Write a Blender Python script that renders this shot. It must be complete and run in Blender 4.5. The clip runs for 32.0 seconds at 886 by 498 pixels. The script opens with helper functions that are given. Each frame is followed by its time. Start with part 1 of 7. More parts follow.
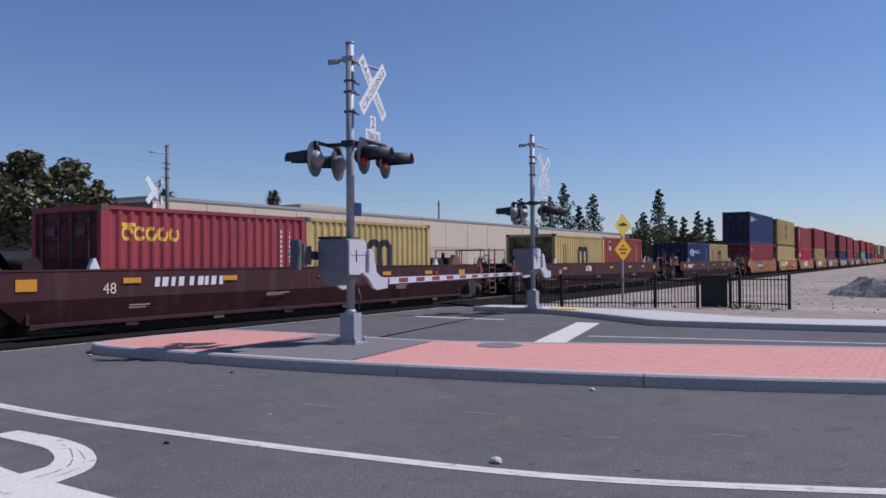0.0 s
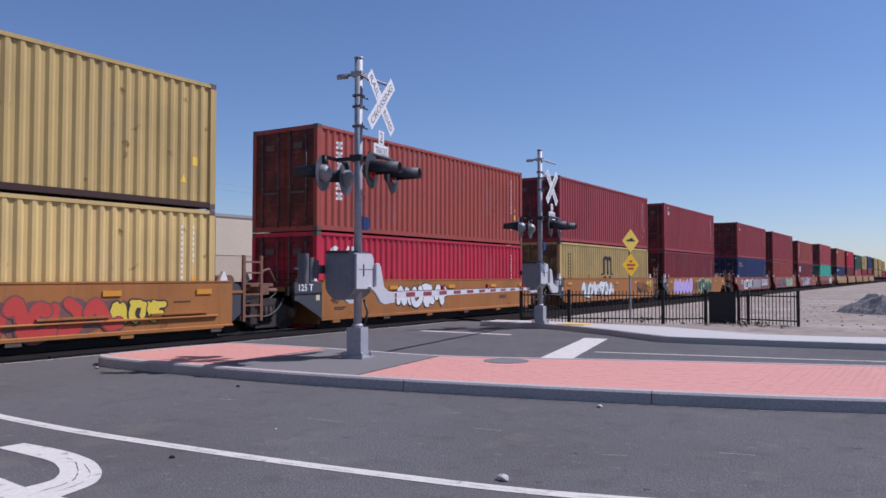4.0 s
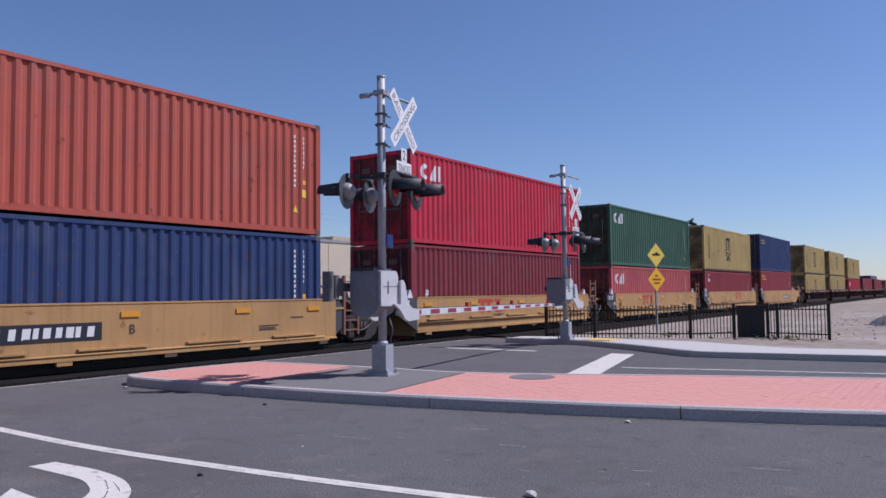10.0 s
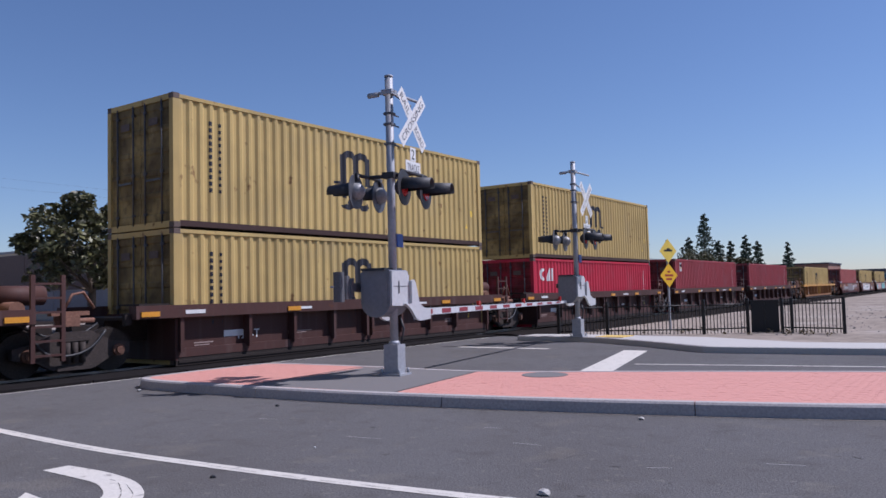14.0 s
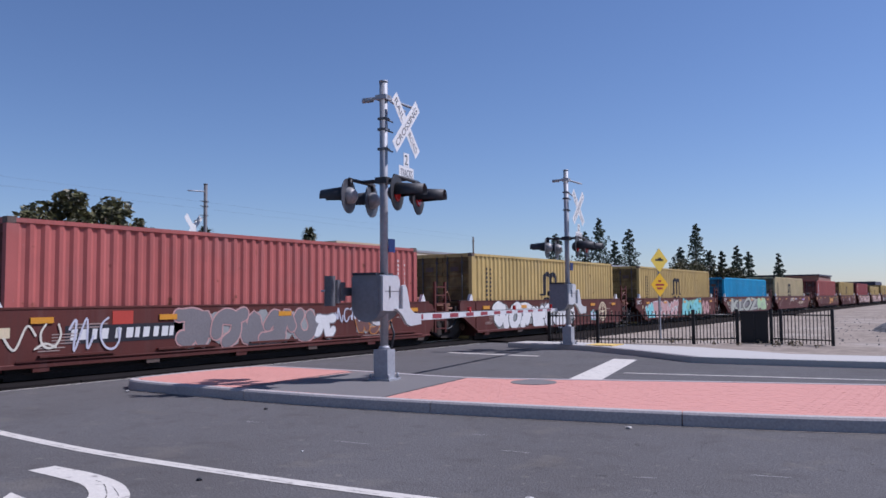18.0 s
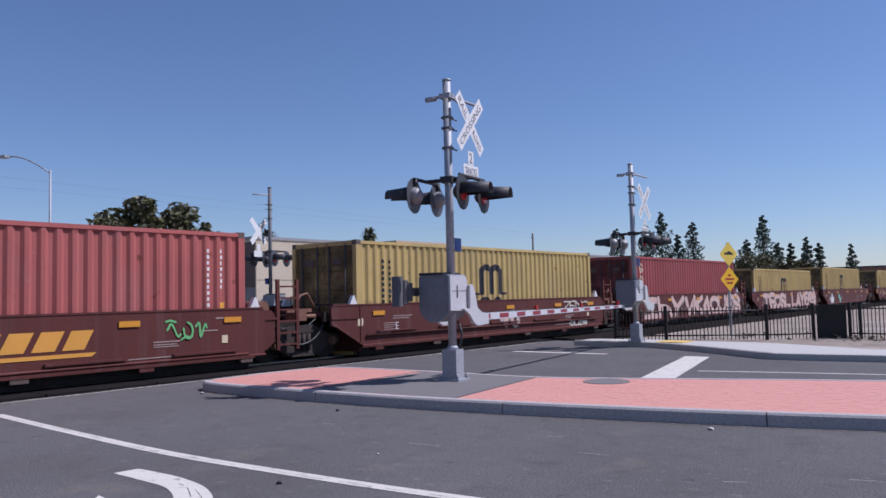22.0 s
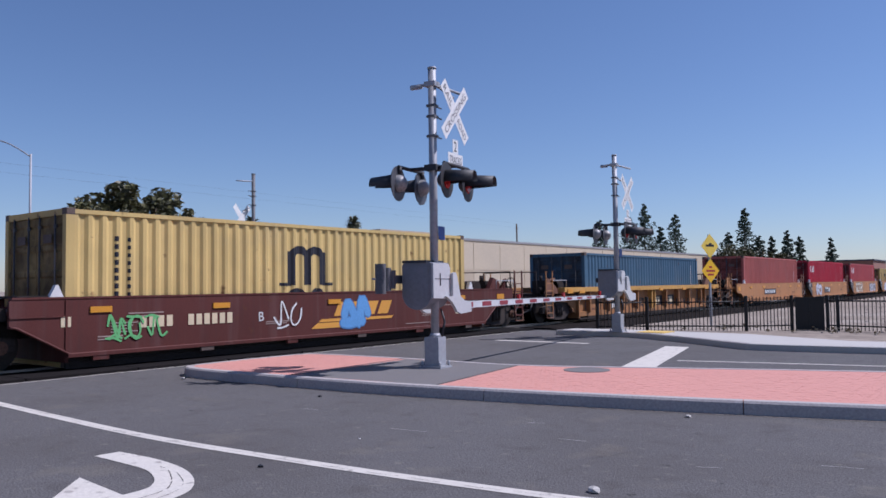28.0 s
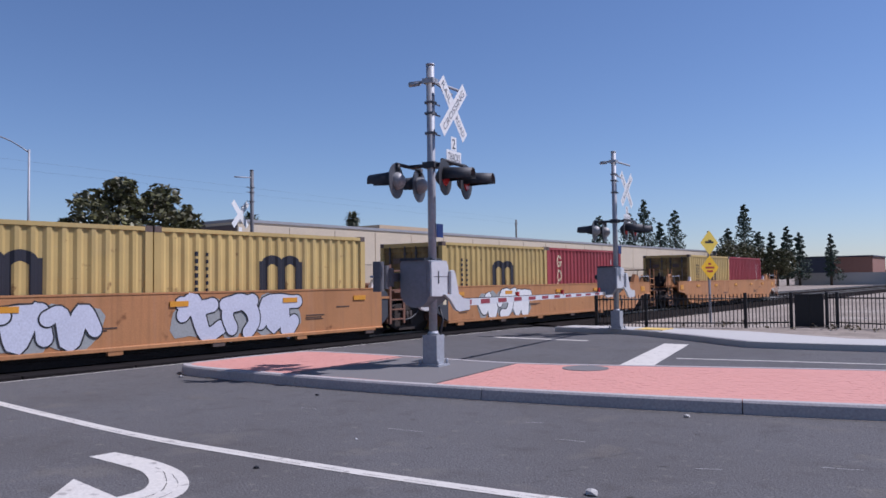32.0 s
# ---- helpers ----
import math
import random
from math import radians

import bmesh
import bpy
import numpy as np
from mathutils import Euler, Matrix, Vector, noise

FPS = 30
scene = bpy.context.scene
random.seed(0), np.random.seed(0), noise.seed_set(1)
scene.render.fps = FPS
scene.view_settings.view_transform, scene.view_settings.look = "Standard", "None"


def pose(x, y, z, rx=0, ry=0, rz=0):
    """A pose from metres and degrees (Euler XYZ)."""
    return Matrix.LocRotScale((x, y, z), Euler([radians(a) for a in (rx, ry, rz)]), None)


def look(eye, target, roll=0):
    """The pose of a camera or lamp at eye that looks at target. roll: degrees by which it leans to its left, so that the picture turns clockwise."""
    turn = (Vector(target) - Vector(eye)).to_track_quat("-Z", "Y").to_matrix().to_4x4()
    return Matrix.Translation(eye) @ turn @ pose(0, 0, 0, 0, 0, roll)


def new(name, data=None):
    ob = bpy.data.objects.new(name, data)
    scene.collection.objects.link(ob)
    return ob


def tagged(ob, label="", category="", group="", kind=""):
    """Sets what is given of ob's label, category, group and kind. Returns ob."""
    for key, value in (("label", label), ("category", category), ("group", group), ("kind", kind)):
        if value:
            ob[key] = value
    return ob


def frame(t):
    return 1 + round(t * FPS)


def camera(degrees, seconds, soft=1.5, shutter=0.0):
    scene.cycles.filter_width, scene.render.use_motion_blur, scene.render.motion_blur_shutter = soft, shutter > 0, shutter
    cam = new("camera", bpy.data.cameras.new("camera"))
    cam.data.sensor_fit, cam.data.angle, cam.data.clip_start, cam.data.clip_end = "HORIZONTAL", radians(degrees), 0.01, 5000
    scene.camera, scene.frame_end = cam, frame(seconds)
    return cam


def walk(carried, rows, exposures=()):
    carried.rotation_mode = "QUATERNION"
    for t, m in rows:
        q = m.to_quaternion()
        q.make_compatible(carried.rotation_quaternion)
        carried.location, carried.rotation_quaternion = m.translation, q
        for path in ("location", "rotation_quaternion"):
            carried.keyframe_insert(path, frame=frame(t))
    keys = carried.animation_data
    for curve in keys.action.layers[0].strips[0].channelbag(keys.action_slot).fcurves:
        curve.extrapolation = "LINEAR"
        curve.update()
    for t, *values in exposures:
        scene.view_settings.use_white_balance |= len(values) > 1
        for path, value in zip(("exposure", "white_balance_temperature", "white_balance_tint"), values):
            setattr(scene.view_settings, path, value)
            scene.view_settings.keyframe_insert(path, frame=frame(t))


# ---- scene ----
cam = camera(59.06, 32.0, soft=1.6, shutter=0.0)
PATH = [
    (0.0, pose(0.031, -0.006, 1.498, 90.88, 0.31, 32.00)),
    (0.5, pose(0.021, 0.015, 1.487, 90.90, -0.17, 32.37)),
    (1.0, pose(0.015, 0.003, 1.495, 91.16, -0.56, 32.20)),
    (1.5, pose(-0.004, 0.019, 1.495, 91.11, -0.48, 32.19)),
    (2.0, pose(0.005, 0.000, 1.499, 91.15, -0.51, 31.94)),
    (2.5, pose(0.007, 0.008, 1.500, 91.44, -0.38, 32.28)),
    (3.0, pose(0.008, 0.004, 1.497, 91.84, -0.45, 32.66)),
    (3.5, pose(0.020, 0.001, 1.509, 91.89, -0.09, 32.40)),
    (5.5, pose(0.024, 0.004, 1.501, 92.25, -0.24, 33.10)),
    (6.0, pose(0.024, 0.005, 1.504, 92.42, -0.53, 33.06)),
    (6.5, pose(0.011, 0.006, 1.500, 92.31, -0.51, 33.37)),
    (7.0, pose(0.024, 0.008, 1.493, 92.57, -0.31, 33.25)),
    (7.5, pose(0.024, 0.004, 1.502, 92.55, -0.28, 33.27)),
    (8.0, pose(0.027, 0.007, 1.496, 92.77, -0.23, 33.42)),
    (8.5, pose(0.006, 0.002, 1.503, 92.74, -0.27, 33.85)),
    (9.0, pose(0.013, 0.011, 1.503, 92.79, -0.17, 33.88)),
    (9.5, pose(0.010, 0.007, 1.496, 93.18, 0.37, 34.11)),
    (10.0, pose(0.021, -0.001, 1.491, 93.20, 0.62, 34.29)),
    (10.5, pose(0.031, 0.013, 1.485, 93.34, 0.80, 34.55)),
    (11.0, pose(0.025, 0.015, 1.495, 93.39, 0.84, 34.54)),
    (11.5, pose(0.009, 0.018, 1.484, 93.34, 0.87, 34.91)),
    (12.0, pose(0.013, 0.019, 1.498, 93.19, 0.88, 34.99)),
    (12.5, pose(0.014, 0.010, 1.485, 93.25, 0.95, 34.90)),
    (13.0, pose(0.008, 0.021, 1.499, 93.21, 1.04, 35.08)),
    (13.5, pose(0.013, 0.041, 1.487, 93.14, 1.15, 35.05)),
    (14.0, pose(0.015, 0.034, 1.483, 93.17, 1.45, 35.16)),
    (14.5, pose(0.024, 0.013, 1.491, 93.79, 1.09, 35.04)),
    (16.5, pose(0.021, 0.029, 1.507, 93.27, 0.85, 34.95)),
    (17.0, pose(0.017, 0.007, 1.503, 93.25, 0.32, 34.02)),
    (17.5, pose(0.030, 0.006, 1.499, 93.66, 0.65, 34.08)),
    (18.0, pose(0.041, 0.021, 1.496, 93.53, 0.44, 34.55)),
    (18.5, pose(0.038, 0.047, 1.503, 93.18, 0.63, 34.62)),
    (19.0, pose(0.030, 0.045, 1.512, 93.04, 1.00, 34.48)),
    (19.5, pose(0.064, 0.069, 1.510, 93.49, 0.88, 35.18)),
    (20.0, pose(0.080, 0.102, 1.500, 93.46, 1.24, 35.48)),
    (20.5, pose(0.079, 0.123, 1.514, 93.22, 0.61, 35.85)),
    (21.0, pose(0.000, 0.087, 1.519, 93.14, 0.34, 37.47)),
    (21.5, pose(-0.095, 0.037, 1.523, 93.20, 0.74, 39.02)),
    (22.0, pose(-0.134, 0.029, 1.521, 93.45, 1.32, 38.88)),
    (22.5, pose(-0.136, 0.012, 1.520, 93.13, 0.83, 38.95)),
    (23.0, pose(-0.080, 0.019, 1.521, 93.01, 1.06, 37.89)),
    (23.5, pose(-0.090, 0.022, 1.514, 93.10, 1.19, 38.04)),
    (24.0, pose(-0.083, 0.024, 1.507, 93.32, 1.12, 38.13)),
    (24.5, pose(-0.073, 0.023, 1.516, 92.96, 0.99, 37.73)),
    (25.0, pose(-0.089, 0.029, 1.517, 93.00, 0.95, 37.12)),
    (25.5, pose(-0.078, 0.034, 1.515, 93.20, 1.11, 37.25)),
    (27.5, pose(-0.100, -0.006, 1.487, 92.74, 0.68, 38.03)),
    (28.0, pose(-0.102, 0.003, 1.494, 92.66, 0.74, 37.68)),
    (28.5, pose(-0.107, 0.014, 1.487, 92.58, 0.89, 37.47)),
    (29.0, pose(-0.106, 0.009, 1.493, 92.72, 0.81, 37.36)),
    (29.5, pose(-0.104, 0.027, 1.520, 92.84, 0.48, 37.40)),
    (30.0, pose(-0.098, 0.040, 1.531, 92.45, 0.67, 37.80)),
    (30.5, pose(-0.102, 0.026, 1.537, 92.35, 0.74, 38.11)),
    (31.0, pose(-0.103, 0.039, 1.540, 92.29, 0.79, 38.13)),
    (31.5, pose(-0.121, 0.047, 1.539, 92.32, 0.70, 37.86)),
    (32.0, pose(-0.118, 0.057, 1.532, 92.33, 0.71, 37.64)),
]
walk(cam, PATH, [(0.0, -0.14, 5700, 23), (1.5, -0.08, 5700, 23), (5.0, 0.0, 5700, 23), (32.0, 0.0, 5700, 23)])

# ---- light ----
SUN_TURN, SUN_HEIGHT = 46.0, 53.0     # degrees from +x towards +y, and above the horizon
world = bpy.data.worlds.new("sky")
scene.world = world
world.use_nodes = True
wn = world.node_tree
wn.nodes.clear()
sky = wn.nodes.new("ShaderNodeTexSky")
sky.sky_type = "NISHITA"
sky.sun_disc = False
sky.sun_elevation = radians(SUN_HEIGHT)
sky.sun_rotation = radians(90 - SUN_TURN)
sky.altitude = 100
sky.air_density, sky.dust_density, sky.ozone_density = 1.0, 0.22, 4.5
bg = wn.nodes.new("ShaderNodeBackground")
bg.inputs["Strength"].default_value = 0.088
wo = wn.nodes.new("ShaderNodeOutputWorld")
wn.links.new(sky.outputs[0], bg.inputs[0])
wn.links.new(bg.outputs[0], wo.inputs[0])
sun = new("sun", bpy.data.lights.new("sun", "SUN"))
sun.data.energy, sun.data.angle, sun.data.color = 4.7, radians(0.55), (1.0, 0.955, 0.88)
ca, ce = radians(SUN_TURN), radians(SUN_HEIGHT)
sun.matrix_basis = look((0, 0, 60), (-60 * math.cos(ca) * math.cos(ce), -60 * math.sin(ca) * math.cos(ce), 60 - 60 * math.sin(ce)))


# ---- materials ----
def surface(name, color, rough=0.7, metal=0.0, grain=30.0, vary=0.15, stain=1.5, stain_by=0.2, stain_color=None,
            bump=0.15, streak=0.0, rust=0.0, random_by=0.0, island=False, spec=0.5, spots=()):
    """Paint, stone or metal with fine grain, broad stains, optional vertical streaks and rust."""
    m = bpy.data.materials.new(name)
    m.use_nodes = True
    t = m.node_tree
    b = t.nodes["Principled BSDF"]
    b.inputs["Roughness"].default_value = rough
    b.inputs["Metallic"].default_value = metal
    b.inputs["Specular IOR Level"].default_value = spec
    co = t.nodes.new("ShaderNodeTexCoord")

    def tex(scale, detail=4.0, stretch=None):
        n = t.nodes.new("ShaderNodeTexNoise")
        n.inputs["Scale"].default_value = scale
        n.inputs["Detail"].default_value = detail
        if stretch:
            mp = t.nodes.new("ShaderNodeMapping")
            mp.inputs["Scale"].default_value = stretch
            t.links.new(co.outputs["Object"], mp.inputs[0])
            t.links.new(mp.outputs[0], n.inputs["Vector"])
        else:
            t.links.new(co.outputs["Object"], n.inputs["Vector"])
        return n.outputs["Fac"]

    def ramp(fac, a, c):
        r = t.nodes.new("ShaderNodeMapRange")
        r.inputs["From Min"].default_value, r.inputs["From Max"].default_value = a, c
        t.links.new(fac, r.inputs["Value"])
        return r.outputs[0]

    def scaled(fac, k):
        q = t.nodes.new("ShaderNodeMath")
        q.operation = "MULTIPLY"
        q.inputs[1].default_value = k
        t.links.new(fac, q.inputs[0])
        return q.outputs[0]

    def mix(fac, a, c, kind="MIX"):
        x = t.nodes.new("ShaderNodeMix")
        x.data_type, x.blend_type = "RGBA", kind
        t.links.new(fac, x.inputs[0])
        for v, s in ((a, 6), (c, 7)):
            if isinstance(v, tuple):
                x.inputs[s].default_value = (*v, 1)
            else:
                t.links.new(v, x.inputs[s])
        return x.outputs[2]

    fine = tex(grain)
    low = tuple(v * (1 - vary) for v in color)
    high = tuple(min(1, v * (1 + vary)) for v in color)
    out = mix(ramp(fine, 0.3, 0.7), low, high)
    sc = stain_color or tuple(v * 0.55 for v in color)
    out = mix(scaled(ramp(tex(stain, 6.0), 0.45, 0.75), stain_by), out, sc)
    if streak:
        out = mix(scaled(ramp(tex(1.0, 5.0, (9.0, 9.0, 0.35)), 0.5, 0.8), streak), out, tuple(v * 0.4 + 0.02 for v in color))
        out = mix(scaled(ramp(tex(1.0, 4.0, (4.0, 4.0, 0.2)), 0.55, 0.8), streak * 0.5), out, tuple(min(1, v * 0.7 + 0.16) for v in color))
    for scale, lo, hi, amount, tone in spots:
        out = mix(scaled(ramp(tex(scale, 3.0), lo, hi), amount), out, tone)
    if rust:
        out = mix(scaled(ramp(tex(3.1, 9.0), 0.66, 0.74), rust), out, (0.11, 0.04, 0.018))
    if random_by:
        info = t.nodes.new("ShaderNodeNewGeometry" if island else "ShaderNodeObjectInfo")
        r = t.nodes.new("ShaderNodeMapRange")
        r.inputs["To Min"].default_value, r.inputs["To Max"].default_value = 1 - random_by, 1 + random_by
        t.links.new(info.outputs["Random Per Island" if island else "Random"], r.inputs["Value"])
        h = t.nodes.new("ShaderNodeHueSaturation")
        t.links.new(r.outputs[0], h.inputs["Value"])
        t.links.new(out, h.inputs["Color"])
        out = h.outputs[0]
    t.links.new(out, b.inputs["Base Color"])
    if bump:
        n = t.nodes.new("ShaderNodeBump")
        n.inputs["Strength"].default_value = bump
        n.inputs["Distance"].default_value = 0.02
        t.links.new(fine, n.inputs["Height"])
        t.links.new(n.outputs[0], b.inputs["Normal"])
    return m


PAINT = {
    "red": (0.3, 0.048, 0.056), "maroon": (0.215, 0.034, 0.044), "crimson": (0.47, 0.024, 0.05), "rose": (0.46, 0.1, 0.1),
    "orange red": (0.4, 0.085, 0.055), "faded red": (0.41, 0.115, 0.1), "dull red": (0.35, 0.086, 0.082), "brick red": (0.33, 0.068, 0.05), "yellow": (0.5, 0.36, 0.135),
    "pale yellow": (0.58, 0.42, 0.16), "cream": (0.56, 0.46, 0.26), "blue": (0.026, 0.048, 0.135), "bright red": (0.432, 0.0768, 0.084), "sky blue": (0.028, 0.35, 0.6), "steel blue": (0.0602, 0.129, 0.1978),
    "green": (0.045, 0.115, 0.075), "teal": (0.0732, 0.488, 0.3416),
}
BOX = {k: surface("container paint " + k, v, 0.68, 0, 60, 0.06, 0.9, 0.28, None, 0.05, 0.36, 0.8, 0.08, spec=0.25,
                  spots=((11.0, 0.70, 0.73, 0.45, tuple(min(1, x * 0.6 + 0.14) for x in v)), (0.45, 0.50, 0.66, 0.42, tuple(x * 0.66 + 0.008 for x in v)), (0.9, 0.55, 0.70, 0.22, tuple(min(1, x * 0.8 + 0.10) for x in v)))) for k, v in PAINT.items()}
# Door ends: shade painted in as large dark brown blotches over worn paint.
M_DOORSHADE = (0.036, 0.025, 0.021)
DOOR = {k: surface("worn and shaded door paint " + k, v, 0.75, 0, 60, 0.08, 1.1, 0.6, M_DOORSHADE, 0.05, 0.6, 0.9, spec=0.15,
                   spots=((0.8, 0.25, 0.55, 0.72, M_DOORSHADE), (6.0, 0.5, 0.7, 0.4, M_DOORSHADE))) for k, v in PAINT.items()}
WELL = {
    "tan": (0.44, 0.25, 0.098), "orange": (0.36, 0.145, 0.040), "oxide": (0.105, 0.030, 0.024), "rust red": (0.282, 0.085, 0.065),
    "brown": (0.075, 0.034, 0.028), "dark oxide": (0.060, 0.020, 0.020), "amber": (0.36, 0.17, 0.070), "saffron": (0.56, 0.31, 0.085), "clay": (0.44, 0.205, 0.085),
}
CAR = {k: surface("car paint " + k, v, 0.65, 0, 40, 0.10, 0.8, 0.35, tuple(x * 0.45 for x in v), 0.08, 0.40, 0.6, 0.05, spec=0.25) for k, v in WELL.items()}
M_UNDER = surface("dirty undercarriage steel", (0.026, 0.018, 0.015), 0.85, 0.2, 25, 0.3, 3, 0.4)
M_CAPGREY = surface("charcoal car paint", (0.052, 0.054, 0.062), 0.6, 0, 40, 0.12, 1.2, 0.3, None, 0.08, 0.3, 0.4)
M_TRUCK = surface("dusty brown cast steel", (0.045, 0.033, 0.028), 0.85, 0.1, 25, 0.3, 3, 0.4)
M_BEARING = surface("rusty bearing steel", (0.12, 0.055, 0.033), 0.75, 0.2, 30, 0.25)
M_LADDER = surface("rusty brown ladder steel", (0.20, 0.095, 0.060), 0.75, 0.1, 30, 0.25, 4, 0.4)
M_WHEEL = surface("worn wheel steel", (0.035, 0.027, 0.023), 0.6, 0.6, 30, 0.3)
M_CAST = surface("worn corner steel", (0.12, 0.085, 0.07), 0.7, 0.2, 40, 0.3)
M_SIDERAIL = surface("dark brown rail paint", (0.060, 0.036, 0.032), 0.8, 0, 40, 0.2, 2, 0.3, spec=0.2)
M_ROD = surface("galvanised rod", (0.10, 0.095, 0.095), 0.5, 0.5, 40, 0.2)
M_WHITE = surface("white paint", (0.6808, 0.6808, 0.6624), 0.55, 0, 40, 0.05, 2, 0.12)
M_BLACK = surface("black paint", (0.018, 0.018, 0.02), 0.55, 0, 40, 0.2)
M_REFLECT = surface("yellow reflector tape", (0.62, 0.27, 0.02), 0.4, 0, 40, 0.1)
M_LOGO = {"white": M_WHITE, "black": surface("navy logo paint", (0.013, 0.013, 0.021), 0.6, 0, 40, 0.15, 3, 0.2), "yellow": surface("yellow logo paint", (0.75, 0.50, 0.05), 0.5, 0, 40, 0.06),
          "amber": surface("amber logo paint", (0.70, 0.33, 0.05), 0.5, 0, 40, 0.06), "cream": surface("cream logo paint", (0.66, 0.55, 0.36), 0.6, 0, 40, 0.08),
          "red": surface("red logo paint", (0.45, 0.05, 0.03), 0.6, 0, 40, 0.1), "faint": surface("faint worn stencil paint", (0.34, 0.25, 0.22), 0.7, 0, 40, 0.15), "pale blue": surface("faded blue print", (0.40, 0.50, 0.60), 0.6, 0, 40, 0.1), "worn": surface("worn cream stencil paint", (0.44, 0.30, 0.20), 0.75, 0, 60, 0.2, 8, 0.6, (0.27, 0.12, 0.08)), "rust": CAR["rust red"], "dark": surface("dark stencil paint", (0.05, 0.035, 0.03), 0.7, 0, 40, 0.1)}
SPRAY = {"silver": (0.54, 0.55, 0.63), "white": (0.72, 0.71, 0.69), "pink": (0.62, 0.43, 0.37), "teal": (0.12, 0.42, 0.42), "green": (0.028, 0.055, 0.042), "mint": (0.25, 0.50, 0.36),
         "violet": (0.46, 0.34, 0.70), "yellow": (0.68, 0.52, 0.05), "red": (0.50, 0.05, 0.035), "black": (0.02, 0.02, 0.024), "grey": (0.30, 0.31, 0.30), "blue": (0.08, 0.20, 0.42),
         "sage": (0.42, 0.43, 0.36), "lime": (0.14, 0.45, 0.16), "magenta": (0.52, 0.16, 0.36), "orange": (0.50, 0.20, 0.05), "stone": (0.19, 0.175, 0.18), "pale green": (0.42, 0.58, 0.33), "sky": (0.12, 0.32, 0.62), "umber": (0.16, 0.075, 0.065), "slate": (0.075, 0.068, 0.072), "plum": (0.085, 0.022, 0.045), "ivory": (0.66, 0.62, 0.52), "rose": (0.52, 0.30, 0.28), "cyan": (0.22, 0.58, 0.60)}
M_SPRAY = {k: surface("spray paint " + k, v, 0.6, 0, 25, 0.10, 2.5, 0.25, tuple(x * 0.7 for x in v), 0.03) for k, v in SPRAY.items()}
M_ASPHALT = surface("worn asphalt", (0.1165, 0.1118, 0.1120), 0.92, 0, 55, 0.36, 0.40, 0.7, (0.090, 0.083, 0.079), 0.4, spec=0.12,
                    spots=((3.2, 0.55, 0.72, 0.35, (0.070, 0.063, 0.058)), (9.0, 0.62, 0.70, 0.45, (0.19, 0.175, 0.155)), (1.3, 0.60, 0.70, 0.35, (0.165, 0.148, 0.128)), (22.0, 0.66, 0.70, 0.55, (0.045, 0.040, 0.036))))
# Shade under the train, put into the colour of the loaded track's panels.
M_PANELSHADE = surface("crossing panel with under-train shade", (0.018, 0.016, 0.016), 0.9, 0, 30, 0.2, 1, 0.3, spec=0.05)
M_ENDWALL = surface("dark brown wall", (0.135, 0.098, 0.085), 0.9, 0, 6, 0.08, 0.4, 0.3)
M_ROADPAINT = surface("road marking paint", (0.5752, 0.5411, 0.4844), 0.8, 0, 28, 0.08, 3.5, 0.35, (0.52, 0.50, 0.47), 0.2, spec=0.15, spots=((7.0, 0.62, 0.68, 0.7, (0.24, 0.22, 0.20)), (2.2, 0.55, 0.7, 0.4, (0.48, 0.44, 0.39))))
M_KERB = surface("weathered concrete kerb", (0.40, 0.365, 0.35), 0.85, 0, 35, 0.15, 1.2, 0.30, (0.26, 0.25, 0.26), 0.12)
M_WALKWAY = surface("pale concrete walk", (0.4453, 0.425, 0.3927), 0.85, 0, 30, 0.08, 0.9, 0.25, (0.42, 0.41, 0.39), 0.15)
M_PAD = surface("grey concrete pad", (0.154, 0.1434, 0.139), 0.9, 0, 40, 0.15, 1.1, 0.4, (0.13, 0.13, 0.13), 0.2)
M_BRICK = surface("red paving brick", (0.5544, 0.257, 0.2094), 0.85, 0, 30, 0.08, 0.7, 0.3, (0.60, 0.29, 0.225), 0.05, random_by=0.02)
M_BRICKS = surface("red paving bricks laid", (0.5544, 0.257, 0.2094), 0.85, 0, 30, 0.08, 0.7, 0.3, (0.60, 0.29, 0.225), 0.05, random_by=0.015, island=True)
M_CRACK = surface("tar filled crack", (0.072, 0.066, 0.062), 0.9, 0, 30, 0.2)
M_DOME = surface("silver lamp housing", (0.30, 0.295, 0.29), 0.5, 0.2, 30, 0.15)
M_DISC = surface("dull grey lamp paint", (0.075, 0.078, 0.09), 0.5, 0.2, 30, 0.2)
M_MORTAR = surface("pink mortar bed", (0.57, 0.265, 0.215), 0.95, 0, 40, 0.1)
M_DIRT = surface("dry dirt", (0.2992, 0.2552, 0.2156), 0.95, 0, 3.0, 0.22, 0.16, 0.6, (0.21, 0.175, 0.145), 0.7, spec=0.0,
                 spots=((0.7, 0.52, 0.68, 0.5, (0.18, 0.155, 0.13)), (5.0, 0.60, 0.70, 0.4, (0.14, 0.125, 0.11)), (0.25, 0.55, 0.65, 0.35, (0.46, 0.42, 0.38))))
M_DUST = surface("gutter dust", (0.165, 0.145, 0.125), 0.95, 0, 18, 0.35, 2.5, 0.8, (0.13, 0.12, 0.11), 0.3)
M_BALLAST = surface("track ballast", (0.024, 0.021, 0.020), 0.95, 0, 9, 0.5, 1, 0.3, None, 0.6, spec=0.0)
M_RAIL = surface("rail steel", (0.30, 0.26, 0.23), 0.45, 0.7, 40, 0.2)
M_PANEL = surface("concrete crossing panel", (0.36, 0.35, 0.34), 0.85, 0, 30, 0.12, 1, 0.35)
M_FADED = surface("sun-faded black lettering", (0.13, 0.13, 0.14), 0.6, 0, 40, 0.08)
M_GALV = surface("galvanised steel", (0.34, 0.35, 0.375), 0.58, 0.25, 18, 0.10, 3, 0.25)
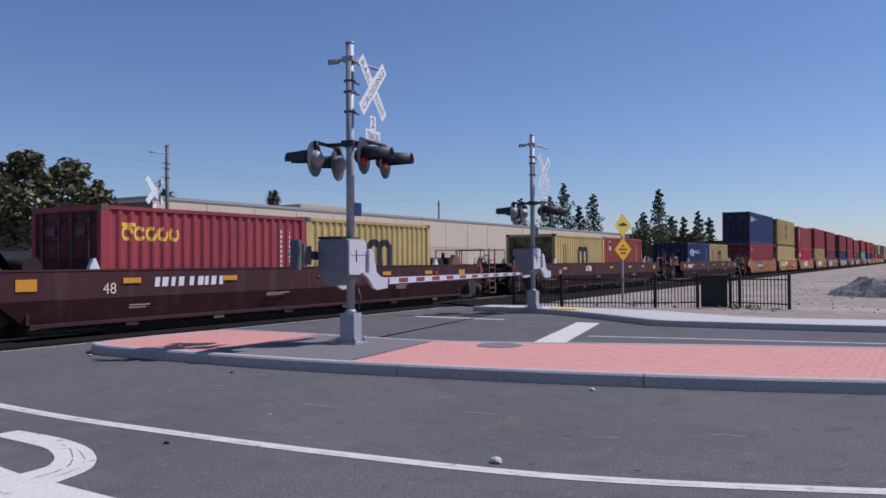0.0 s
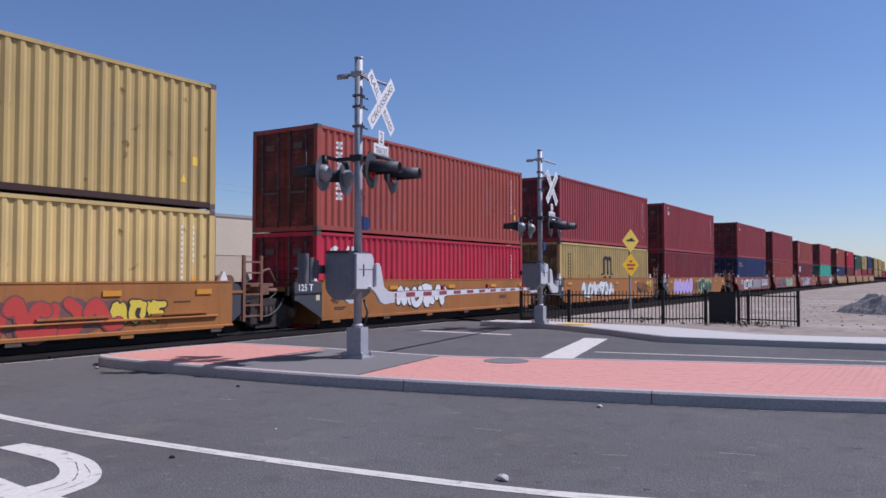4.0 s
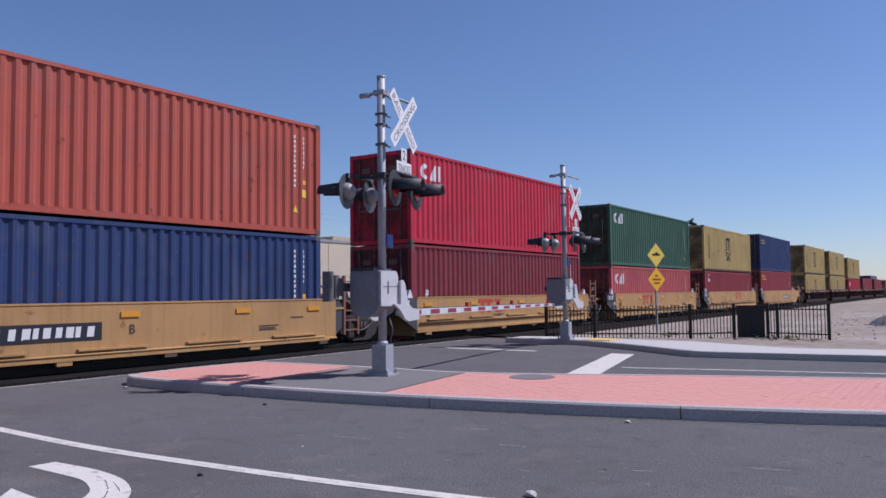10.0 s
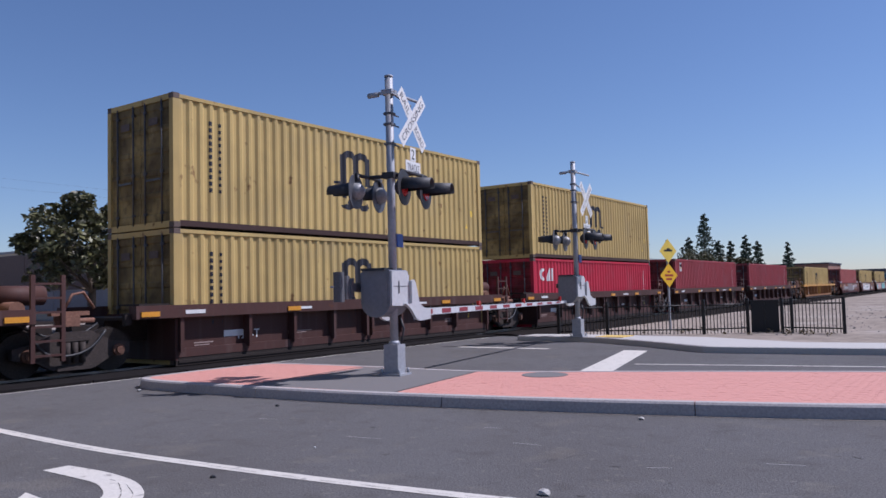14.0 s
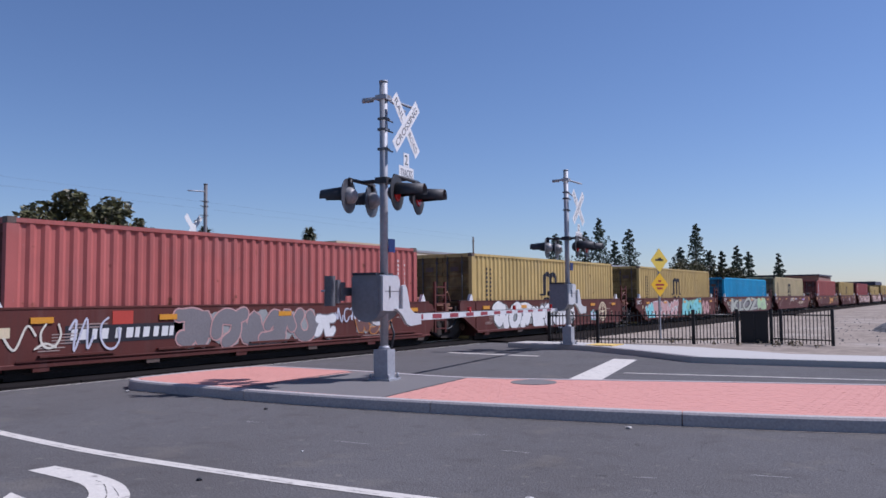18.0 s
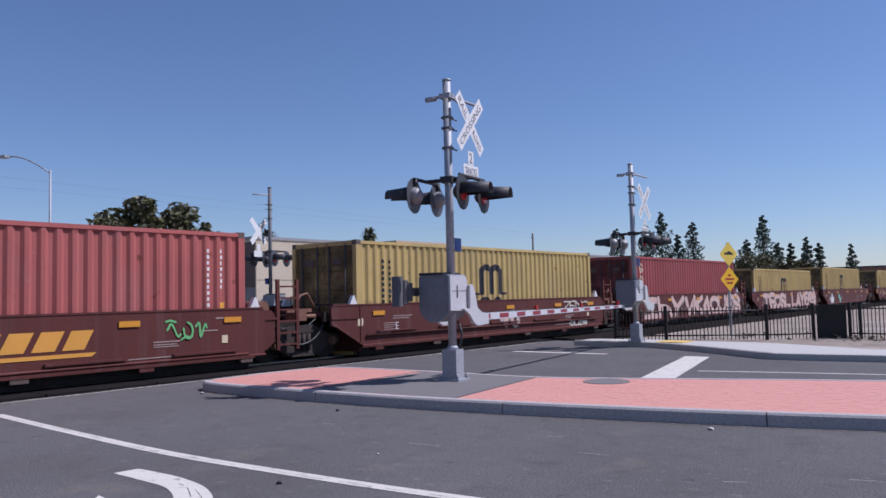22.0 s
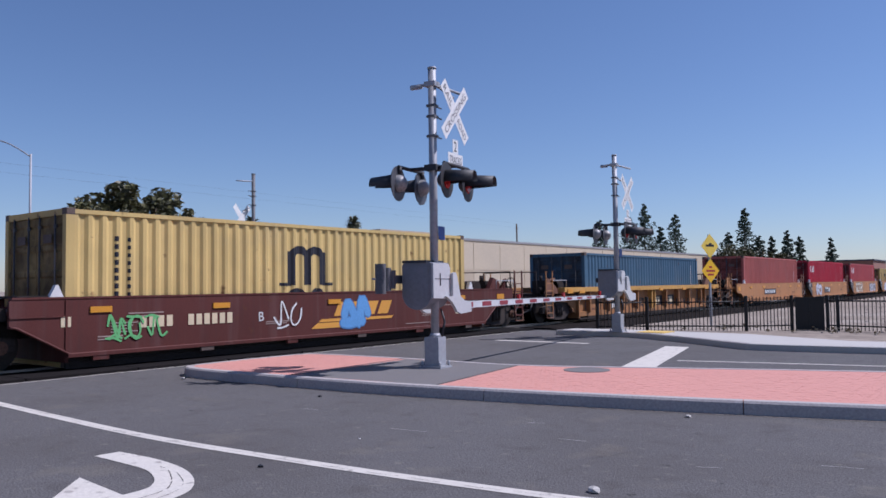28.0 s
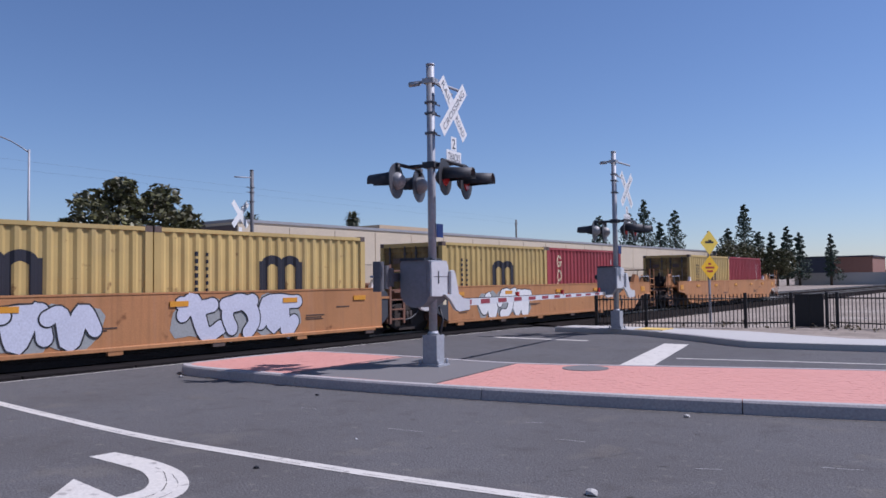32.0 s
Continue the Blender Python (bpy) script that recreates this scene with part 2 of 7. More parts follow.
M_CABINET = surface("aluminium paint", (0.2064, 0.2107, 0.2322), 0.5, 0.2, 18, 0.08, 3, 0.3)
M_DOORPAINT = surface("pale grey cabinet paint", (0.47, 0.475, 0.485), 0.45, 0, 18, 0.06, 5, 0.35, (0.42, 0.43, 0.46))
M_WEIGHT = surface("dull grey counterweight paint", (0.11, 0.112, 0.122), 0.6, 0, 30, 0.2)
M_LAMPBLACK = surface("matt black lamp paint", (0.030, 0.030, 0.034), 0.6, 0, 30, 0.2)
M_REDLENS = surface("red lens", (0.42, 0.02, 0.02), 0.2, 0, 60, 0.1)
M_RED = surface("red reflective sheeting", (0.256, 0.027, 0.0405), 0.5, 0, 40, 0.08)
M_SIGNY = surface("yellow sign sheeting", (0.94, 0.54, 0.010), 0.45, 0, 40, 0.03)
M_SIGNP = surface("pale yellow sign sheeting", (0.90, 0.64, 0.09), 0.45, 0, 40, 0.03)
M_BLUE = surface("blue sign", (0.03, 0.08, 0.30), 0.5, 0, 40, 0.08)
M_ARMPAINT = surface("dull white arm paint", (0.56, 0.56, 0.57), 0.55, 0, 40, 0.08, 3, 0.3)
M_SIGNBACK = surface("bare aluminium sign back", (0.46, 0.47, 0.48), 0.5, 0.2, 30, 0.08)
M_IRON = surface("black iron", (0.012, 0.012, 0.014), 0.5, 0.3, 40, 0.2)
M_TACTILE = surface("yellow tactile paving", (0.62, 0.42, 0.10), 0.8, 0, 30, 0.1)
M_TILTUP = surface("cream tilt-up concrete", (0.5363, 0.4548, 0.3384), 0.9, 0, 6, 0.05, 0.35, 0.25, (0.37, 0.325, 0.27), 0.1)
M_TILTUP2 = surface("beige tilt-up concrete", (0.468, 0.3866, 0.2849), 0.9, 0, 6, 0.05, 0.35, 0.25, (0.31, 0.28, 0.24), 0.1)
M_TAN = surface("tan stucco", (0.46, 0.34, 0.22), 0.9, 0, 8, 0.06)
M_GREYB = surface("grey stucco", (0.24, 0.235, 0.24), 0.9, 0, 8, 0.06)
M_ROOF = surface("grey roof edge", (0.30, 0.30, 0.31), 0.7, 0.2, 8, 0.06)
M_BROWNB = surface("brown shed cladding", (0.30, 0.15, 0.11), 0.8, 0, 8, 0.10)
M_NAVYB = surface("dark grey cladding", (0.055, 0.06, 0.085), 0.8, 0, 8, 0.10)
M_BARK = surface("bark", (0.10, 0.075, 0.055), 0.95, 0, 20, 0.3, 3, 0.3)
M_LEAF = surface("broad leaves", (0.095, 0.092, 0.034), 0.5, 0, 3, 0.4, 1, 0.5, (0.055, 0.040, 0.022), 0, random_by=0.6, island=True)
M_CONIFER = surface("conifer needles", (0.050, 0.074, 0.048), 0.8, 0, 3, 0.3, 1, 0.3, None, 0, random_by=0.3, island=True)
M_PALM = surface("palm fronds", (0.07, 0.075, 0.035), 0.7, 0, 3, 0.3, 1, 0.3, None, 0, random_by=0.3, island=True)
M_SCRUB = surface("dry scrub", (0.20, 0.16, 0.10), 0.9, 0, 8, 0.3, 2, 0.3, None, 0, random_by=0.3, island=True)
M_RUBBLE = surface("broken asphalt heap", (0.10, 0.10, 0.105), 0.95, 0, 8, 0.4, 2, 0.3, None, 0.8)
M_WOODPOLE = surface("weathered pole wood", (0.10, 0.08, 0.065), 0.9, 0, 20, 0.3)


# ---- mesh tools ----
class Geo:
    """Collects corners and faces of one mesh."""

    def __init__(self):
        self.v, self.f, self.s = [], [], []

    def add(self, vs, fs, smooth=False):
        o = len(self.v)
        self.v.extend(tuple(p) for p in vs)
        self.f.extend(tuple(i + o for i in q) for q in fs)
        self.s.extend([smooth] * len(fs))
        return self

    def box(self, x0, x1, y0, y1, z0, z1):
        vs = [(x, y, z) for x in (x0, x1) for y in (y0, y1) for z in (z0, z1)]
        return self.add(vs, [(0, 1, 3, 2), (4, 6, 7, 5), (0, 4, 5, 1), (2, 3, 7, 6), (0, 2, 6, 4), (1, 5, 7, 3)])

    def cbox(self, x0, x1, y0, y1, z0, z1, c=0.01):
        """A box with its edges along z cut off."""
        pts = [(x0 + c, y0), (x1 - c, y0), (x1, y0 + c), (x1, y1 - c), (x1 - c, y1), (x0 + c, y1), (x0, y1 - c), (x0, y0 + c)]
        return self.prism(pts, "z", z0, z1)

    def prism(self, pts, axis, a, b):
        """A flat outline, drawn out along an axis. Outline axes: x -> (y, z), y -> (x, z), z -> (x, y)."""
        def at(p, w):
            return (w, p[0], p[1]) if axis == "x" else (p[0], w, p[1]) if axis == "y" else (p[0], p[1], w)
        n = len(pts)
        area = sum(pts[i][0] * pts[(i + 1) % n][1] - pts[(i + 1) % n][0] * pts[i][1] for i in range(n))
        if (area < 0) != (axis == "y"):
            pts = list(reversed(pts))
        vs = [at(p, a) for p in pts] + [at(p, b) for p in pts]
        fs = [tuple(reversed(range(n))), tuple(range(n, 2 * n))] + [(i, (i + 1) % n, n + (i + 1) % n, n + i) for i in range(n)]
        return self.add(vs, fs)

    def tube(self, p, q, r, r2=None, n=10, caps=True):
        p, q = Vector(p), Vector(q)
        r2 = r if r2 is None else r2
        d = (q - p).normalized()
        u = d.orthogonal().normalized()
        w = d.cross(u)
        vs = [c + (u * math.cos(2 * math.pi * i / n) + w * math.sin(2 * math.pi * i / n)) * k for c, k in ((p, r), (q, r2)) for i in range(n)]
        self.add(vs, [(i, (i + 1) % n, n + (i + 1) % n, n + i) for i in range(n)], True)
        if caps:
            self.f.append(tuple(len(self.v) - 2 * n + i for i in reversed(range(n))))
            self.f.append(tuple(len(self.v) - n + i for i in range(n)))
            self.s += [False, False]
        return self

    def path(self, pts, r, n=8):
        """One bent round bar through all the points."""
        pts = [Vector(p) for p in pts]
        vs = []
        u = None
        for i, p in enumerate(pts):
            d = (pts[min(i + 1, len(pts) - 1)] - pts[max(i - 1, 0)]).normalized()
            u = d.orthogonal() if u is None else u - d * u.dot(d)
            if u.length < 1e-4:
                u = d.orthogonal()
            u.normalize()
            w = d.cross(u)
            vs += [p + (u * math.cos(2 * math.pi * k / n) + w * math.sin(2 * math.pi * k / n)) * r for k in range(n)]
        m = len(pts)
        self.add(vs, [(n * i + k, n * i + (k + 1) % n, n * i + n + (k + 1) % n, n * i + n + k) for i in range(m - 1) for k in range(n)], True)
        o = len(self.v) - len(vs)
        self.f += [tuple(o + k for k in reversed(range(n))), tuple(o + n * (m - 1) + k for k in range(n))]
        self.s += [False, False]
        return self

    def lattice(self, x0, x1, ys, zs, solid):
        """A welded frame of flat bars: cells of a grid in y and z, of which solid(i, j) are filled."""
        n = len(zs)
        vs = [(x, y, z) for x in (x0, x1) for y in ys for z in zs]
        at = lambda s, i, j: s * len(ys) * n + i * n + j
        fill = lambda i, j: 0 <= i < len(ys) - 1 and 0 <= j < n - 1 and solid(i, j)
        fs = []
        for i in range(len(ys) - 1):
            for j in range(n - 1):
                if not fill(i, j):
                    continue
                a, b, c, d = (i, j), (i + 1, j), (i + 1, j + 1), (i, j + 1)
                fs += [tuple(at(1, *q) for q in (a, b, c, d)), tuple(at(0, *q) for q in (d, c, b, a))]
                for p, q, beside in ((a, b, (i, j - 1)), (b, c, (i + 1, j)), (c, d, (i, j + 1)), (d, a, (i - 1, j))):
                    if not fill(*beside):
                        fs.append((at(0, *p), at(0, *q), at(1, *q), at(1, *p)))
        used = sorted({k for f in fs for k in f})
        place = {k: i for i, k in enumerate(used)}
        return self.add([vs[k] for k in used], [tuple(place[k] for k in f) for f in fs])

    def mesh(self, name, material):
        m = bpy.data.meshes.new(name)
        m.from_pydata([tuple(p) for p in self.v], [], self.f)
        m.materials.append(material)
        m.polygons.foreach_set("use_smooth", self.s)
        m.update()
        return m


def part(name, geo, material, parent=None, label="", at=None):
    """Links a Geo or a mesh as one object under a thing or part."""
    ob = new(name, geo.mesh(name, material) if isinstance(geo, Geo) else geo)
    if parent is not None:
        ob.parent = parent
    if at is not None:
        ob.matrix_basis = at
    if label:
        ob["label"] = label
    return ob


def thing(name, label, category, at=None, group="", kind=""):
    ob = new(name)
    ob.empty_display_size = 0.1
    if at is not None:
        ob.matrix_basis = at
    return tagged(ob, label, category, group, kind)


TEXTS = {}


def lettering(text, height, material, bold=0.0, squeeze=1.0):
    """A flat mesh of built-in letters in the y-z plane, facing +x, its lower left corner at the origin."""
    key = (text, height, material.name, bold, squeeze)
    if key not in TEXTS:
        c = bpy.data.curves.new("letters", "FONT")
        c.body, c.size, c.offset, c.extrude = text, 1.0, bold, 0.0
        c.resolution_u = 3
        ob = bpy.data.objects.new("letters", c)
        scene.collection.objects.link(ob)
        bpy.context.view_layer.update()
        m = bpy.data.meshes.new_from_object(ob.evaluated_get(bpy.context.evaluated_depsgraph_get()))
        bpy.data.objects.remove(ob)
        xs = [v.co.x for v in m.vertices]
        ys = [v.co.y for v in m.vertices]
        k = height / max(0.01, max(ys) - min(ys))
        x0, y0 = min(xs), min(ys)
        for v in m.vertices:
            v.co = Vector((0, (v.co.x - x0) * k * squeeze, (v.co.y - y0) * k))
        m.materials.clear()
        m.materials.append(material)
        TEXTS[key] = m
    return TEXTS[key]


# ---- ground and street ----
def smooth_line(pts, n=6):
    """A Catmull-Rom line through a few plan points."""
    out = []
    q = [pts[0], *pts, pts[-1]]
    for i in range(1, len(q) - 2):
        for k in range(n):
            s = k / n
            out.append(tuple(0.5 * (2 * q[i][a] + (q[i + 1][a] - q[i - 1][a]) * s + (2 * q[i - 1][a] - 5 * q[i][a] + 4 * q[i + 1][a] - q[i + 2][a]) * s * s
                                    + (3 * q[i][a] - q[i - 1][a] - 3 * q[i + 1][a] + q[i + 2][a]) * s ** 3) for a in (0, 1)))
    return out + [pts[-1]]


def smooth_line3(pts, n=3):
    """The same through points in space."""
    flat = smooth_line([(p[0], p[1]) for p in pts], n)
    high = smooth_line([(p[2], p[1]) for p in pts], n)
    return [(x, y, z) for (x, y), (z, _) in zip(flat, high)]


def strip(line, w0, w1, z):
    """A flat band along a line from w0 to w1 on its left."""
    g = Geo()
    vs = []
    for i, p in enumerate(line):
        a, b = line[max(0, i - 1)], line[min(len(line) - 1, i + 1)]
        d = Vector((b[0] - a[0], b[1] - a[1])).normalized()
        for w in (w0, w1):
            vs.append((p[0] - d.y * w, p[1] + d.x * w, z))
    g.add(vs, [(2 * i, 2 * i + 2, 2 * i + 3, 2 * i + 1) for i in range(len(line) - 1)])
    return g


def structure(name, geo, material, label, category):
    return tagged(part(name, geo, material), label, category, kind="structure")


g = Geo()
N = 60
vs = [(-1500 + 3000 * i / N, -1500 + 3000 * j / N, -0.06) for j in range(N + 1) for i in range(N + 1)]
g.add(vs, [(j * (N + 1) + i, j * (N + 1) + i + 1, (j + 1) * (N + 1) + i + 1, (j + 1) * (N + 1) + i) for j in range(N) for i in range(N)])
structure("ground", g, M_DIRT, "dry pale dirt ground reaching to the horizon", "ground")

MEDIAN_FRONT = [(-12.12, 8.15), (-11.5, 7.86), (-9.35, 7.92), (-7.2, 8.1), (-4.55, 8.6), (-2.1, 9.25), (-0.45, 9.85), (3.0, 11.2), (8.0, 13.0), (16, 15.5)]
MEDIAN_BACK = [(-12.12, 10.6), (-11.7, 11.05), (-9.5, 11.2), (-7.15, 11.22), (-5.0, 12.0), (-3.2, 12.7), (-1.4, 13.35), (2.0, 14.6), (7.0, 16.4), (15, 18.9)]
front, back = smooth_line(MEDIAN_FRONT), smooth_line(MEDIAN_BACK)
FAR_KERB = [(-11.6, 20.3), (-9.25, 20.1), (-7.4, 19.1), (-5.7, 17.85), (-5.1, 17.6), (-3.5, 17.74), (-1.9, 17.98), (2.0, 18.7), (8.0, 20.0), (17, 22.5)]
far_kerb = smooth_line(FAR_KERB)

g = Geo()
g.add([(-11.4, -30, 0), (60, -30, 0), (60, 40, 0), (17, 22.5, 0), (8, 20.0, 0), (2, 18.7, 0), (-5.1, 17.6, 0), (-9.25, 20.1, 0), (-11.4, 20.4, 0)], [tuple(range(9))])
structure("road", g, M_ASPHALT, "worn grey asphalt street on the near side of the tracks", "road")
g = Geo()
g.add([(-13.36, -30, 0.0), (-11.4, -30, 0.0), (-11.4, 20.4, 0.0), (-12.1, 22.2, 0.0), (-13.36, 22.2, 0.0)], [tuple(range(5))])
structure("road_approach", g, M_ASPHALT, "asphalt approach beside the level crossing", "road")
g = Geo()
g.add([(-140, -14, 0), (-22.6, -14, 0), (-22.6, 22, 0), (-140, 22, 0)], [(0, 1, 2, 3)])
structure("road_beyond", g, M_ASPHALT, "asphalt street running on beyond the tracks", "road")

# the raised median: bed, kerb stones
g = Geo()


def inset(line, w):
    out = []
    for i, p in enumerate(line):
        a, b = line[max(0, i - 1)], line[min(len(line) - 1, i + 1)]
        d = Vector((b[0] - a[0], b[1] - a[1])).normalized()
        out.append((p[0] - d.y * w, p[1] + d.x * w))
    return out


outline = inset(front, 0.10) + list(reversed(inset(back, -0.10)))
g.prism([p for p in outline], "z", -0.05, 0.1495)
median = structure("median", g, M_MORTAR, "raised street median edged with a concrete kerb", "median")


def kerb_stones(line, width, z, joints, parent, flip, stone=None):
    """Kerb stones of a line as separate pieces with small joints between them."""
    acc = 0.0
    cur = [line[0]]
    pieces = []
    for a, b in zip(line, line[1:]):
        acc += math.dist(a, b)
        cur.append(b)
        if acc >= joints:
            pieces.append(cur)
            cur, acc = [b], 0.0
    if len(cur) > 1:
        pieces.append(cur)
    for pc in pieces:
        g = Geo()
        k = len(pc)
        vs = []
        for i, p in enumerate(pc):
            a, b = pc[max(0, i - 1)], pc[min(k - 1, i + 1)]
            d = Vector((b[0] - a[0], b[1] - a[1])).normalized()
            if i == 0:
                p = (p[0] + d.x * 0.006, p[1] + d.y * 0.006)
            if i == k - 1:
                p = (p[0] - d.x * 0.006, p[1] - d.y * 0.006)
            nrm = Vector((-d.y, d.x)) * flip
            for w, h in ((-0.005, -0.04), (0.012, z - 0.025), (0.035, z), (width, z), (width, -0.04)):
                vs.append((p[0] + nrm.x * w, p[1] + nrm.y * w, h))
        fs = []
        for i in range(k - 1):
            for j in range(4):
                q = (5 * i + j, 5 * i + 5 + j, 5 * i + 6 + j, 5 * i + 1 + j)
                fs.append(q if flip > 0 else tuple(reversed(q)))
        e0, e1 = tuple(range(5)), tuple(5 * (k - 1) + j for j in reversed(range(5)))
        fs += [e0, e1] if flip > 0 else [tuple(reversed(e0)), tuple(reversed(e1))]
        g.add(vs, fs)
        part("kerb_stone", g, stone or M_KERB, parent)


kerb_stones(front, 0.16, 0.155, 3.0, median, 1)
kerb_stones(back, 0.16, 0.155, 3.0, median, -1)
kerb_stones([(-12.12, 10.6), (-12.19, 9.4), (-12.12, 8.15)], 0.16, 0.155, 3.0, median, 1)
g = Geo()
PAD = [(-9.35, 8.1), (-6.72, 8.34), (-7.14, 11.05), (-9.6, 11.02)]
g.prism(PAD, "z", 0.05, 0.150)
part("concrete_pad", g, M_PAD, median, "grey concrete pad under the signal")
for a_, b_ in ((PAD[1], PAD[2]), (PAD[0], PAD[3])):
    part("pad_joint", Geo().prism([a_, (a_[0] + 0.05, a_[1]), (b_[0] + 0.05, b_[1]), b_], "z", 0.10, 0.1525), M_CRACK, median, "dark joint beside the pad")
g = Geo()
ring = [(-5.82 + 0.36 * math.cos(a * math.pi / 10), 11.03 + 0.36 * math.sin(a * math.pi / 10)) for a in range(20)]
g.prism(ring, "z", 0.05, 0.157)
part("manhole_cover", g, M_PAD, median, "round cast manhole cover")

structure("gutter_dust", strip(front, -0.07, 0.0, 0.003), M_DUST, "pale dust lying along the gutter", "dust")
# far pavement with its kerb
g = Geo()
g.prism(far_kerb + [(17, 25.0), (8, 22.3), (2.0, 20.9), (-2.0, 19.75), (-3.7, 19.5), (-5.2, 20.4), (-6.3, 21.0), (-8.5, 21.3), (-10.4, 21.6), (-11.6, 21.4)], "z", -0.05, 0.13)
walk_far = structure("pavement", g, M_WALKWAY, "pale concrete pavement with a ramp at the crossing", "pavement")
kerb_stones([q for q in far_kerb if q[0] < -5.3], 0.15, 0.145, 3.0, walk_far, 1)
kerb_stones([q for q in far_kerb if q[0] >= -5.75], 0.15, 0.138, 3.0, walk_far, 1, M_WALKWAY)
g = Geo()
g.prism([(-9.1, 20.25), (-8.3, 20.25), (-8.3, 21.05), (-9.1, 21.05)], "z", 0.1, 0.150)
part("tactile_slab", g, M_TACTILE, walk_far, "yellow tactile slab")


def marking(name, geo, label):
    return tagged(part(name, geo, M_ROADPAINT), label, "road marking", kind="structure")


edge = smooth_line([(-12.0, 4.72), (-9.6, 4.58), (-7.37, 4.50), (-5.65, 4.58), (-3.9, 4.74), (-2.1, 5.05), (-0.27, 5.76), (1.5, 6.6), (6, 8.6), (14, 11.5)])
marking("edge_line", strip(edge, -0.07, 0.07, 0.004), "worn white edge line on the asphalt")
g = Geo()
g.add([(-6.11, 12.75, 0.004), (-5.56, 12.95, 0.004), (-6.67, 17.75, 0.004), (-7.25, 17.75, 0.004)], [(0, 1, 2, 3)])
marking("stop_bar", g, "white stop bar across the lane")
marking("lane_line", strip(smooth_line([(-5.75, 14.6), (-3.5, 15.13), (-1.64, 15.55), (3, 16.8), (12, 19.5)]), -0.05, 0.05, 0.004), "thin white lane line")
g = Geo()
g.add([(-11.9, 17.5, 0.004), (-9.2, 17.55, 0.004), (-9.2, 17.75, 0.004), (-11.9, 17.72, 0.004)], [(0, 1, 2, 3)])
marking("crossing_line", g, "short white line before the tracks")
g = Geo()
g.add([(-13.38, -14.0, 0.006), (-13.30, -14.0, 0.006), (-13.30, 21.5, 0.006), (-13.38, 21.5, 0.006)], [(0, 1, 2, 3)])
marking("track_edge_line", g, "thin pale line along the edge of the tracks")
# a curved turn arrow: a bent stroke and its head
outer = smooth_line([(-6.92, 3.93), (-6.35, 3.95), (-5.86, 3.88), (-5.53, 3.75), (-5.30, 3.60), (-5.14, 3.42), (-5.04, 3.12)], 4)
inner = smooth_line([(-6.94, 3.70), (-6.40, 3.69), (-6.08, 3.67), (-5.84, 3.59), (-5.64, 3.48), (-5.50, 3.32), (-5.48, 3.12)], 4)
g = Geo()
g.add([(x_, y_, 0.004) for pair in zip(outer, inner) for x_, y_ in pair], [(2 * i + 1, 2 * i, 2 * i + 2, 2 * i + 3) for i in range(len(outer) - 1)])
marking("turn_arrow", g, "curved white turn arrow stroke")
g = Geo()
g.add([(-6.26, 3.21, 0.0045), (-5.73, 2.70, 0.0045), (-4.9, 2.2, 0.0045), (-4.1, 2.95, 0.0045), (-4.36, 3.12, 0.0045), (-5.04, 3.125, 0.0045), (-5.48, 3.125, 0.0045), (-5.80, 3.16, 0.0045)], [tuple(range(8))])
marking("turn_arrow_head", g, "white head of the turn arrow")

# cracks and tar seams in the asphalt
random.seed(5)
g = Geo()
for sx, sy, n in ((-3.0, 6.6, 14), (-1.2, 7.6, 12), (-6.5, 6.2, 10), (-8.5, 6.0, 8), (-2.2, 7.2, 9)):
    x, y, a = sx, sy, random.uniform(0, 6.28)
    for k in range(n):
        x2, y2 = x + 0.11 * math.cos(a), y + 0.11 * math.sin(a)
        w = 0.001 + 0.003 * random.random()
        nx, ny = -math.sin(a) * w, math.cos(a) * w
        g.add([(x - nx, y - ny, 0.003), (x2 - nx, y2 - ny, 0.003), (x2 + nx, y2 + ny, 0.003), (x + nx, y + ny, 0.003)], [(0, 1, 2, 3)])
        x, y, a = x2, y2, a + random.uniform(-0.6, 0.6)
gs = Geo()
for sx, sy, ang, ln in ((-5.6, 6.2, 0.15, 0.42), (-3.9, 6.7, 0.1, 0.3), (-2.4, 6.3, 0.4, 0.2), (-7.4, 6.6, 0.2, 0.25), (-4.6, 7.3, 0.3, 0.18), (-1.6, 6.9, 0.25, 0.3)):
    ux, uy = math.cos(ang), math.sin(ang)
    gs.add([(sx, sy, 0.0035), (sx + ux * ln, sy + uy * ln, 0.0035), (sx + ux * ln - uy * 0.008, sy + uy * ln + ux * 0.008, 0.0035), (sx - uy * 0.012, sy + ux * 0.012, 0.0035)], [(0, 1, 2, 3)])
def hairline(g, pts, z, wide, shift):
    """A wandering crack along a line: narrow, broken here and there."""
    side = 0.0
    last = None
    for i, (p, q) in enumerate(zip(pts, pts[1:])):
        u = Vector((q[0] - p[0], q[1] - p[1]))
        nrm = Vector((-u.y, u.x)).normalized()
        side = max(-shift, min(shift, side + random.uniform(-0.5, 0.5) * shift))
        half = wide * random.uniform(0.25, 1.0)
        now = [(q[0] + nrm.x * (side + w_), q[1] + nrm.y * (side + w_), z) for w_ in (-half, half)]
        if last and random.random() > 0.22:
            g.add(last + now[::-1], [(0, 1, 2, 3)])
        last = now


def finer(pts, step):
    out = []
    for p, q in zip(pts, pts[1:]):
        n_ = max(1, int(math.hypot(q[0] - p[0], q[1] - p[1]) / step))
        out += [(p[0] + (q[0] - p[0]) * k / n_, p[1] + (q[1] - p[1]) * k / n_) for k in range(n_)]
    return out + [pts[-1]]


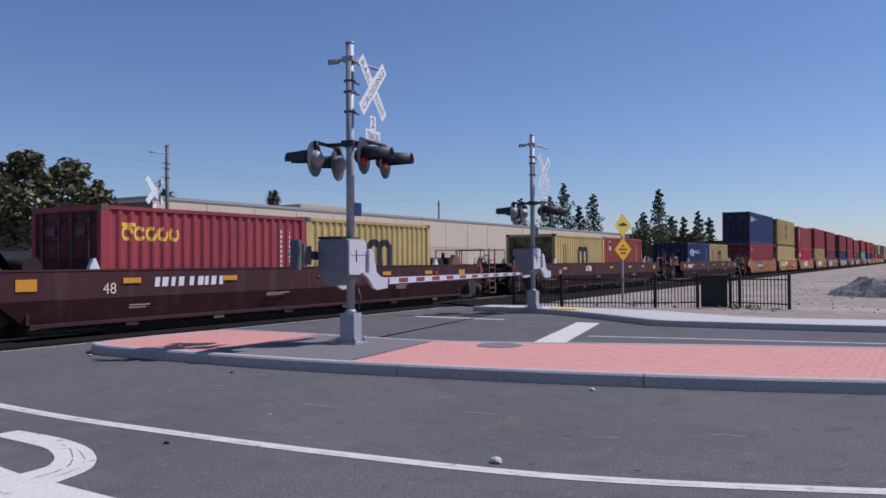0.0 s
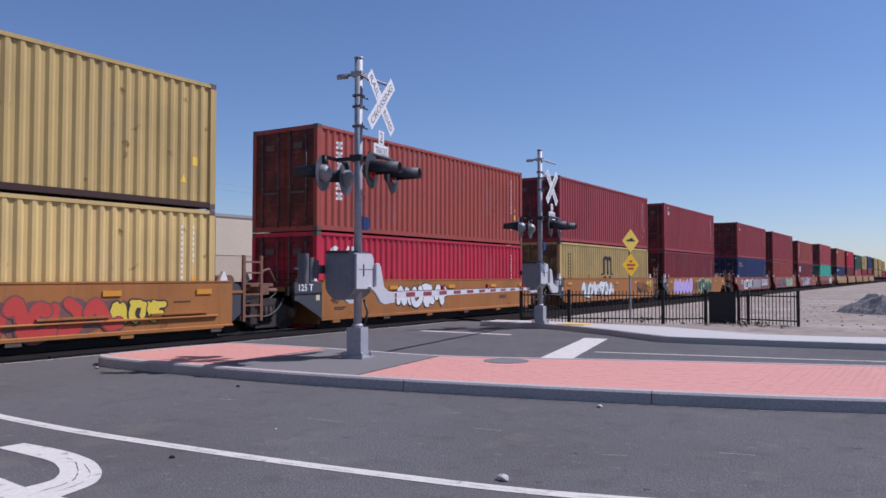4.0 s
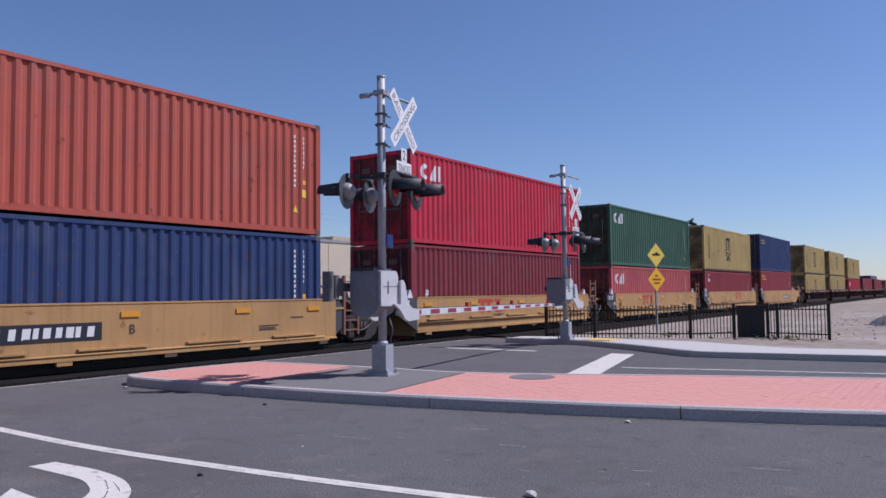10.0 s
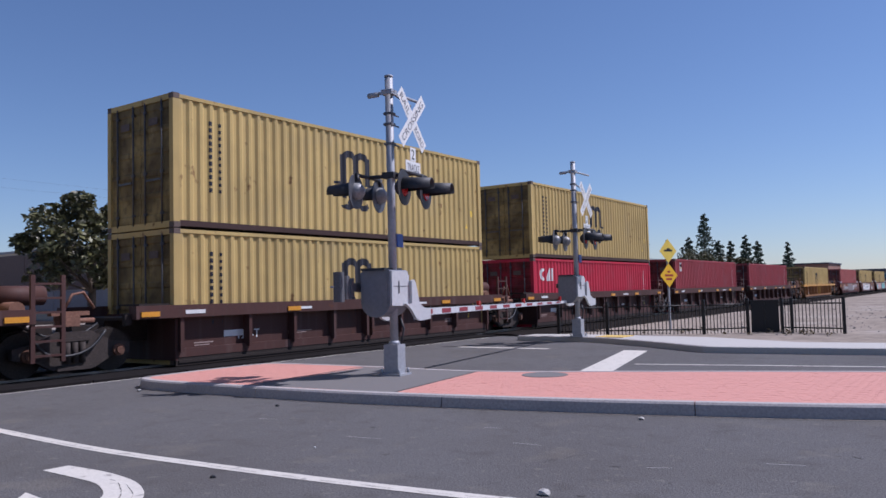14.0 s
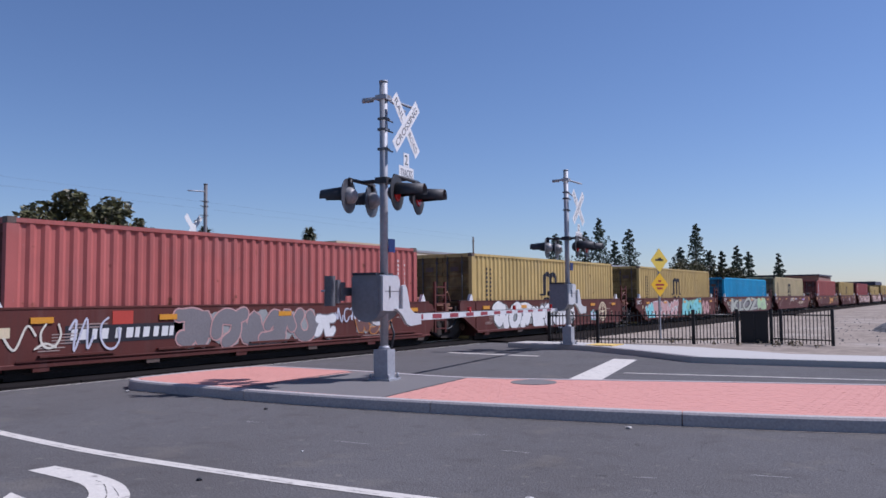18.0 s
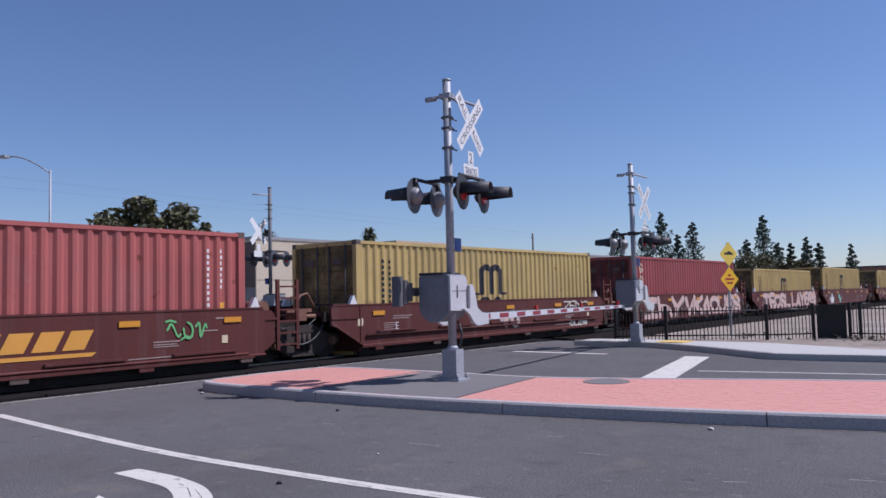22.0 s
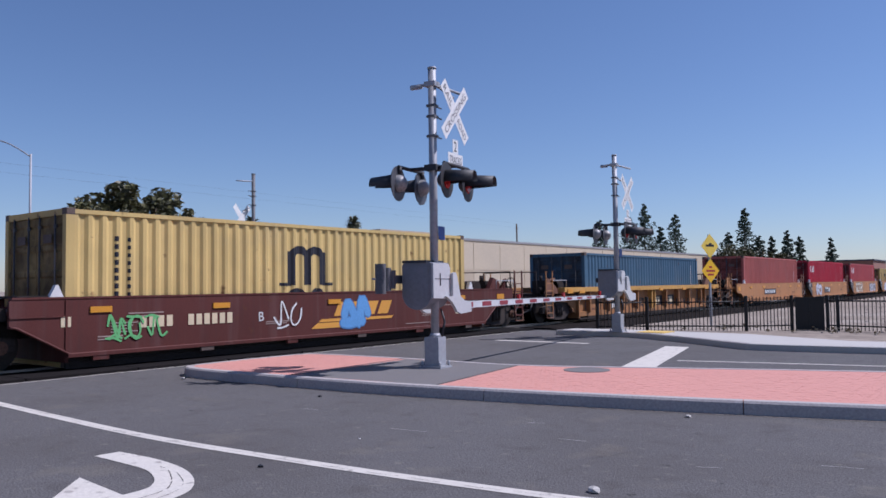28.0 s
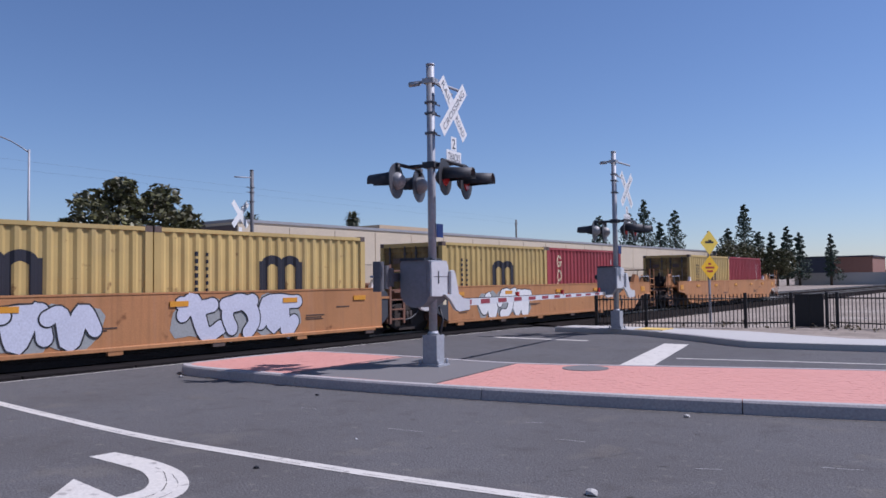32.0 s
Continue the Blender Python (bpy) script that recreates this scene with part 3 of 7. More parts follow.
worn = Geo()
hairline(worn, finer([p for p in edge if p[0] < 1.5], 0.09), 0.006, 0.0035, 0.028)
hairline(worn, finer([(x0 * 0.5 + x1 * 0.5, y0_ * 0.5 + y1_ * 0.5) for (x0, y0_), (x1, y1_) in zip(outer, inner)][6:], 0.05), 0.0062, 0.006, 0.02)
hairline(worn, finer([(x0 * 0.72 + x1 * 0.28, y0_ * 0.72 + y1_ * 0.28) for (x0, y0_), (x1, y1_) in zip(outer, inner)][8:], 0.05), 0.0062, 0.003, 0.015)
tagged(part("paint_wear", worn, M_CRACK), "dark cracks worn through the road paint", "wear", kind="stuff")
spot = Geo()
for k in range(46):
    cx_, cy_ = random.uniform(-10.5, 0.5), random.uniform(5.0, 9.0)
    if cy_ > 7.2 + 0.35 * max(0.0, cx_ + 5.0) or cy_ < 5.0 + 0.25 * max(0.0, cx_ + 3.0):
        continue
    ln, wd, turn = random.uniform(0.015, 0.06), random.uniform(0.006, 0.016), random.uniform(-0.6, 0.6)
    ring = [(ln * math.cos(a), wd * math.sin(a) * (1 + 0.5 * math.sin(3 * a + k)) + 0.3 * wd * math.sin(2 * a + 2 * k)) for a in [j * math.pi / 6 for j in range(12)]]
    spot.add([(cx_ + px * math.cos(turn) - py * math.sin(turn), cy_ + px * math.sin(turn) + py * math.cos(turn), 0.0032) for px, py in ring], [tuple(range(12))])
tagged(part("tar_spots", spot, M_CRACK), "small dark tar spots on the asphalt", "spot", kind="stuff")
tagged(part("road_scratches", gs, M_PANEL), "short pale scratches in the asphalt", "scratch", kind="stuff")
tagged(part("asphalt_cracks", g, M_CRACK), "thin dark cracks in the asphalt", "crack", kind="stuff")


def pebble(x, y, size, material, label):
    bm = bmesh.new()
    bmesh.ops.create_icosphere(bm, subdivisions=1, radius=size)
    for v in bm.verts:
        v.co = Vector((v.co.x * random.uniform(0.8, 1.6), v.co.y * random.uniform(0.7, 1.1), v.co.z * 0.55 + size * 0.4))
    m = bpy.data.meshes.new("stone")
    bm.to_mesh(m)
    bm.free()
    m.materials.append(material)
    tagged(part("stone", m, material, at=pose(x, y, 0)), label, "stone", "litter on the road")


pebble(-2.73, 5.14, 0.05, M_WALKWAY, "small pale stone lying on the asphalt")
pebble(-3.3, 8.55, 0.035, M_WALKWAY, "small pale stone beside the kerb")
pebble(-5.35, 4.28, 0.028, M_BLACK, "flat dark scrap lying on the asphalt")
pebble(-8.0, 7.45, 0.03, M_BLACK, "small dark scrap beside the kerb")

pebble(-11.45, 7.66, 0.04, M_WALKWAY, "small pale stone beside the kerb tip")
pebble(-5.49, 5.61, 0.014, M_WHITE, "tiny white chip lying on the asphalt")

# ---- tracks ----
TRAIN_X = -15.33      # centre line of the loaded track
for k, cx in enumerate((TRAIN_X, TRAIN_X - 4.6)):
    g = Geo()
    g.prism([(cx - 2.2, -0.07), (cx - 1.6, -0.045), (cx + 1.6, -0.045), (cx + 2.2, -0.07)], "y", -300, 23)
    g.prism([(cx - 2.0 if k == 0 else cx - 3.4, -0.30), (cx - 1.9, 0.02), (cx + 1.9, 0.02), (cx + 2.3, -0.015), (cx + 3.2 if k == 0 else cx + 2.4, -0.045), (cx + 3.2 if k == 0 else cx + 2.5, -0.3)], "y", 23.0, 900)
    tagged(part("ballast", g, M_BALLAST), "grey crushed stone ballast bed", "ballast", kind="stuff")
    for s in (-1, 1):
        rx = cx + s * 0.7535
        g = Geo()
        g.prism([(rx - 0.07, -0.04), (rx + 0.07, -0.04), (rx + 0.02, 0.0), (rx + 0.02, 0.05), (rx + 0.037, 0.06), (rx + 0.037, 0.10), (rx - 0.037, 0.10), (rx - 0.037, 0.06), (rx - 0.02, 0.05), (rx - 0.02, 0.0)], "y", -300, 900)
        tagged(part("rail", g, M_RAIL), "steel rail on the track bed", "rail", "rails", kind="structure")
    for y in range(-12, 22, 2):
        for x0, x1 in ((cx - 0.66, cx + 0.66), (cx + 0.86, cx + 1.95 + 0.02 * (k == 0)), (cx - 1.95, cx - 0.86)):
            g = Geo()
            g.cbox(x0, x1, y + 0.01, y + 1.99, -0.05, 0.06, 0.015)
            tagged(part("crossing_panel", g, M_PANEL if k else M_PANELSHADE), "pale concrete crossing panel beside the rails" if k else "crossing panel beside the rails darkened for the shade under the train", "panel", "crossing panels", kind="structure")


# ---- crossing signals ----
def signal(name, label, at, gate, height=4.95, drop=0.68, steel=None, lz=3.12, weights=True):
    """A crossing mast in its own frame: +x faces the traffic, +y along the gate arm."""
    s = thing(name, label, "crossing signal", at, "crossing signals")
    g = Geo().tube((0, 0, 0.5), (0, 0, height), 0.068, n=16)
    g.tube((0, 0, height), (0, 0, height + 0.03), 0.075, n=16)
    part("mast", g, steel or M_GALV, s)
    g = Geo().prism([(-0.20, -0.20), (0.20, -0.20), (0.20, 0.20), (-0.20, 0.20)], "z", 0, 0.03)
    g.prism([(-0.13, -0.13), (0.13, -0.13), (0.13, 0.13), (-0.13, 0.13)], "z", 0.03, 0.50)
    g.tube((0, 0, 0.5), (0, 0, 0.56), 0.11, 0.075, n=16)
    part("base", g, M_GALV, s, "galvanised junction box base")
    for dx in (-0.16, 0.16):
        for dy in (-0.16, 0.16):
            part("anchor_bolt", Geo().tube((dx, dy, 0.03), (dx, dy, 0.11), 0.022, n=6), M_GALV, s)
    # finial bracket near the top
    g = Geo().box(-0.10, 0.10, -0.10, 0.10, height - 0.30, height - 0.22)
    g.tube((-0.40, 0, height - 0.25), (0.1, 0, height - 0.25), 0.028)
    g.tube((-0.40, 0, height - 0.27), (-0.2, 0, height - 0.27), 0.04)
    if steel is None:
        part("top_bracket", g, M_GALV, s)
    # steps
    for z in (height - 0.62, height - 0.80, height - 1.13):
        part("step", Geo().tube((0.02, 0, z), (0.03, 0.26, z), 0.014, n=6).box(-0.076, 0.076, -0.076, 0.076, z - 0.02, z + 0.02), M_WEIGHT, s)
    # crossbuck
    cz, cx, cy = height - drop, 0.22, 0.40
    part("buck_bracket", Geo().tube((0, 0, height - 0.25), (cx - 0.02, 0.75, height - 0.30), 0.025), M_GALV, s)
    part("buck_brace", Geo().tube((0, 0.0, cz + 0.45), (cx - 0.02, cy, cz + 0.25), 0.018), M_GALV, s)
    for k, (ang, words) in enumerate(((-45, ("RAIL", "ROAD")), (45, ("CROSSING",)))):
        x = cx + 0.006 * k
        blade = part("blade", Geo().prism([(-0.61, -0.114), (0.61, -0.114), (0.61, 0.114), (-0.61, 0.114)], "x", -0.004, 0.0), M_WHITE, s, "white reflective blade", pose(x, cy, cz, ang, 0, 0))
        spans = ((-0.55, 0.40), (0.15, 0.40)) if len(words) == 2 else ((-0.53, 1.06),)
        for w, (y0, wide) in zip(words, spans):
            m = lettering(w, 0.115, M_FADED, 0.0)
            got = max(v.co.y for v in m.vertices)
            part("lettering", m, M_FADED, blade, "", Matrix.Translation((0.003, y0, -0.065)) @ Matrix.Diagonal((1, wide / got, 1, 1)))
    part("count_plate", Geo().box(cx - 0.004, cx, cy - 0.10, cy + 0.10, cz - 0.70, cz - 0.47), M_WHITE, s, "white plate with the numeral 2")
    part("numeral", lettering("2", 0.17, M_BLACK), M_BLACK, s, "", pose(cx + 0.003, cy - 0.06, cz - 0.67))
    part("tracks_plate", Geo().box(cx - 0.004, cx, cy - 0.27, cy + 0.27, cz - 0.93, cz - 0.705), M_WHITE, s, "white plate reading TRACKS")
    m = lettering("TRACKS", 0.13, M_FADED)
    part("lettering", m, M_FADED, s, "", pose(cx + 0.003, cy - 0.22, cz - 0.88) @ Matrix.Diagonal((1, 0.44 / max(v.co.y for v in m.vertices), 1, 1)))
    # lamps
    part("lamp_bracket", Geo().box(-0.11, 0.11, -0.11, 0.11, lz + 0.12, lz + 0.22), M_LAMPBLACK, s)
    for sx in (-1, 1):
        part("lamp_arm", Geo().tube((sx * 0.11, 0, lz + 0.17), (sx * 0.42, 0, lz + 0.17), 0.035), M_LAMPBLACK, s)
        part("lamp_crossarm", Geo().tube((sx * 0.42, -0.42, lz + 0.17), (sx * 0.42, 0.42, lz + 0.17), 0.030), M_LAMPBLACK, s)
    for sx in (-1, 1):
        for sy in (-1, 1):
            x0, y0 = sx * 0.42, sy * 0.38
            g = Geo().tube((x0 + sx * 0.02, y0, lz - 0.10), (x0 + sx * 0.035, y0, lz - 0.10), 0.29, n=24)
            lamp = part("lamp", g, M_DISC if sx < 0 else M_LAMPBLACK, s, "round lamp backing disc", pose(x0, y0, 0, 0, 0, 7) @ pose(-x0, -y0, 0))
            g = Geo()
            vs = []
            for k in range(7):
                u = k * math.pi / 12.4
                vs += [(x0 + sx * (0.02 - 0.15 * math.sin(u)), y0 + 0.145 * math.cos(u) * math.cos(j * math.pi / 10), lz - 0.10 + 0.145 * math.cos(u) * math.sin(j * math.pi / 10)) for j in range(20)]
            g.add(vs, [(20 * k + j, 20 * k + (j + 1) % 20, 20 * k + 20 + (j + 1) % 20, 20 * k + 20 + j) for k in range(6) for j in range(20)], True)
            part("housing", g, M_DOME if sx < 0 else M_LAMPBLACK, lamp, "rounded lamp housing")
            part("hanger", Geo().tube((x0, y0, lz + 0.17), (x0, y0, lz + 0.06), 0.035), M_LAMPBLACK, lamp)
            g = Geo()
            n, reach = 14, 0.50
            vs, fs = [], []
            for i in range(n + 1):
                a = -0.10 * math.pi + 1.2 * math.pi * i / n
                for xx, r in ((0.035, 0.165), (reach, 0.125), (reach, 0.118), (0.035, 0.158)):
                    vs.append((x0 + sx * xx, y0 + r * math.cos(a), lz - 0.10 + r * math.sin(a)))
            for i in range(n):
                for j in range(4):
                    fs.append((4 * i + j, 4 * i + (j + 1) % 4, 4 * i + 4 + (j + 1) % 4, 4 * i + 4 + j))
            g.add(vs, fs, True)
            part("visor", g, M_LAMPBLACK, lamp)
            part("lens", Geo().tube((x0 + sx * 0.035, y0, lz - 0.10), (x0 + sx * 0.055, y0, lz - 0.10), 0.15, 0.12, n=18), M_REDLENS, lamp, "round red lens")
    part("blue_plate", Geo().box(0.08, 0.10, 0.0, 0.20, 2.10, 2.32), M_BLUE, s, "small blue notice plate")
    # gate machine
    belly = [(-0.17 + 0.27 * math.cos(k * math.pi / 10), 1.20 - 0.25 * math.sin(k * math.pi / 10)) for k in range(11)]
    g = Geo().prism([(0.08, 1.72), (0.10, 1.70)] + belly + [(-0.44, 1.68), (-0.40, 1.72)], "y", -0.30, 0.32)
    mach = part("gate_machine", g, M_CABINET, s, "grey aluminium gate machine cabinet with a rounded belly")
    part("cabinet_lid", Geo().prism([(-0.34, 1.715), (0.28, 1.715), (0.26, 1.755), (-0.32, 1.755)], "x", -0.42, 0.03), M_LAMPBLACK, mach)
    part("cabinet_door", Geo().prism([(-0.285, 1.14), (0.24, 1.12), (0.31, 1.20), (0.31, 1.62), (0.25, 1.70), (-0.285, 1.70)], "x", 0.10, 0.135), M_DOORPAINT, mach, "pale cabinet door with a latch")
    part("door_seam", Geo().box(0.135, 0.139, -0.22, 0.30, 1.445, 1.457), M_WEIGHT, mach)
    part("latch", Geo().tube((0.145, -0.06, 1.34), (0.145, -0.06, 1.54), 0.009), M_WEIGHT, mach)
    part("cabinet_notice", Geo().box(-0.22, -0.04, -0.304, -0.301, 1.28, 1.36), M_LOGO["pale blue"], mach)
    part("cabinet_end", Geo().prism([(-0.40, 1.14), (0.06, 1.14), (0.06, 1.66), (-0.40, 1.66)], "y", -0.312, -0.30), M_CABINET, mach)
    # arms that carry the gate and its counterweights
    for sx in (-0.52, 0.14):
        g = Geo().prism([(0.08, 1.16), (0.28, 1.06), (0.46, 0.90), (0.60, 0.86), (1.0, 0.88), (1.0, 1.06), (0.74, 1.08), (0.58, 1.16), (0.46, 1.50), (0.40, 1.56), (0.30, 1.54), (0.30, 1.16)], "x", sx, sx + 0.05)
        part("arm_casting", g, M_DOORPAINT, s, "pale cast gate arm bracket")
    part("arm_shaft", Geo().tube((-0.60, 0.0, 1.45), (-0.44, 0.0, 1.45), 0.07), M_LAMPBLACK, s)
    if weights:
        part("weight_arm", Geo().box(-0.60, -0.54, -0.72, 0.05, 1.38, 1.52), M_WEIGHT, s)
        for y0, z0, z1 in ((-0.80, 1.22, 1.70), (-0.64, 1.26, 1.64), (-0.50, 1.30, 1.60)):
            part("counterweight", Geo().cbox(-0.66, -0.50, y0, y0 + 0.12, z0, z1, 0.02), M_WEIGHT, s, "dark grey steel counterweight")
        part("weight_bolt", Geo().tube((-0.64, -0.88, 1.46), (-0.64, -0.40, 1.46), 0.018, n=6), M_GALV, s)
    if gate:
        g = Geo()
        L, y = 9.2, 0.85
        part("gate_arm", Geo().prism([(y, 0.935), (y + L, 0.945), (y + L, 1.015), (y, 1.06)], "x", -0.03, 0.03), M_ARMPAINT, s, "long white gate arm with red stripes")
        arm = s.children[-1]
        k = 0
        while y + 0.15 + k * 0.80 < 0.85 + L - 0.45:
            y0 = y + 0.15 + k * 0.80
            part("stripe", Geo().box(-0.034, 0.034, y0, y0 + 0.40, 0.953 + 0.0011 * (y0 - y), 1.042 - 0.0045 * (y0 - y)), M_RED, arm, "red reflective stripe")
            k += 1
        for y0 in (3.6, 6.4, 9.4):
            part("arm_light", Geo().cbox(-0.03, 0.03, y0, y0 + 0.10, 1.01, 1.14, 0.01), M_REDLENS, arm, "small red arm light")
        part("arm_cable", Geo().path([(0.0, 0.9, 1.066), (0.0, 5.0, 1.046), (0.0, 9.6, 1.024)], 0.008, 5), M_BLACK, arm)
    part("conduit", Geo().path([(0.10, 0.05, 0.5), (0.13, 0.10, 0.75), (0.05, 0.12, 0.95)], 0.02, 6), M_LAMPBLACK, s)
    return s


signal("crossing_signal", "galvanised crossing signal mast with lowered red and white gate arm", pose(-8.1, 10.13, 0.15, 0, 0, 10), True)
signal("crossing_signal", "galvanised crossing signal mast on the far pavement", pose(-9.64, 20.32, 0.13, 0, 0, 5), False, drop=1.04, lz=2.84, weights=False)
signal("crossing_signal", "crossing signal mast beyond the tracks seen from behind", pose(-23.05, 18.4, 0.0, 0, 0, 196), False, 5.65, 1.62, M_WEIGHT)


# ---- yellow warning signs ----
def diamond_sign(at):
    s = thing("warning_sign", "two yellow diamond warning signs on one post", "sign", at)
    part("post", Geo().box(-0.03, 0.03, -0.03, 0.03, 0, 3.2), M_GALV, s)
    for z, mt, lab in ((2.80, M_SIGNP, "pale yellow diamond plate with a dark low vehicle shape"), (1.93, M_SIGNY, "yellow diamond plate with dark writing")):
        r = 0.43
        p = part("plate", Geo().prism([(0, z - r), (r, z), (0, z + r), (-r, z)], "x", 0.035, 0.04), mt, s, lab)
        if mt is M_SIGNP:
            part("symbol", Geo().prism([(-0.20, z - 0.02), (0.20, z - 0.02), (0.20, z + 0.05), (0.10, z + 0.05), (0.08, z + 0.10), (-0.04, z + 0.10), (-0.06, z + 0.05), (-0.20, z + 0.05)], "x", 0.041, 0.043), M_BLACK, p)
        else:
            for dz, w in ((0.13, 0.07), (0.0, 0.21), (-0.13, 0.14)):
                part("writing_bar", Geo().box(0.041, 0.043, -w, w, z + dz - 0.035, z + dz + 0.035), M_LOGO["red"], p)


diamond_sign(pose(-9.45, 27.4, -0.05, 0, 0, -24))


s = thing("warning_sign", "two diamond signs on a post seen from behind beyond the tracks", "sign", pose(-33.0, 22.67, 0, 0, 0, -35))
part("post", Geo().box(-0.03, 0.03, -0.03, 0.03, 0, 2.9), M_GALV, s)
for z, r in ((2.45, 0.40), (1.56, 0.36)):
    part("plate", Geo().prism([(0, z - r), (r, z), (0, z + r), (-r, z)], "x", -0.04, -0.034), M_SIGNBACK, s, "bare metal back of a diamond plate")


# ---- black iron fence ----
def fence(line, label):
    f = thing("iron_fence", label, "fence", None, "iron fences")
    H = 0.98
    for (x0, y0), (x1, y1) in zip(line, line[1:]):
        d = Vector((x1 - x0, y1 - y0))
        n = max(1, round(d.length / 0.115))
        for z in (0.10, H - 0.12):
            part("fence_rail", Geo().tube((x0, y0, z), (x1, y1, z), 0.028, n=4), M_IRON, f)
        for i in range(1, n):
            p = (x0 + d.x * i / n, y0 + d.y * i / n)
            part("picket", PICKET, M_IRON, f, "", pose(p[0], p[1], -0.04))
    for p in line:
        part("fence_post", Geo().box(p[0] - 0.045, p[0] + 0.045, p[1] - 0.045, p[1] + 0.045, -0.07, H + 0.06), M_IRON, f)
    return f


PICKET = Geo().box(-0.011, 0.011, -0.011, 0.011, 0, 1.04).mesh("picket", M_IRON)
fence([(-11.7, 23.2), (-10.35, 24.0), (-7.6, 25.2), (-6.5, 26.2)], "black iron picket fence beside the pavement")
fence([(-5.55, 26.6), (-5.25, 26.55), (-3.72, 26.2)], "black iron picket fence panel on the dirt")
f = thing("fence_screen", "solid black metal screen between the iron fences", "fence")
for k in range(2):
    x0, y0_ = -6.42 + 0.40 * k, 26.30 + 0.09 * k
    part("screen_panel", Geo().prism([(x0, y0_), (x0 + 0.395, y0_ + 0.09), (x0 + 0.395, y0_ + 0.14), (x0, y0_ + 0.05)], "z", -0.05, 0.94), M_IRON, f)
part("screen_cap", Geo().prism([(-6.44, 26.26), (-5.60, 26.44), (-5.60, 26.54), (-6.44, 26.38)], "z", 0.94, 0.98), M_IRON, f)


# ---- buildings and distance ----
def tilt_building():
    b = thing("warehouse", "long cream tilt-up concrete warehouse beside the tracks", "building")
    x, y0, y1, h = -47.5, 36.6, 150.0, 6.1
    part("wall", Geo().box(x - 30, x, y0, y1, -0.05, h), M_TILTUP, b)
    part("parapet", Geo().box(x - 30.1, x + 0.08, y0 - 0.08, y1 + 0.08, h, h + 0.22), M_ROOF, b)
    y = y0
    k = 0
    while y < y1 - 1:
        for z0, z1, mt in ((0.1, 3.0, M_TILTUP2), (3.06, 5.9, M_TILTUP)):
            part("wall_panel", Geo().box(x, x + 0.05, y + 0.04, y + 4.96, z0, z1), mt if (k % 3) else M_TILTUP, b)
        y += 5.0
        k += 1
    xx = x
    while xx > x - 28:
        part("end_panel", Geo().box(xx - 4.96, xx - 0.04, y0 - 0.05, y0, 2.5, 5.9), M_ENDWALL, b, "dark brown end wall panel")
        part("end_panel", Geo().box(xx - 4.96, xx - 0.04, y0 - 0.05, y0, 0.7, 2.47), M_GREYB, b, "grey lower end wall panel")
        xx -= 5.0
    part("roof_house", Geo().box(-68, -60, 66, 76, 6.2, 8.0), M_TAN, b, "tan roof structure")
    return b


tilt_building()
b = thing("commercial_building", "grey flat-roofed building across the street", "building")
part("wall", Geo().box(-92, -58, 8.0, 21.5, -0.05, 4.4), M_ENDWALL, b)
part("parapet", Geo().box(-92.2, -57.8, 7.8, 21.7, 4.4, 4.75), M_ROOF, b)

sg = thing("street_sign", "yellow rectangular notice on a steel post beyond the tracks", "sign", pose(-38.2, 17.6, 0, 0, 0, -25), "signs beyond the tracks")
part("post", Geo().tube((0, 0, 0), (0, 0, 3.70), 0.04), M_GALV, sg)
part("notice", Geo().box(0.045, 0.06, -0.42, 0.42, 2.42, 3.64), M_SIGNY, sg, "yellow rectangular plate")
for k in range(4):
    part("writing_bar", Geo().box(0.061, 0.064, -0.30, 0.30 - 0.12 * (k % 2), 2.55 + 0.26 * k, 2.66 + 0.26 * k), M_BLACK, sg)

b = thing("shed", "low brown shed with a dark end behind a white wall", "building")
part("wall", Geo().box(-36.0, -24.4, 156.0, 170.0, -0.05, 4.9), M_BROWNB, b)
part("end_wall", Geo().prism([(-36.6, 155.8), (-30.6, 155.8), (-30.6, 156.0), (-36.6, 156.0)], "z", -0.05, 5.1), M_NAVYB, b)
part("roof", Geo().box(-36.6, -24.2, 155.8, 170.2, 4.9, 5.15), M_NAVYB, b)
g = Geo().box(-36.0, -20.0, 150.0, 150.3, -0.05, 2.1)
tagged(part("white_wall", g, M_WALKWAY), "low white concrete wall before the shed", "wall", kind="structure")
b = thing("far_building", "dark low building far off", "building")
part("wall", Geo().box(-24.0, -17.5, 178.0, 190.0, -0.05, 4.0), M_NAVYB, b)

# street lamp
s = thing("street_lamp", "tall grey street lamp with a curved arm", "street lamp", pose(-54.6, 24.8, 0))
part("pole", Geo().tube((0, 0, 0), (0, 0, 10.8), 0.11, 0.07), M_GALV, s)
pts = [(0, 0, 10.6)] + [(0.35 - 2.6 * k / 6 - 0.35, -1.6 * k / 6, 10.6 + 1.3 * math.sin(k / 6 * math.pi / 2)) for k in range(1, 7)]
part("arm", Geo().path(pts, 0.05), M_GALV, s)
part("lamp_head", Geo().cbox(-3.3, -2.5, -2.1, -1.55, 11.8, 11.95, 0.1), M_GALV, s)


def pole_at(x, y, h, label):
    s = thing("utility_pole", label, "pole", pose(x, y, -0.05), "utility poles")
    part("pole", Geo().tube((0, 0, 0), (0, 0, h), 0.16, 0.11), M_WOODPOLE, s)
    part("crossarm", Geo().box(-0.05, 0.05, -0.35, 0.35, h - 0.65, h - 0.55), M_WOODPOLE, s)
    return s


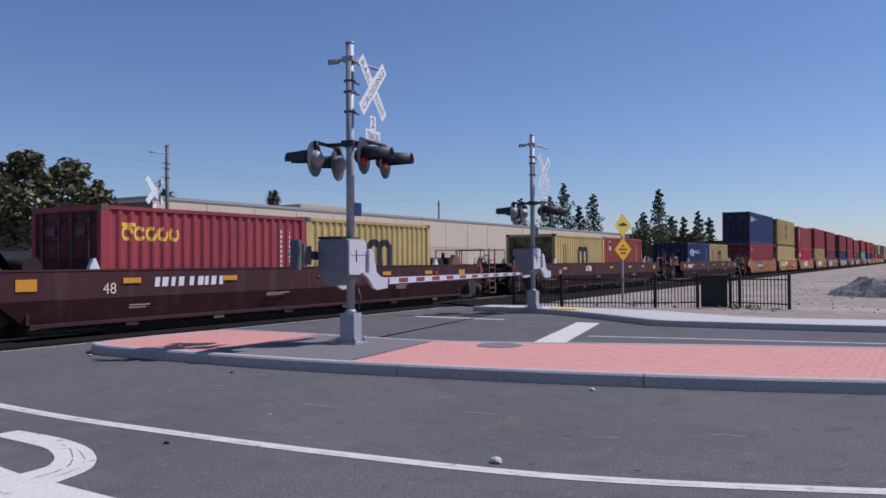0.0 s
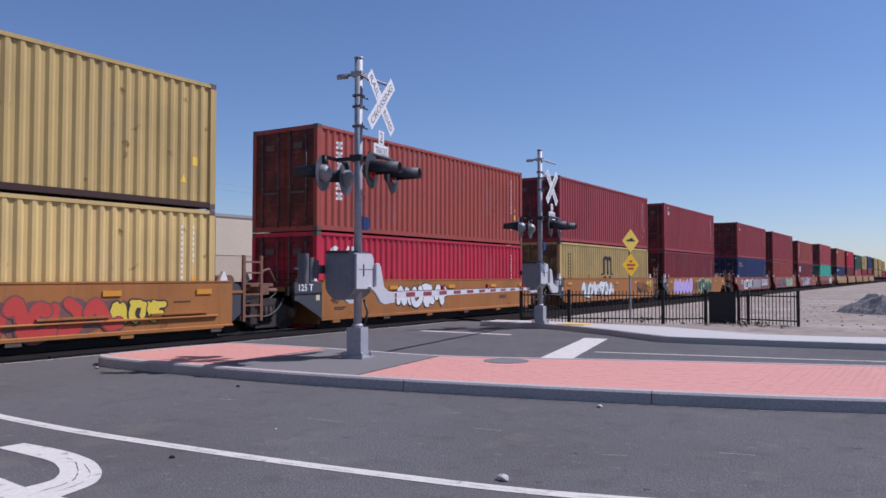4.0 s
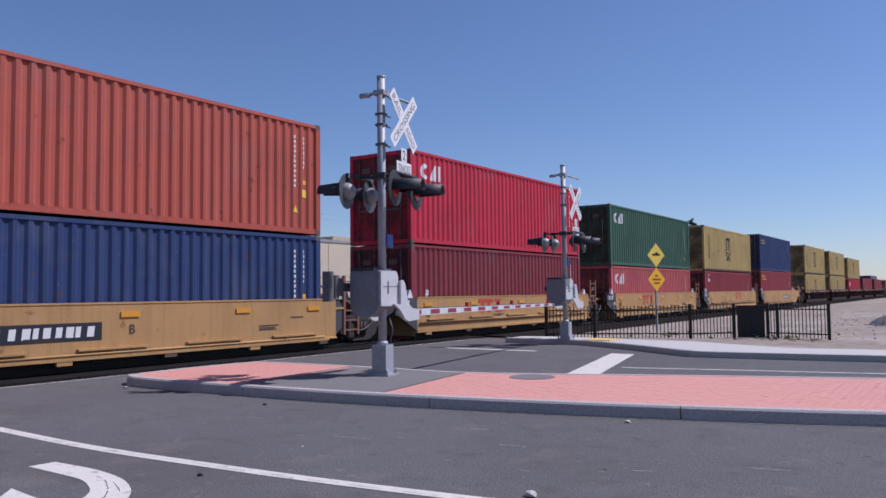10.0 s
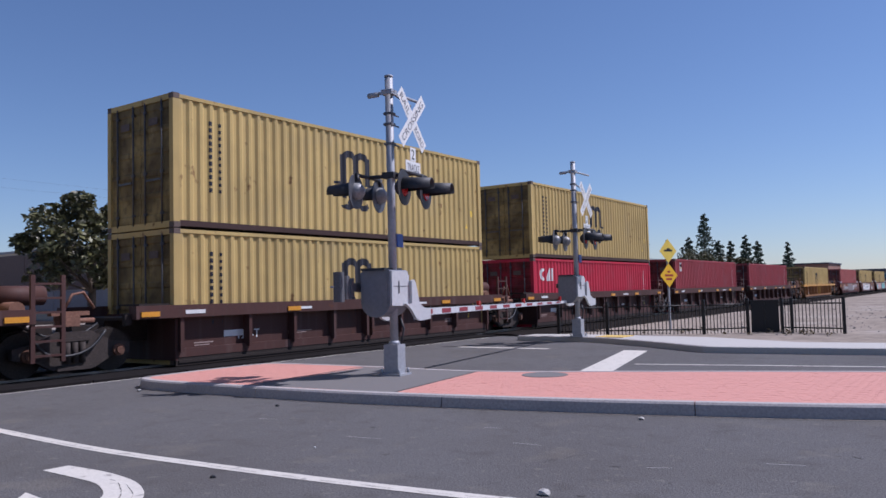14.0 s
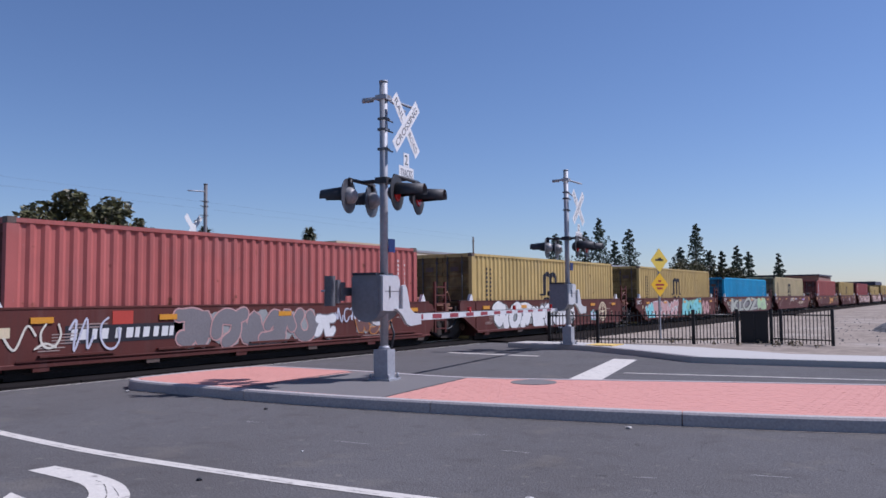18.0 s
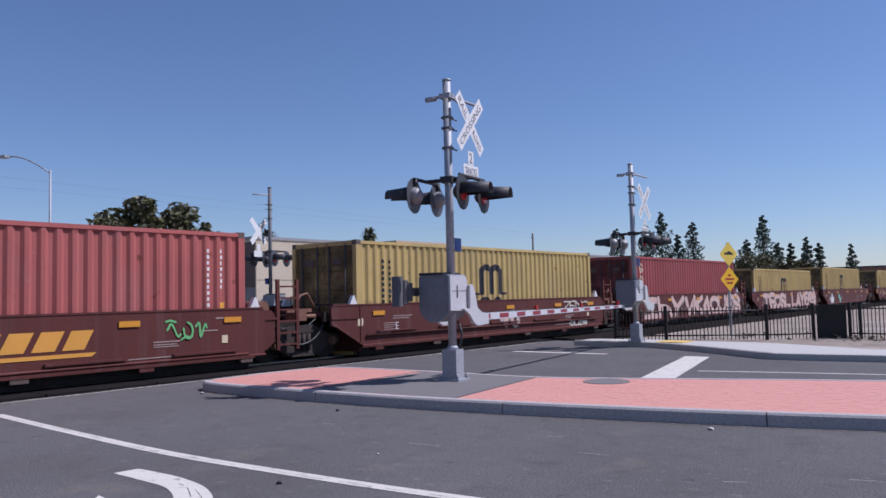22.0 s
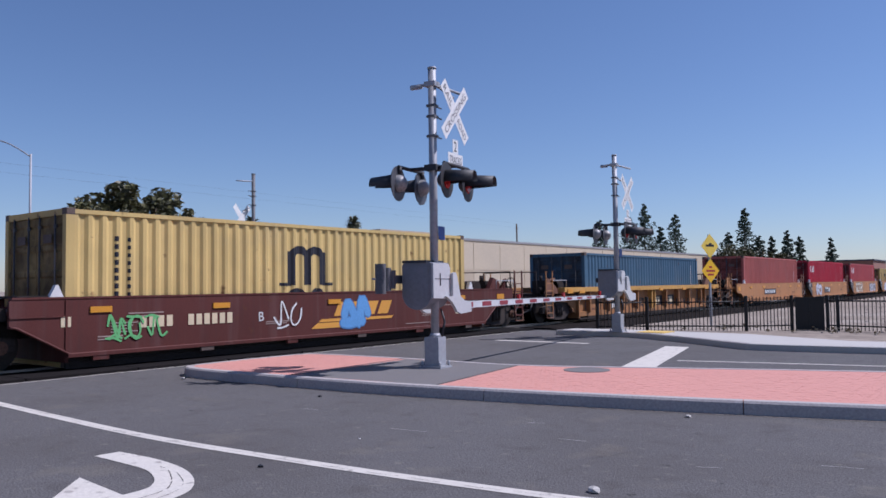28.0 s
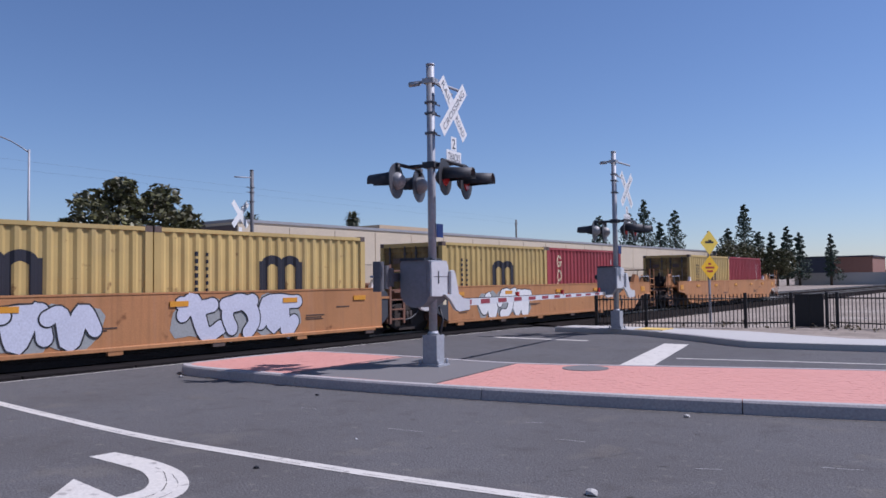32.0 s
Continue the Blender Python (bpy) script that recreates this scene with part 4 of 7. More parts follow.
pole_at(-60, 95, 10.2, "far slim wooden utility pole")
pole_at(-44, 165, 8.5, "far slim wooden utility pole")
for z, dy in ((10.2, 0), (9.6, 1)):
    tagged(part("overhead_wire", Geo().path([(-62 - dy, -20, z + 1.8), (-62 - dy, 20, z + 1.0), (-60, 60, z + 0.3), (-60, 95, z)], 0.005, 4), M_BLACK), "thin black overhead wire", "wire", "overhead wires")


def leaf_cloud(g, centre, radius, n, size, flat=0.8, seed=1):
    """Small tilted leaf faces scattered through a clump."""
    rnd = random.Random(seed)
    for _ in range(n):
        while True:
            p = Vector((rnd.uniform(-1, 1), rnd.uniform(-1, 1), rnd.uniform(-1, 1)))
            if 0.35 < p.length < 1:
                break
        c = Vector(centre) + Vector((p.x * radius, p.y * radius, p.z * radius * flat))
        u = Vector((rnd.uniform(-1, 1), rnd.uniform(-1, 1), rnd.uniform(-0.6, 0.6))).normalized()
        w = u.cross(Vector((rnd.uniform(-1, 1), rnd.uniform(-1, 1), rnd.uniform(-1, 1)))).normalized()
        a, b_ = u * size * rnd.uniform(0.7, 1.3), w * size * 0.5
        g.add([c - a, c + b_, c + a, c - b_], [(0, 1, 2, 3)])


def broad_tree(x, y, h, r, label, seed):
    rnd = random.Random(seed)
    t = thing("tree", label, "tree", pose(x, y, -0.05), "trees")
    g = Geo().tube((0, 0, 0), (0.1, 0.05, h * 0.38), 0.26, 0.18, n=9)
    crown = Geo()
    for k in range(34):
        a = k * 2.4
        q = (k + 0.5) / 34
        reach = r * math.sqrt(1 - (1.55 * q - 0.62) ** 2 * 0.95) * rnd.uniform(0.45, 0.98)
        e = Vector((math.cos(a) * reach, math.sin(a) * reach, h * (0.36 + 0.56 * q) + rnd.uniform(-0.25, 0.25)))
        if k % 2 == 0:
            g.tube((0.1, 0.05, h * rnd.uniform(0.25, 0.38)), e, 0.08, 0.02, n=6)
        leaf_cloud(crown, e, r * rnd.uniform(0.17, 0.30), 170, 0.20, 0.75, seed * 50 + k)
    for k in range(26):
        a = k * 2.1 + 0.4
        q = rnd.uniform(0.05, 1.0)
        reach = r * math.sqrt(1 - (1.55 * q - 0.62) ** 2 * 0.95) * rnd.uniform(0.95, 1.12)
        leaf_cloud(crown, (math.cos(a) * reach, math.sin(a) * reach, h * (0.36 + 0.58 * q)), r * rnd.uniform(0.07, 0.14), 34, 0.19, 0.8, seed * 50 + 60 + k)
    part("trunk", g, M_BARK, t)
    part("crown", crown, M_LEAF, t, "brownish green uneven leafy crown with gaps")


def conifer(x, y, h, r, seed):
    rnd = random.Random(seed)
    t = thing("tree", "tall dark narrow conifer beyond the tracks", "tree", pose(x, y, -0.05), "conifers")
    part("trunk", Geo().tube((0, 0, 0), (0, 0, h * 0.97), 0.25, 0.04, n=7), M_BARK, t)
    crown = Geo()
    n = int(h * 2.6)
    for k in range(n):
        q = k / n
        z = h * (0.16 + 0.84 * q)
        rr = r * (1 - q) ** 0.8 * rnd.uniform(0.5, 1.25) + 0.1
        a = k * 2.39
        leaf_cloud(crown, (math.cos(a) * rr * 0.6, math.sin(a) * rr * 0.6, z), rr * 0.66, 60, 0.24, 0.6, seed * 99 + k)
    part("crown", crown, M_CONIFER, t)


def palm(x, y, h, seed):
    rnd = random.Random(seed)
    t = thing("palm", "far palm with a bushy head", "palm", pose(x, y, -0.05), "palms")
    part("trunk", Geo().tube((0, 0, 0), (0.1, 0, h), 0.22, 0.16, n=7), M_BARK, t)
    crown = Geo()
    for k in range(190):
        a = rnd.uniform(0, 6.28)
        el = rnd.uniform(-1.3, 1.2)
        L = rnd.uniform(1.0, 1.7)
        d = Vector((math.cos(a) * math.cos(el), math.sin(a) * math.cos(el), math.sin(el)))
        p0 = Vector((0.1, 0, h))
        p1, p2 = p0 + d * L * 0.6, p0 + d * L + Vector((0, 0, -0.35))
        w = d.cross(Vector((0, 0, 1))).normalized() * 0.16
        crown.add([p0 - w * 0.3, p0 + w * 0.3, p1 + w, p1 - w, p2], [(0, 1, 2, 3), (3, 2, 4)])
    part("crown", crown, M_PALM, t)


broad_tree(-38.6, 22.9, 7.25, 3.3, "round dark green street tree beyond the tracks", 3)
broad_tree(-56.0, 14.0, 5.2, 2.2, "small street tree beyond the tracks", 4)
palm(-75, 77, 10.2, 2)
palm(-83, 66, 10.0, 3)
palm(-120, 170, 10.5, 4)
broad_tree(-105, 215, 8.5, 5, "far rounded tree behind the warehouse", 9)
for k, (x, y, h, r) in enumerate(((-67.2, 134.1, 13.6, 2.6), (-59.8, 137.5, 16.4, 2.6), (-62.5, 137.0, 14.0, 2.6), (-54.7, 139.6, 14.2, 2.3), (-57.2, 138.5, 12.0, 2.0), (-43.5, 143.5, 14.8, 2.4),
                                  (-46.3, 143.0, 10.6, 2.0), (-41.2, 144.0, 9.8, 2.0), (-39.2, 144.6, 9.6, 1.5), (-36.8, 145.4, 10.6, 1.5), (-34.9, 145.8, 9.4, 1.6), (-30.1, 146.9, 9.0, 1.0))):
    conifer(x + 0.7, y + 0.5, h, r * 1.5, 11 + k)
broad_tree(-42.5, 139.0, 7.9, 4.2, "dense dark green bush of trees beyond the tracks", 31)
broad_tree(-35.8, 138.0, 6.4, 2.6, "dark green tree beyond the tracks", 32)

# far woods along the horizon
random.seed(21)
g = Geo()
for k in range(260):
    x = -330 + 520 * k / 260 + random.uniform(-2, 2)
    y = 560 + random.uniform(-30, 30) + 0.15 * x
    leaf_cloud(g, (x, y, random.uniform(1, 3.5)), random.uniform(2.5, 5.5), 34, 1.3, 0.9, 700 + k)
tagged(part("far_trees", g, M_CONIFER), "hazy line of far trees on the horizon", "trees", kind="stuff")

# rubble heap and scrub on the dirt
def heap(x, y, rx, ry, h, material, label, seed):
    rnd = random.Random(seed)
    bm = bmesh.new()
    bmesh.ops.create_grid(bm, x_segments=34, y_segments=26, size=1.0)
    for v in bm.verts:
        q = max(0.0, 1 - v.co.x ** 2 - v.co.y ** 2)
        z = h * q ** 0.8 * (0.75 + 0.5 * noise.noise(Vector((v.co.x * 3 + seed, v.co.y * 3, 0)))) + (0.10 * rnd.random() * h if q > 0 else 0)
        v.co = Vector((v.co.x * rx, v.co.y * ry, z - 0.07))
    m = bpy.data.meshes.new("heap")
    bm.to_mesh(m)
    bm.free()
    m.materials.append(material)
    tagged(part("rubble_heap", m, material, at=pose(x, y, 0)), label, "heap")


heap(-1.3, 38.5, 2.6, 3.0, 0.95, M_RUBBLE, "dark heap of broken asphalt on the dirt", 2)
heap(1.0, 60.0, 5.0, 8.0, 0.8, M_DIRT, "low pale dirt mound on the lot", 3)
heap(1.2, 27.0, 2.0, 2.0, 0.35, M_DIRT, "low pale dirt mound near the pavement", 6)
random.seed(8)
g = Geo()
for k in range(420):
    x, y = random.uniform(-9.5, 4), random.uniform(24.8, 60)
    s_ = random.uniform(0.015, 0.05)
    g.add([(x - s_, y - s_, -0.06), (x + s_, y - s_ * 0.6, -0.06), (x + s_ * 0.7, y + s_, -0.06), (x - s_ * 0.5, y + s_ * 0.8, -0.06), (x, y, s_ * 0.9 - 0.06)], [(0, 1, 4), (1, 2, 4), (2, 3, 4), (3, 0, 4)])
tagged(part("loose_stones", g, M_RUBBLE), "loose stones scattered over the dirt", "stones", kind="stuff")
g = Geo()
for k in range(22):
    leaf_cloud(g, (random.uniform(-10, -3.0), random.uniform(25.0, 27.5), -0.02), random.uniform(0.06, 0.16), 14, 0.05, 0.7, 900 + k)
tagged(part("dry_scrub", g, M_SCRUB), "tufts of dry brown scrub on the dirt", "scrub", kind="stuff")


# ---- shipping containers ----
CACHE = {}
CW = 2.438


def once(key, make):
    if key not in CACHE:
        CACHE[key] = make()
    return CACHE[key]


def rib_profile(length, pitch=0.278, deep=0.038):
    """The folds of a ribbed sheet: how deep it lies at points along y."""
    n = round((length - 0.30) / pitch)
    p = (length - 0.30) / n
    prof = [(0.0, 0.0)]
    for k in range(n):
        y = 0.15 + k * p
        prof += [(y, 0.0), (y + p * 0.27, 0.0), (y + p * 0.50, deep), (y + p * 0.77, deep)]
    return prof + [(length - 0.15, 0.0), (length, 0.0)]


def follow_ribs(mesh, length):
    """Lays flat paint into the folds of the ribbed sheet behind it."""
    prof = rib_profile(length)
    bm = bmesh.new()
    bm.from_mesh(mesh)
    y0, y1 = min(v.co.y for v in bm.verts), max(v.co.y for v in bm.verts)
    for y, _ in prof:
        if y0 < y < y1:
            bmesh.ops.bisect_plane(bm, geom=bm.verts[:] + bm.edges[:] + bm.faces[:], plane_co=(0, y, 0), plane_no=(0, 1, 0), dist=0.0005)
    for v in bm.verts:
        for (ya, da), (yb, db) in zip(prof, prof[1:]):
            if ya <= v.co.y <= yb:
                v.co.x -= 0.012 + (da + (db - da) * (v.co.y - ya) / max(1e-6, yb - ya))
                break
    bm.to_mesh(mesh)
    bm.free()
    return mesh


def corrugated(length, z0, z1, x, out):
    """A trapezoid-ribbed side sheet along y at x, its outer face towards out."""
    prof = rib_profile(length)[1:-1]
    vs, fs = [], []
    for y, d in prof:
        for z in (z0, z1):
            vs.append((x - out * d, y, z))
    for i in range(len(prof) - 1):
        q = (2 * i, 2 * i + 2, 2 * i + 3, 2 * i + 1)
        fs.append(q if out > 0 else tuple(reversed(q)))
    g = Geo()
    g.add(vs, fs)
    return g


def marks(spec, L, H):
    """Shapes of paint on the side that faces +x: a list of (part name, colour, Geo)."""
    x = CW / 2 + 0.003
    out = []

    def rect(g, y, z, w, h):
        g.box(x - 0.001, x + 0.001, y, y + w, z, z + h)
        return g

    def ring(g, y, z, r, a0, a1, w, n=14, sy=1.0):
        for k in range(n):
            a, b = radians(a0 + (a1 - a0) * k / n), radians(a0 + (a1 - a0) * (k + 1) / n)
            g.add([(x, y + sy * rr * math.cos(t), z + rr * math.sin(t)) for t, rr in ((a, r - w), (a, r), (b, r), (b, r - w))], [(0, 1, 2, 3)])
        return g

    if "m" in spec or "n" in spec:
        m = Geo()
        cy = L * 0.5 + (-0.25 if L > 8 else 0.25)
        top = H - 0.52
        s = 0.92 if L < 8 else 0.78 if "n" in spec else 0.86
        for k in (-0.58, 0.0, 0.58):
            rect(m, cy + k * s - 0.13 * s, top - 1.08 * s, 0.26 * s, 0.92 * s)
        for k in (-0.29, 0.29):
            ring(m, cy + k * s, top - 0.42 * s, 0.42 * s, 0, 180, 0.22 * s)
        rect(m, cy - 0.98 * s, top - 1.10 * s, 0.42 * s, 0.07)
        rect(m, cy + 0.58 * s, top - 1.10 * s, 0.42 * s, 0.07)
        ring(m, cy + 0.38 * s, top - 1.53 * s, 0.36 * s, 35, 325, 0.19 * s)
        ring(m, cy - 0.38 * s, top - 1.36 * s, 0.20 * s, 20, 250, 0.17 * s, 10, 1.5)
        ring(m, cy - 0.38 * s, top - 1.69 * s, 0.20 * s, -160, 70, 0.17 * s, 10, 1.5)
        out.append(("logo", "black", m))
        c = Geo()
        for k, yy in enumerate((0.95, 1.22)):
            for j in range(11):
                rect(c, yy, H - 0.58 - 0.15 * j, 0.075 - 0.02 * k, 0.095 - 0.02 * k)
        out.append(("code_column", "black", c))
    if "c" in spec:
        m = Geo()
        ring(m, 0.80, H - 0.62, 0.25, 50, 310, 0.13, sy=0.9)
        m.prism([(1.06, H - 0.87), (1.42, H - 0.87), (1.42, H - 0.37), (1.30, H - 0.37)], "x", x - 0.001, x + 0.001)
        rect(m, 1.50, H - 0.87, 0.11, 0.50)
        out.append(("logo", "white", m))
    if "t" in spec:
        m = Geo()
        for k, wd in enumerate((0.26, 0.26, 0.13, 0.26, 0.26, 0.26)):
            rect(m, 0.95 - wd / 2, H - 0.58 - 0.285 * k, wd, 0.075)
            rect(m, 0.95 - wd / 2, H - 0.44 - 0.285 * k, wd, 0.07)
            rect(m, 0.91, H - 0.51 - 0.285 * k, 0.08, 0.07)
        out.append(("logo", "white", m))
    if "x" in spec:
        m = Geo()
        for k in range(3):
            ring(m, 0.85, H - 1.55 - 0.36 * k, 0.16, 20, 330, 0.07, 10, 0.7)
            rect(m, 0.74, H - 1.58 - 0.36 * k, 0.2, 0.06)
        out.append(("logo", "white", m))
    if "s" in spec or "y" in spec:
        m = Geo()
        for k in range(5):
            ring(m, 0.62 + 0.30 * k, H - 0.58, 0.16, 30 * k, 300 + 30 * k, 0.08, 10, 0.9)
        if "y" in spec:
            rect(m, 0.48, H - 0.44, 0.36, 0.08)
        out.append(("logo", "yellow" if "y" in spec else "amber", m))
    if "o" in spec:
        m = Geo()
        ring(m, 0.95, H - 0.68, 0.26, 0, 360, 0.15, 14, 1.2)
        m.prism([(0.45, H - 0.68), (0.75, H - 0.52), (0.75, H - 0.84)], "x", x - 0.001, x + 0.001)
        m.prism([(1.2, H - 0.45), (1.5, H - 0.50), (1.62, H - 0.75), (1.45, H - 1.0), (1.30, H - 0.80)], "x", x - 0.001, x + 0.001)
        for k in range(6):
            ring(m, 1.86 + 0.25 * k, H - 0.64, 0.105, 20 * k, 290 + 20 * k, 0.045, 8)
        out.append(("logo", "white", m))
    if "g" in spec:
        m = Geo()
        ring(m, 0.88, H - 0.50, 0.22, 30, 330, 0.085, 12, 0.75)
        m.box(x - 0.001, x + 0.001, 0.90, 1.05, H - 0.58, H - 0.50)
        ring(m, 0.88, H - 1.02, 0.22, 30, 390, 0.085, 12, 0.75)
        m.box(x - 0.001, x + 0.001, 0.71, 0.79, H - 1.66, H - 1.26).box(x - 0.001, x + 0.001, 0.79, 1.05, H - 1.66, H - 1.58)
        out.append(("logo", "cream", m))
    if "b" in spec:
        out.append(("label_plate", "white", rect(Geo(), 0.95, H - 1.02, 1.35, 0.62)))
        m = Geo()
        for k in range(4):
            m.box(x + 0.002, x + 0.003, 1.12 + 0.28 * k, 1.32 + 0.28 * k, H - 0.90, H - 0.68 + 0.08 * (k % 2))
        m.box(x + 0.002, x + 0.003, 1.05, 2.2, H - 0.52, H - 0.47)
        out.append(("label_bar", "pale blue", m))
    if "l" in spec:
        out.append(("label_plate", "white", rect(Geo(), 0.75, H - 0.68, 0.36, 0.46)))
        m = Geo()
        m.box(x + 0.002, x + 0.003, 0.80, 1.06, H - 0.46, H - 0.27)
        out.append(("label_patch", "black", m))
        m = Geo()
        m.prism([(0.80, H - 0.62), (1.06, H - 0.48), (1.06, H - 0.44), (0.80, H - 0.55)], "x", x + 0.002, x + 0.004)
        out.append(("label_flash", "yellow", m))
    if "m" not in spec and "n" not in spec:
        c = Geo()
        for k, yy in enumerate((L - 0.95, L - 0.62)):
            for j in range(11 if k == 0 else 7):
                rect(c, yy, H - 0.46 - 0.125 * j, 0.055 + 0.015 * (j % 2), 0.075)
        out.append(("code_column", "white", c))
    if "m" not in spec and "n" not in spec:
        c2 = Geo()
        rect(c2, L - 0.64, H - 1.62, 0.14, 0.12)
        out.append(("code_patch", "amber", c2))
    c = Geo()
    c.prism([(L - 0.98, 0.55), (L - 0.78, 0.55), (L - 0.88, 0.75)], "x", x - 0.001, x + 0.001)
    out.append(("warning_mark", "yellow", c))
    if L > 8:
        out.append(("height_plate", "yellow", rect(Geo(), L - 0.66, 0.95, 0.17, 0.20)))
    return out


def container_parts(color, L, H, spec):
    """The meshes of one kind of container, shared by all that look alike: (name, mesh, parent index, label)."""
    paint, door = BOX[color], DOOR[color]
    w = CW / 2
    key = (color, L, H)

    def shell():
        out = []
        add = lambda n, g, m, p=-1, lab="": out.append((n, g.mesh(n, m), p, lab))
        for s in (1, -1):
            add("side_panel", corrugated(L, 0.15, H - 0.10, s * (w - 0.012), s), paint, -1, "corrugated side sheet")
        for s in (1, -1):
            add("top_rail", Geo().box(s * w - 0.06 * (s > 0), s * w + 0.06 * (s < 0), 0.16, L - 0.16, H - 0.10, H - 0.02), paint)
            add("bottom_rail", Geo().box(*sorted((s * (w - 0.012), s * (w - 0.08))), 0.16, L - 0.16, 0.03, 0.155), M_SIDERAIL if "yellow" in color or color == "cream" else paint, -1, "dirty bottom rail")
        for sx in (1, -1):
            for y in (0, L - 0.16):
                add("corner_post", Geo().box(min(sx * w, sx * (w - 0.13)), max(sx * w, sx * (w - 0.13)), y, y + 0.16, 0.12, H - 0.12), paint)
                for z in (0, H - 0.12):
                    add("corner_casting", Geo().cbox(min(sx * (w + 0.003), sx * (w - 0.16)), max(sx * (w + 0.003), sx * (w - 0.16)), y - 0.003 if y == 0 else y - 0.015, y + 0.178 if y == 0 else y + 0.163, z, z + 0.12, 0.012), M_CAST)
        add("roof", Geo().box(-w + 0.06, w - 0.06, 0.16, L - 0.16, H - 0.06, H - 0.03), paint)
        add("floor", Geo().box(-w + 0.07, w - 0.07, 0.1, L - 0.1, 0.02, 0.14), M_UNDER)
        add("end_panel", Geo().box(-w + 0.13, w - 0.13, L - 0.06, L - 0.02, 0.1, H - 0.05), paint)
        add("sill", Geo().box(-w + 0.13, w - 0.13, 0.0, 0.12, 0.0, 0.14), paint)
        add("header", Geo().box(-w + 0.13, w - 0.13, 0.0, 0.12, H - 0.13, H - 0.01), paint)
        for s in (-1, 1):
            leaf = [(0.07, 0.15), (0.03, 0.15)]
            for k in range(5):
                z, band = 0.22 + k * (H - 0.50) / 5, (H - 0.50) / 5
                leaf += [(0.03, z + 0.08), (0.052, z + 0.12), (0.052, z + band - 0.04), (0.03, z + band)]
            leaf += [(0.03, H - 0.14), (0.07, H - 0.14)]
            x0, x1 = sorted((0.01 * s, s * (w - 0.135)))
            n = len(leaf)
            vs = [(xx, *q) for xx in (x0, x1) for q in leaf]
            g = Geo().add(vs, [tuple(range(n)), tuple(reversed(range(n, 2 * n)))] + [(i, n + i, n + (i + 1) % n, (i + 1) % n) for i in range(n)])
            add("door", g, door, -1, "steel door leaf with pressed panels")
            di = len(out) - 1
            for px in (0.22, 0.82):
                g = Geo().tube((s * px, 0.0, 0.10), (s * px, 0.0, H - 0.10), 0.02, n=6)
                for z in (0.3, 1.2, H - 0.35):
                    g.box(s * px - 0.05, s * px + 0.05, -0.012, 0.02, z, z + 0.06)
                add("lock_rod", g, M_ROD, di)
            add("door_handle", Geo().box(s * 0.52 - 0.26, s * 0.52 + 0.26, -0.02, 0.0, 1.05, 1.09), M_ROD, di)
            add("door_label", Geo().box(s * 0.52 - 0.18, s * 0.52 + 0.14, 0.010, 0.014, H - 0.62, H - 0.46), M_CAST, di)
        return out

    base = once(("shell", key), shell)

    def paintwork():
        return [(n, follow_ribs(g.mesh(n, M_LOGO[c]), L), -1, "") for n, c, g in marks(spec, L, H)]
    return base + once(("marks", spec, L, H), paintwork)


NOTE = {"m": "with a dark three-legged logo", "n": "with a small dark three-legged logo", "c": "with a white logo near its doors", "t": "with a white column of lettering", "x": "with small white lettering", "s": "with an amber logo",
        "y": "with a yellow logo", "o": "with a white horse-like logo", "g": "with a cream column of lettering", "l": "with a small square label", "b": "with a large white label", "": "with plain sides"}
MOVING = []


def container(color, L, H, spec, y, z):
    feet = "forty-foot" if L > 8 else "twenty-foot"
    lab = "%s corrugated %s container %s" % (color, feet, NOTE[spec[:1]])
    c = thing("shipping_container", lab, "container", None, "containers on the train")
    made = []
    for n, m, p, lb in container_parts(color, L, H, spec):
        made.append(part(n, m, None, c if p < 0 else made[p], lb))
        if n == "code_column":
            made[-1]["kind"] = "stuff"
    MOVING.append((c, TRAIN_X, y, z))
    return c


# ---- well cars ----
WX = 1.42      # outer face of the side sheets


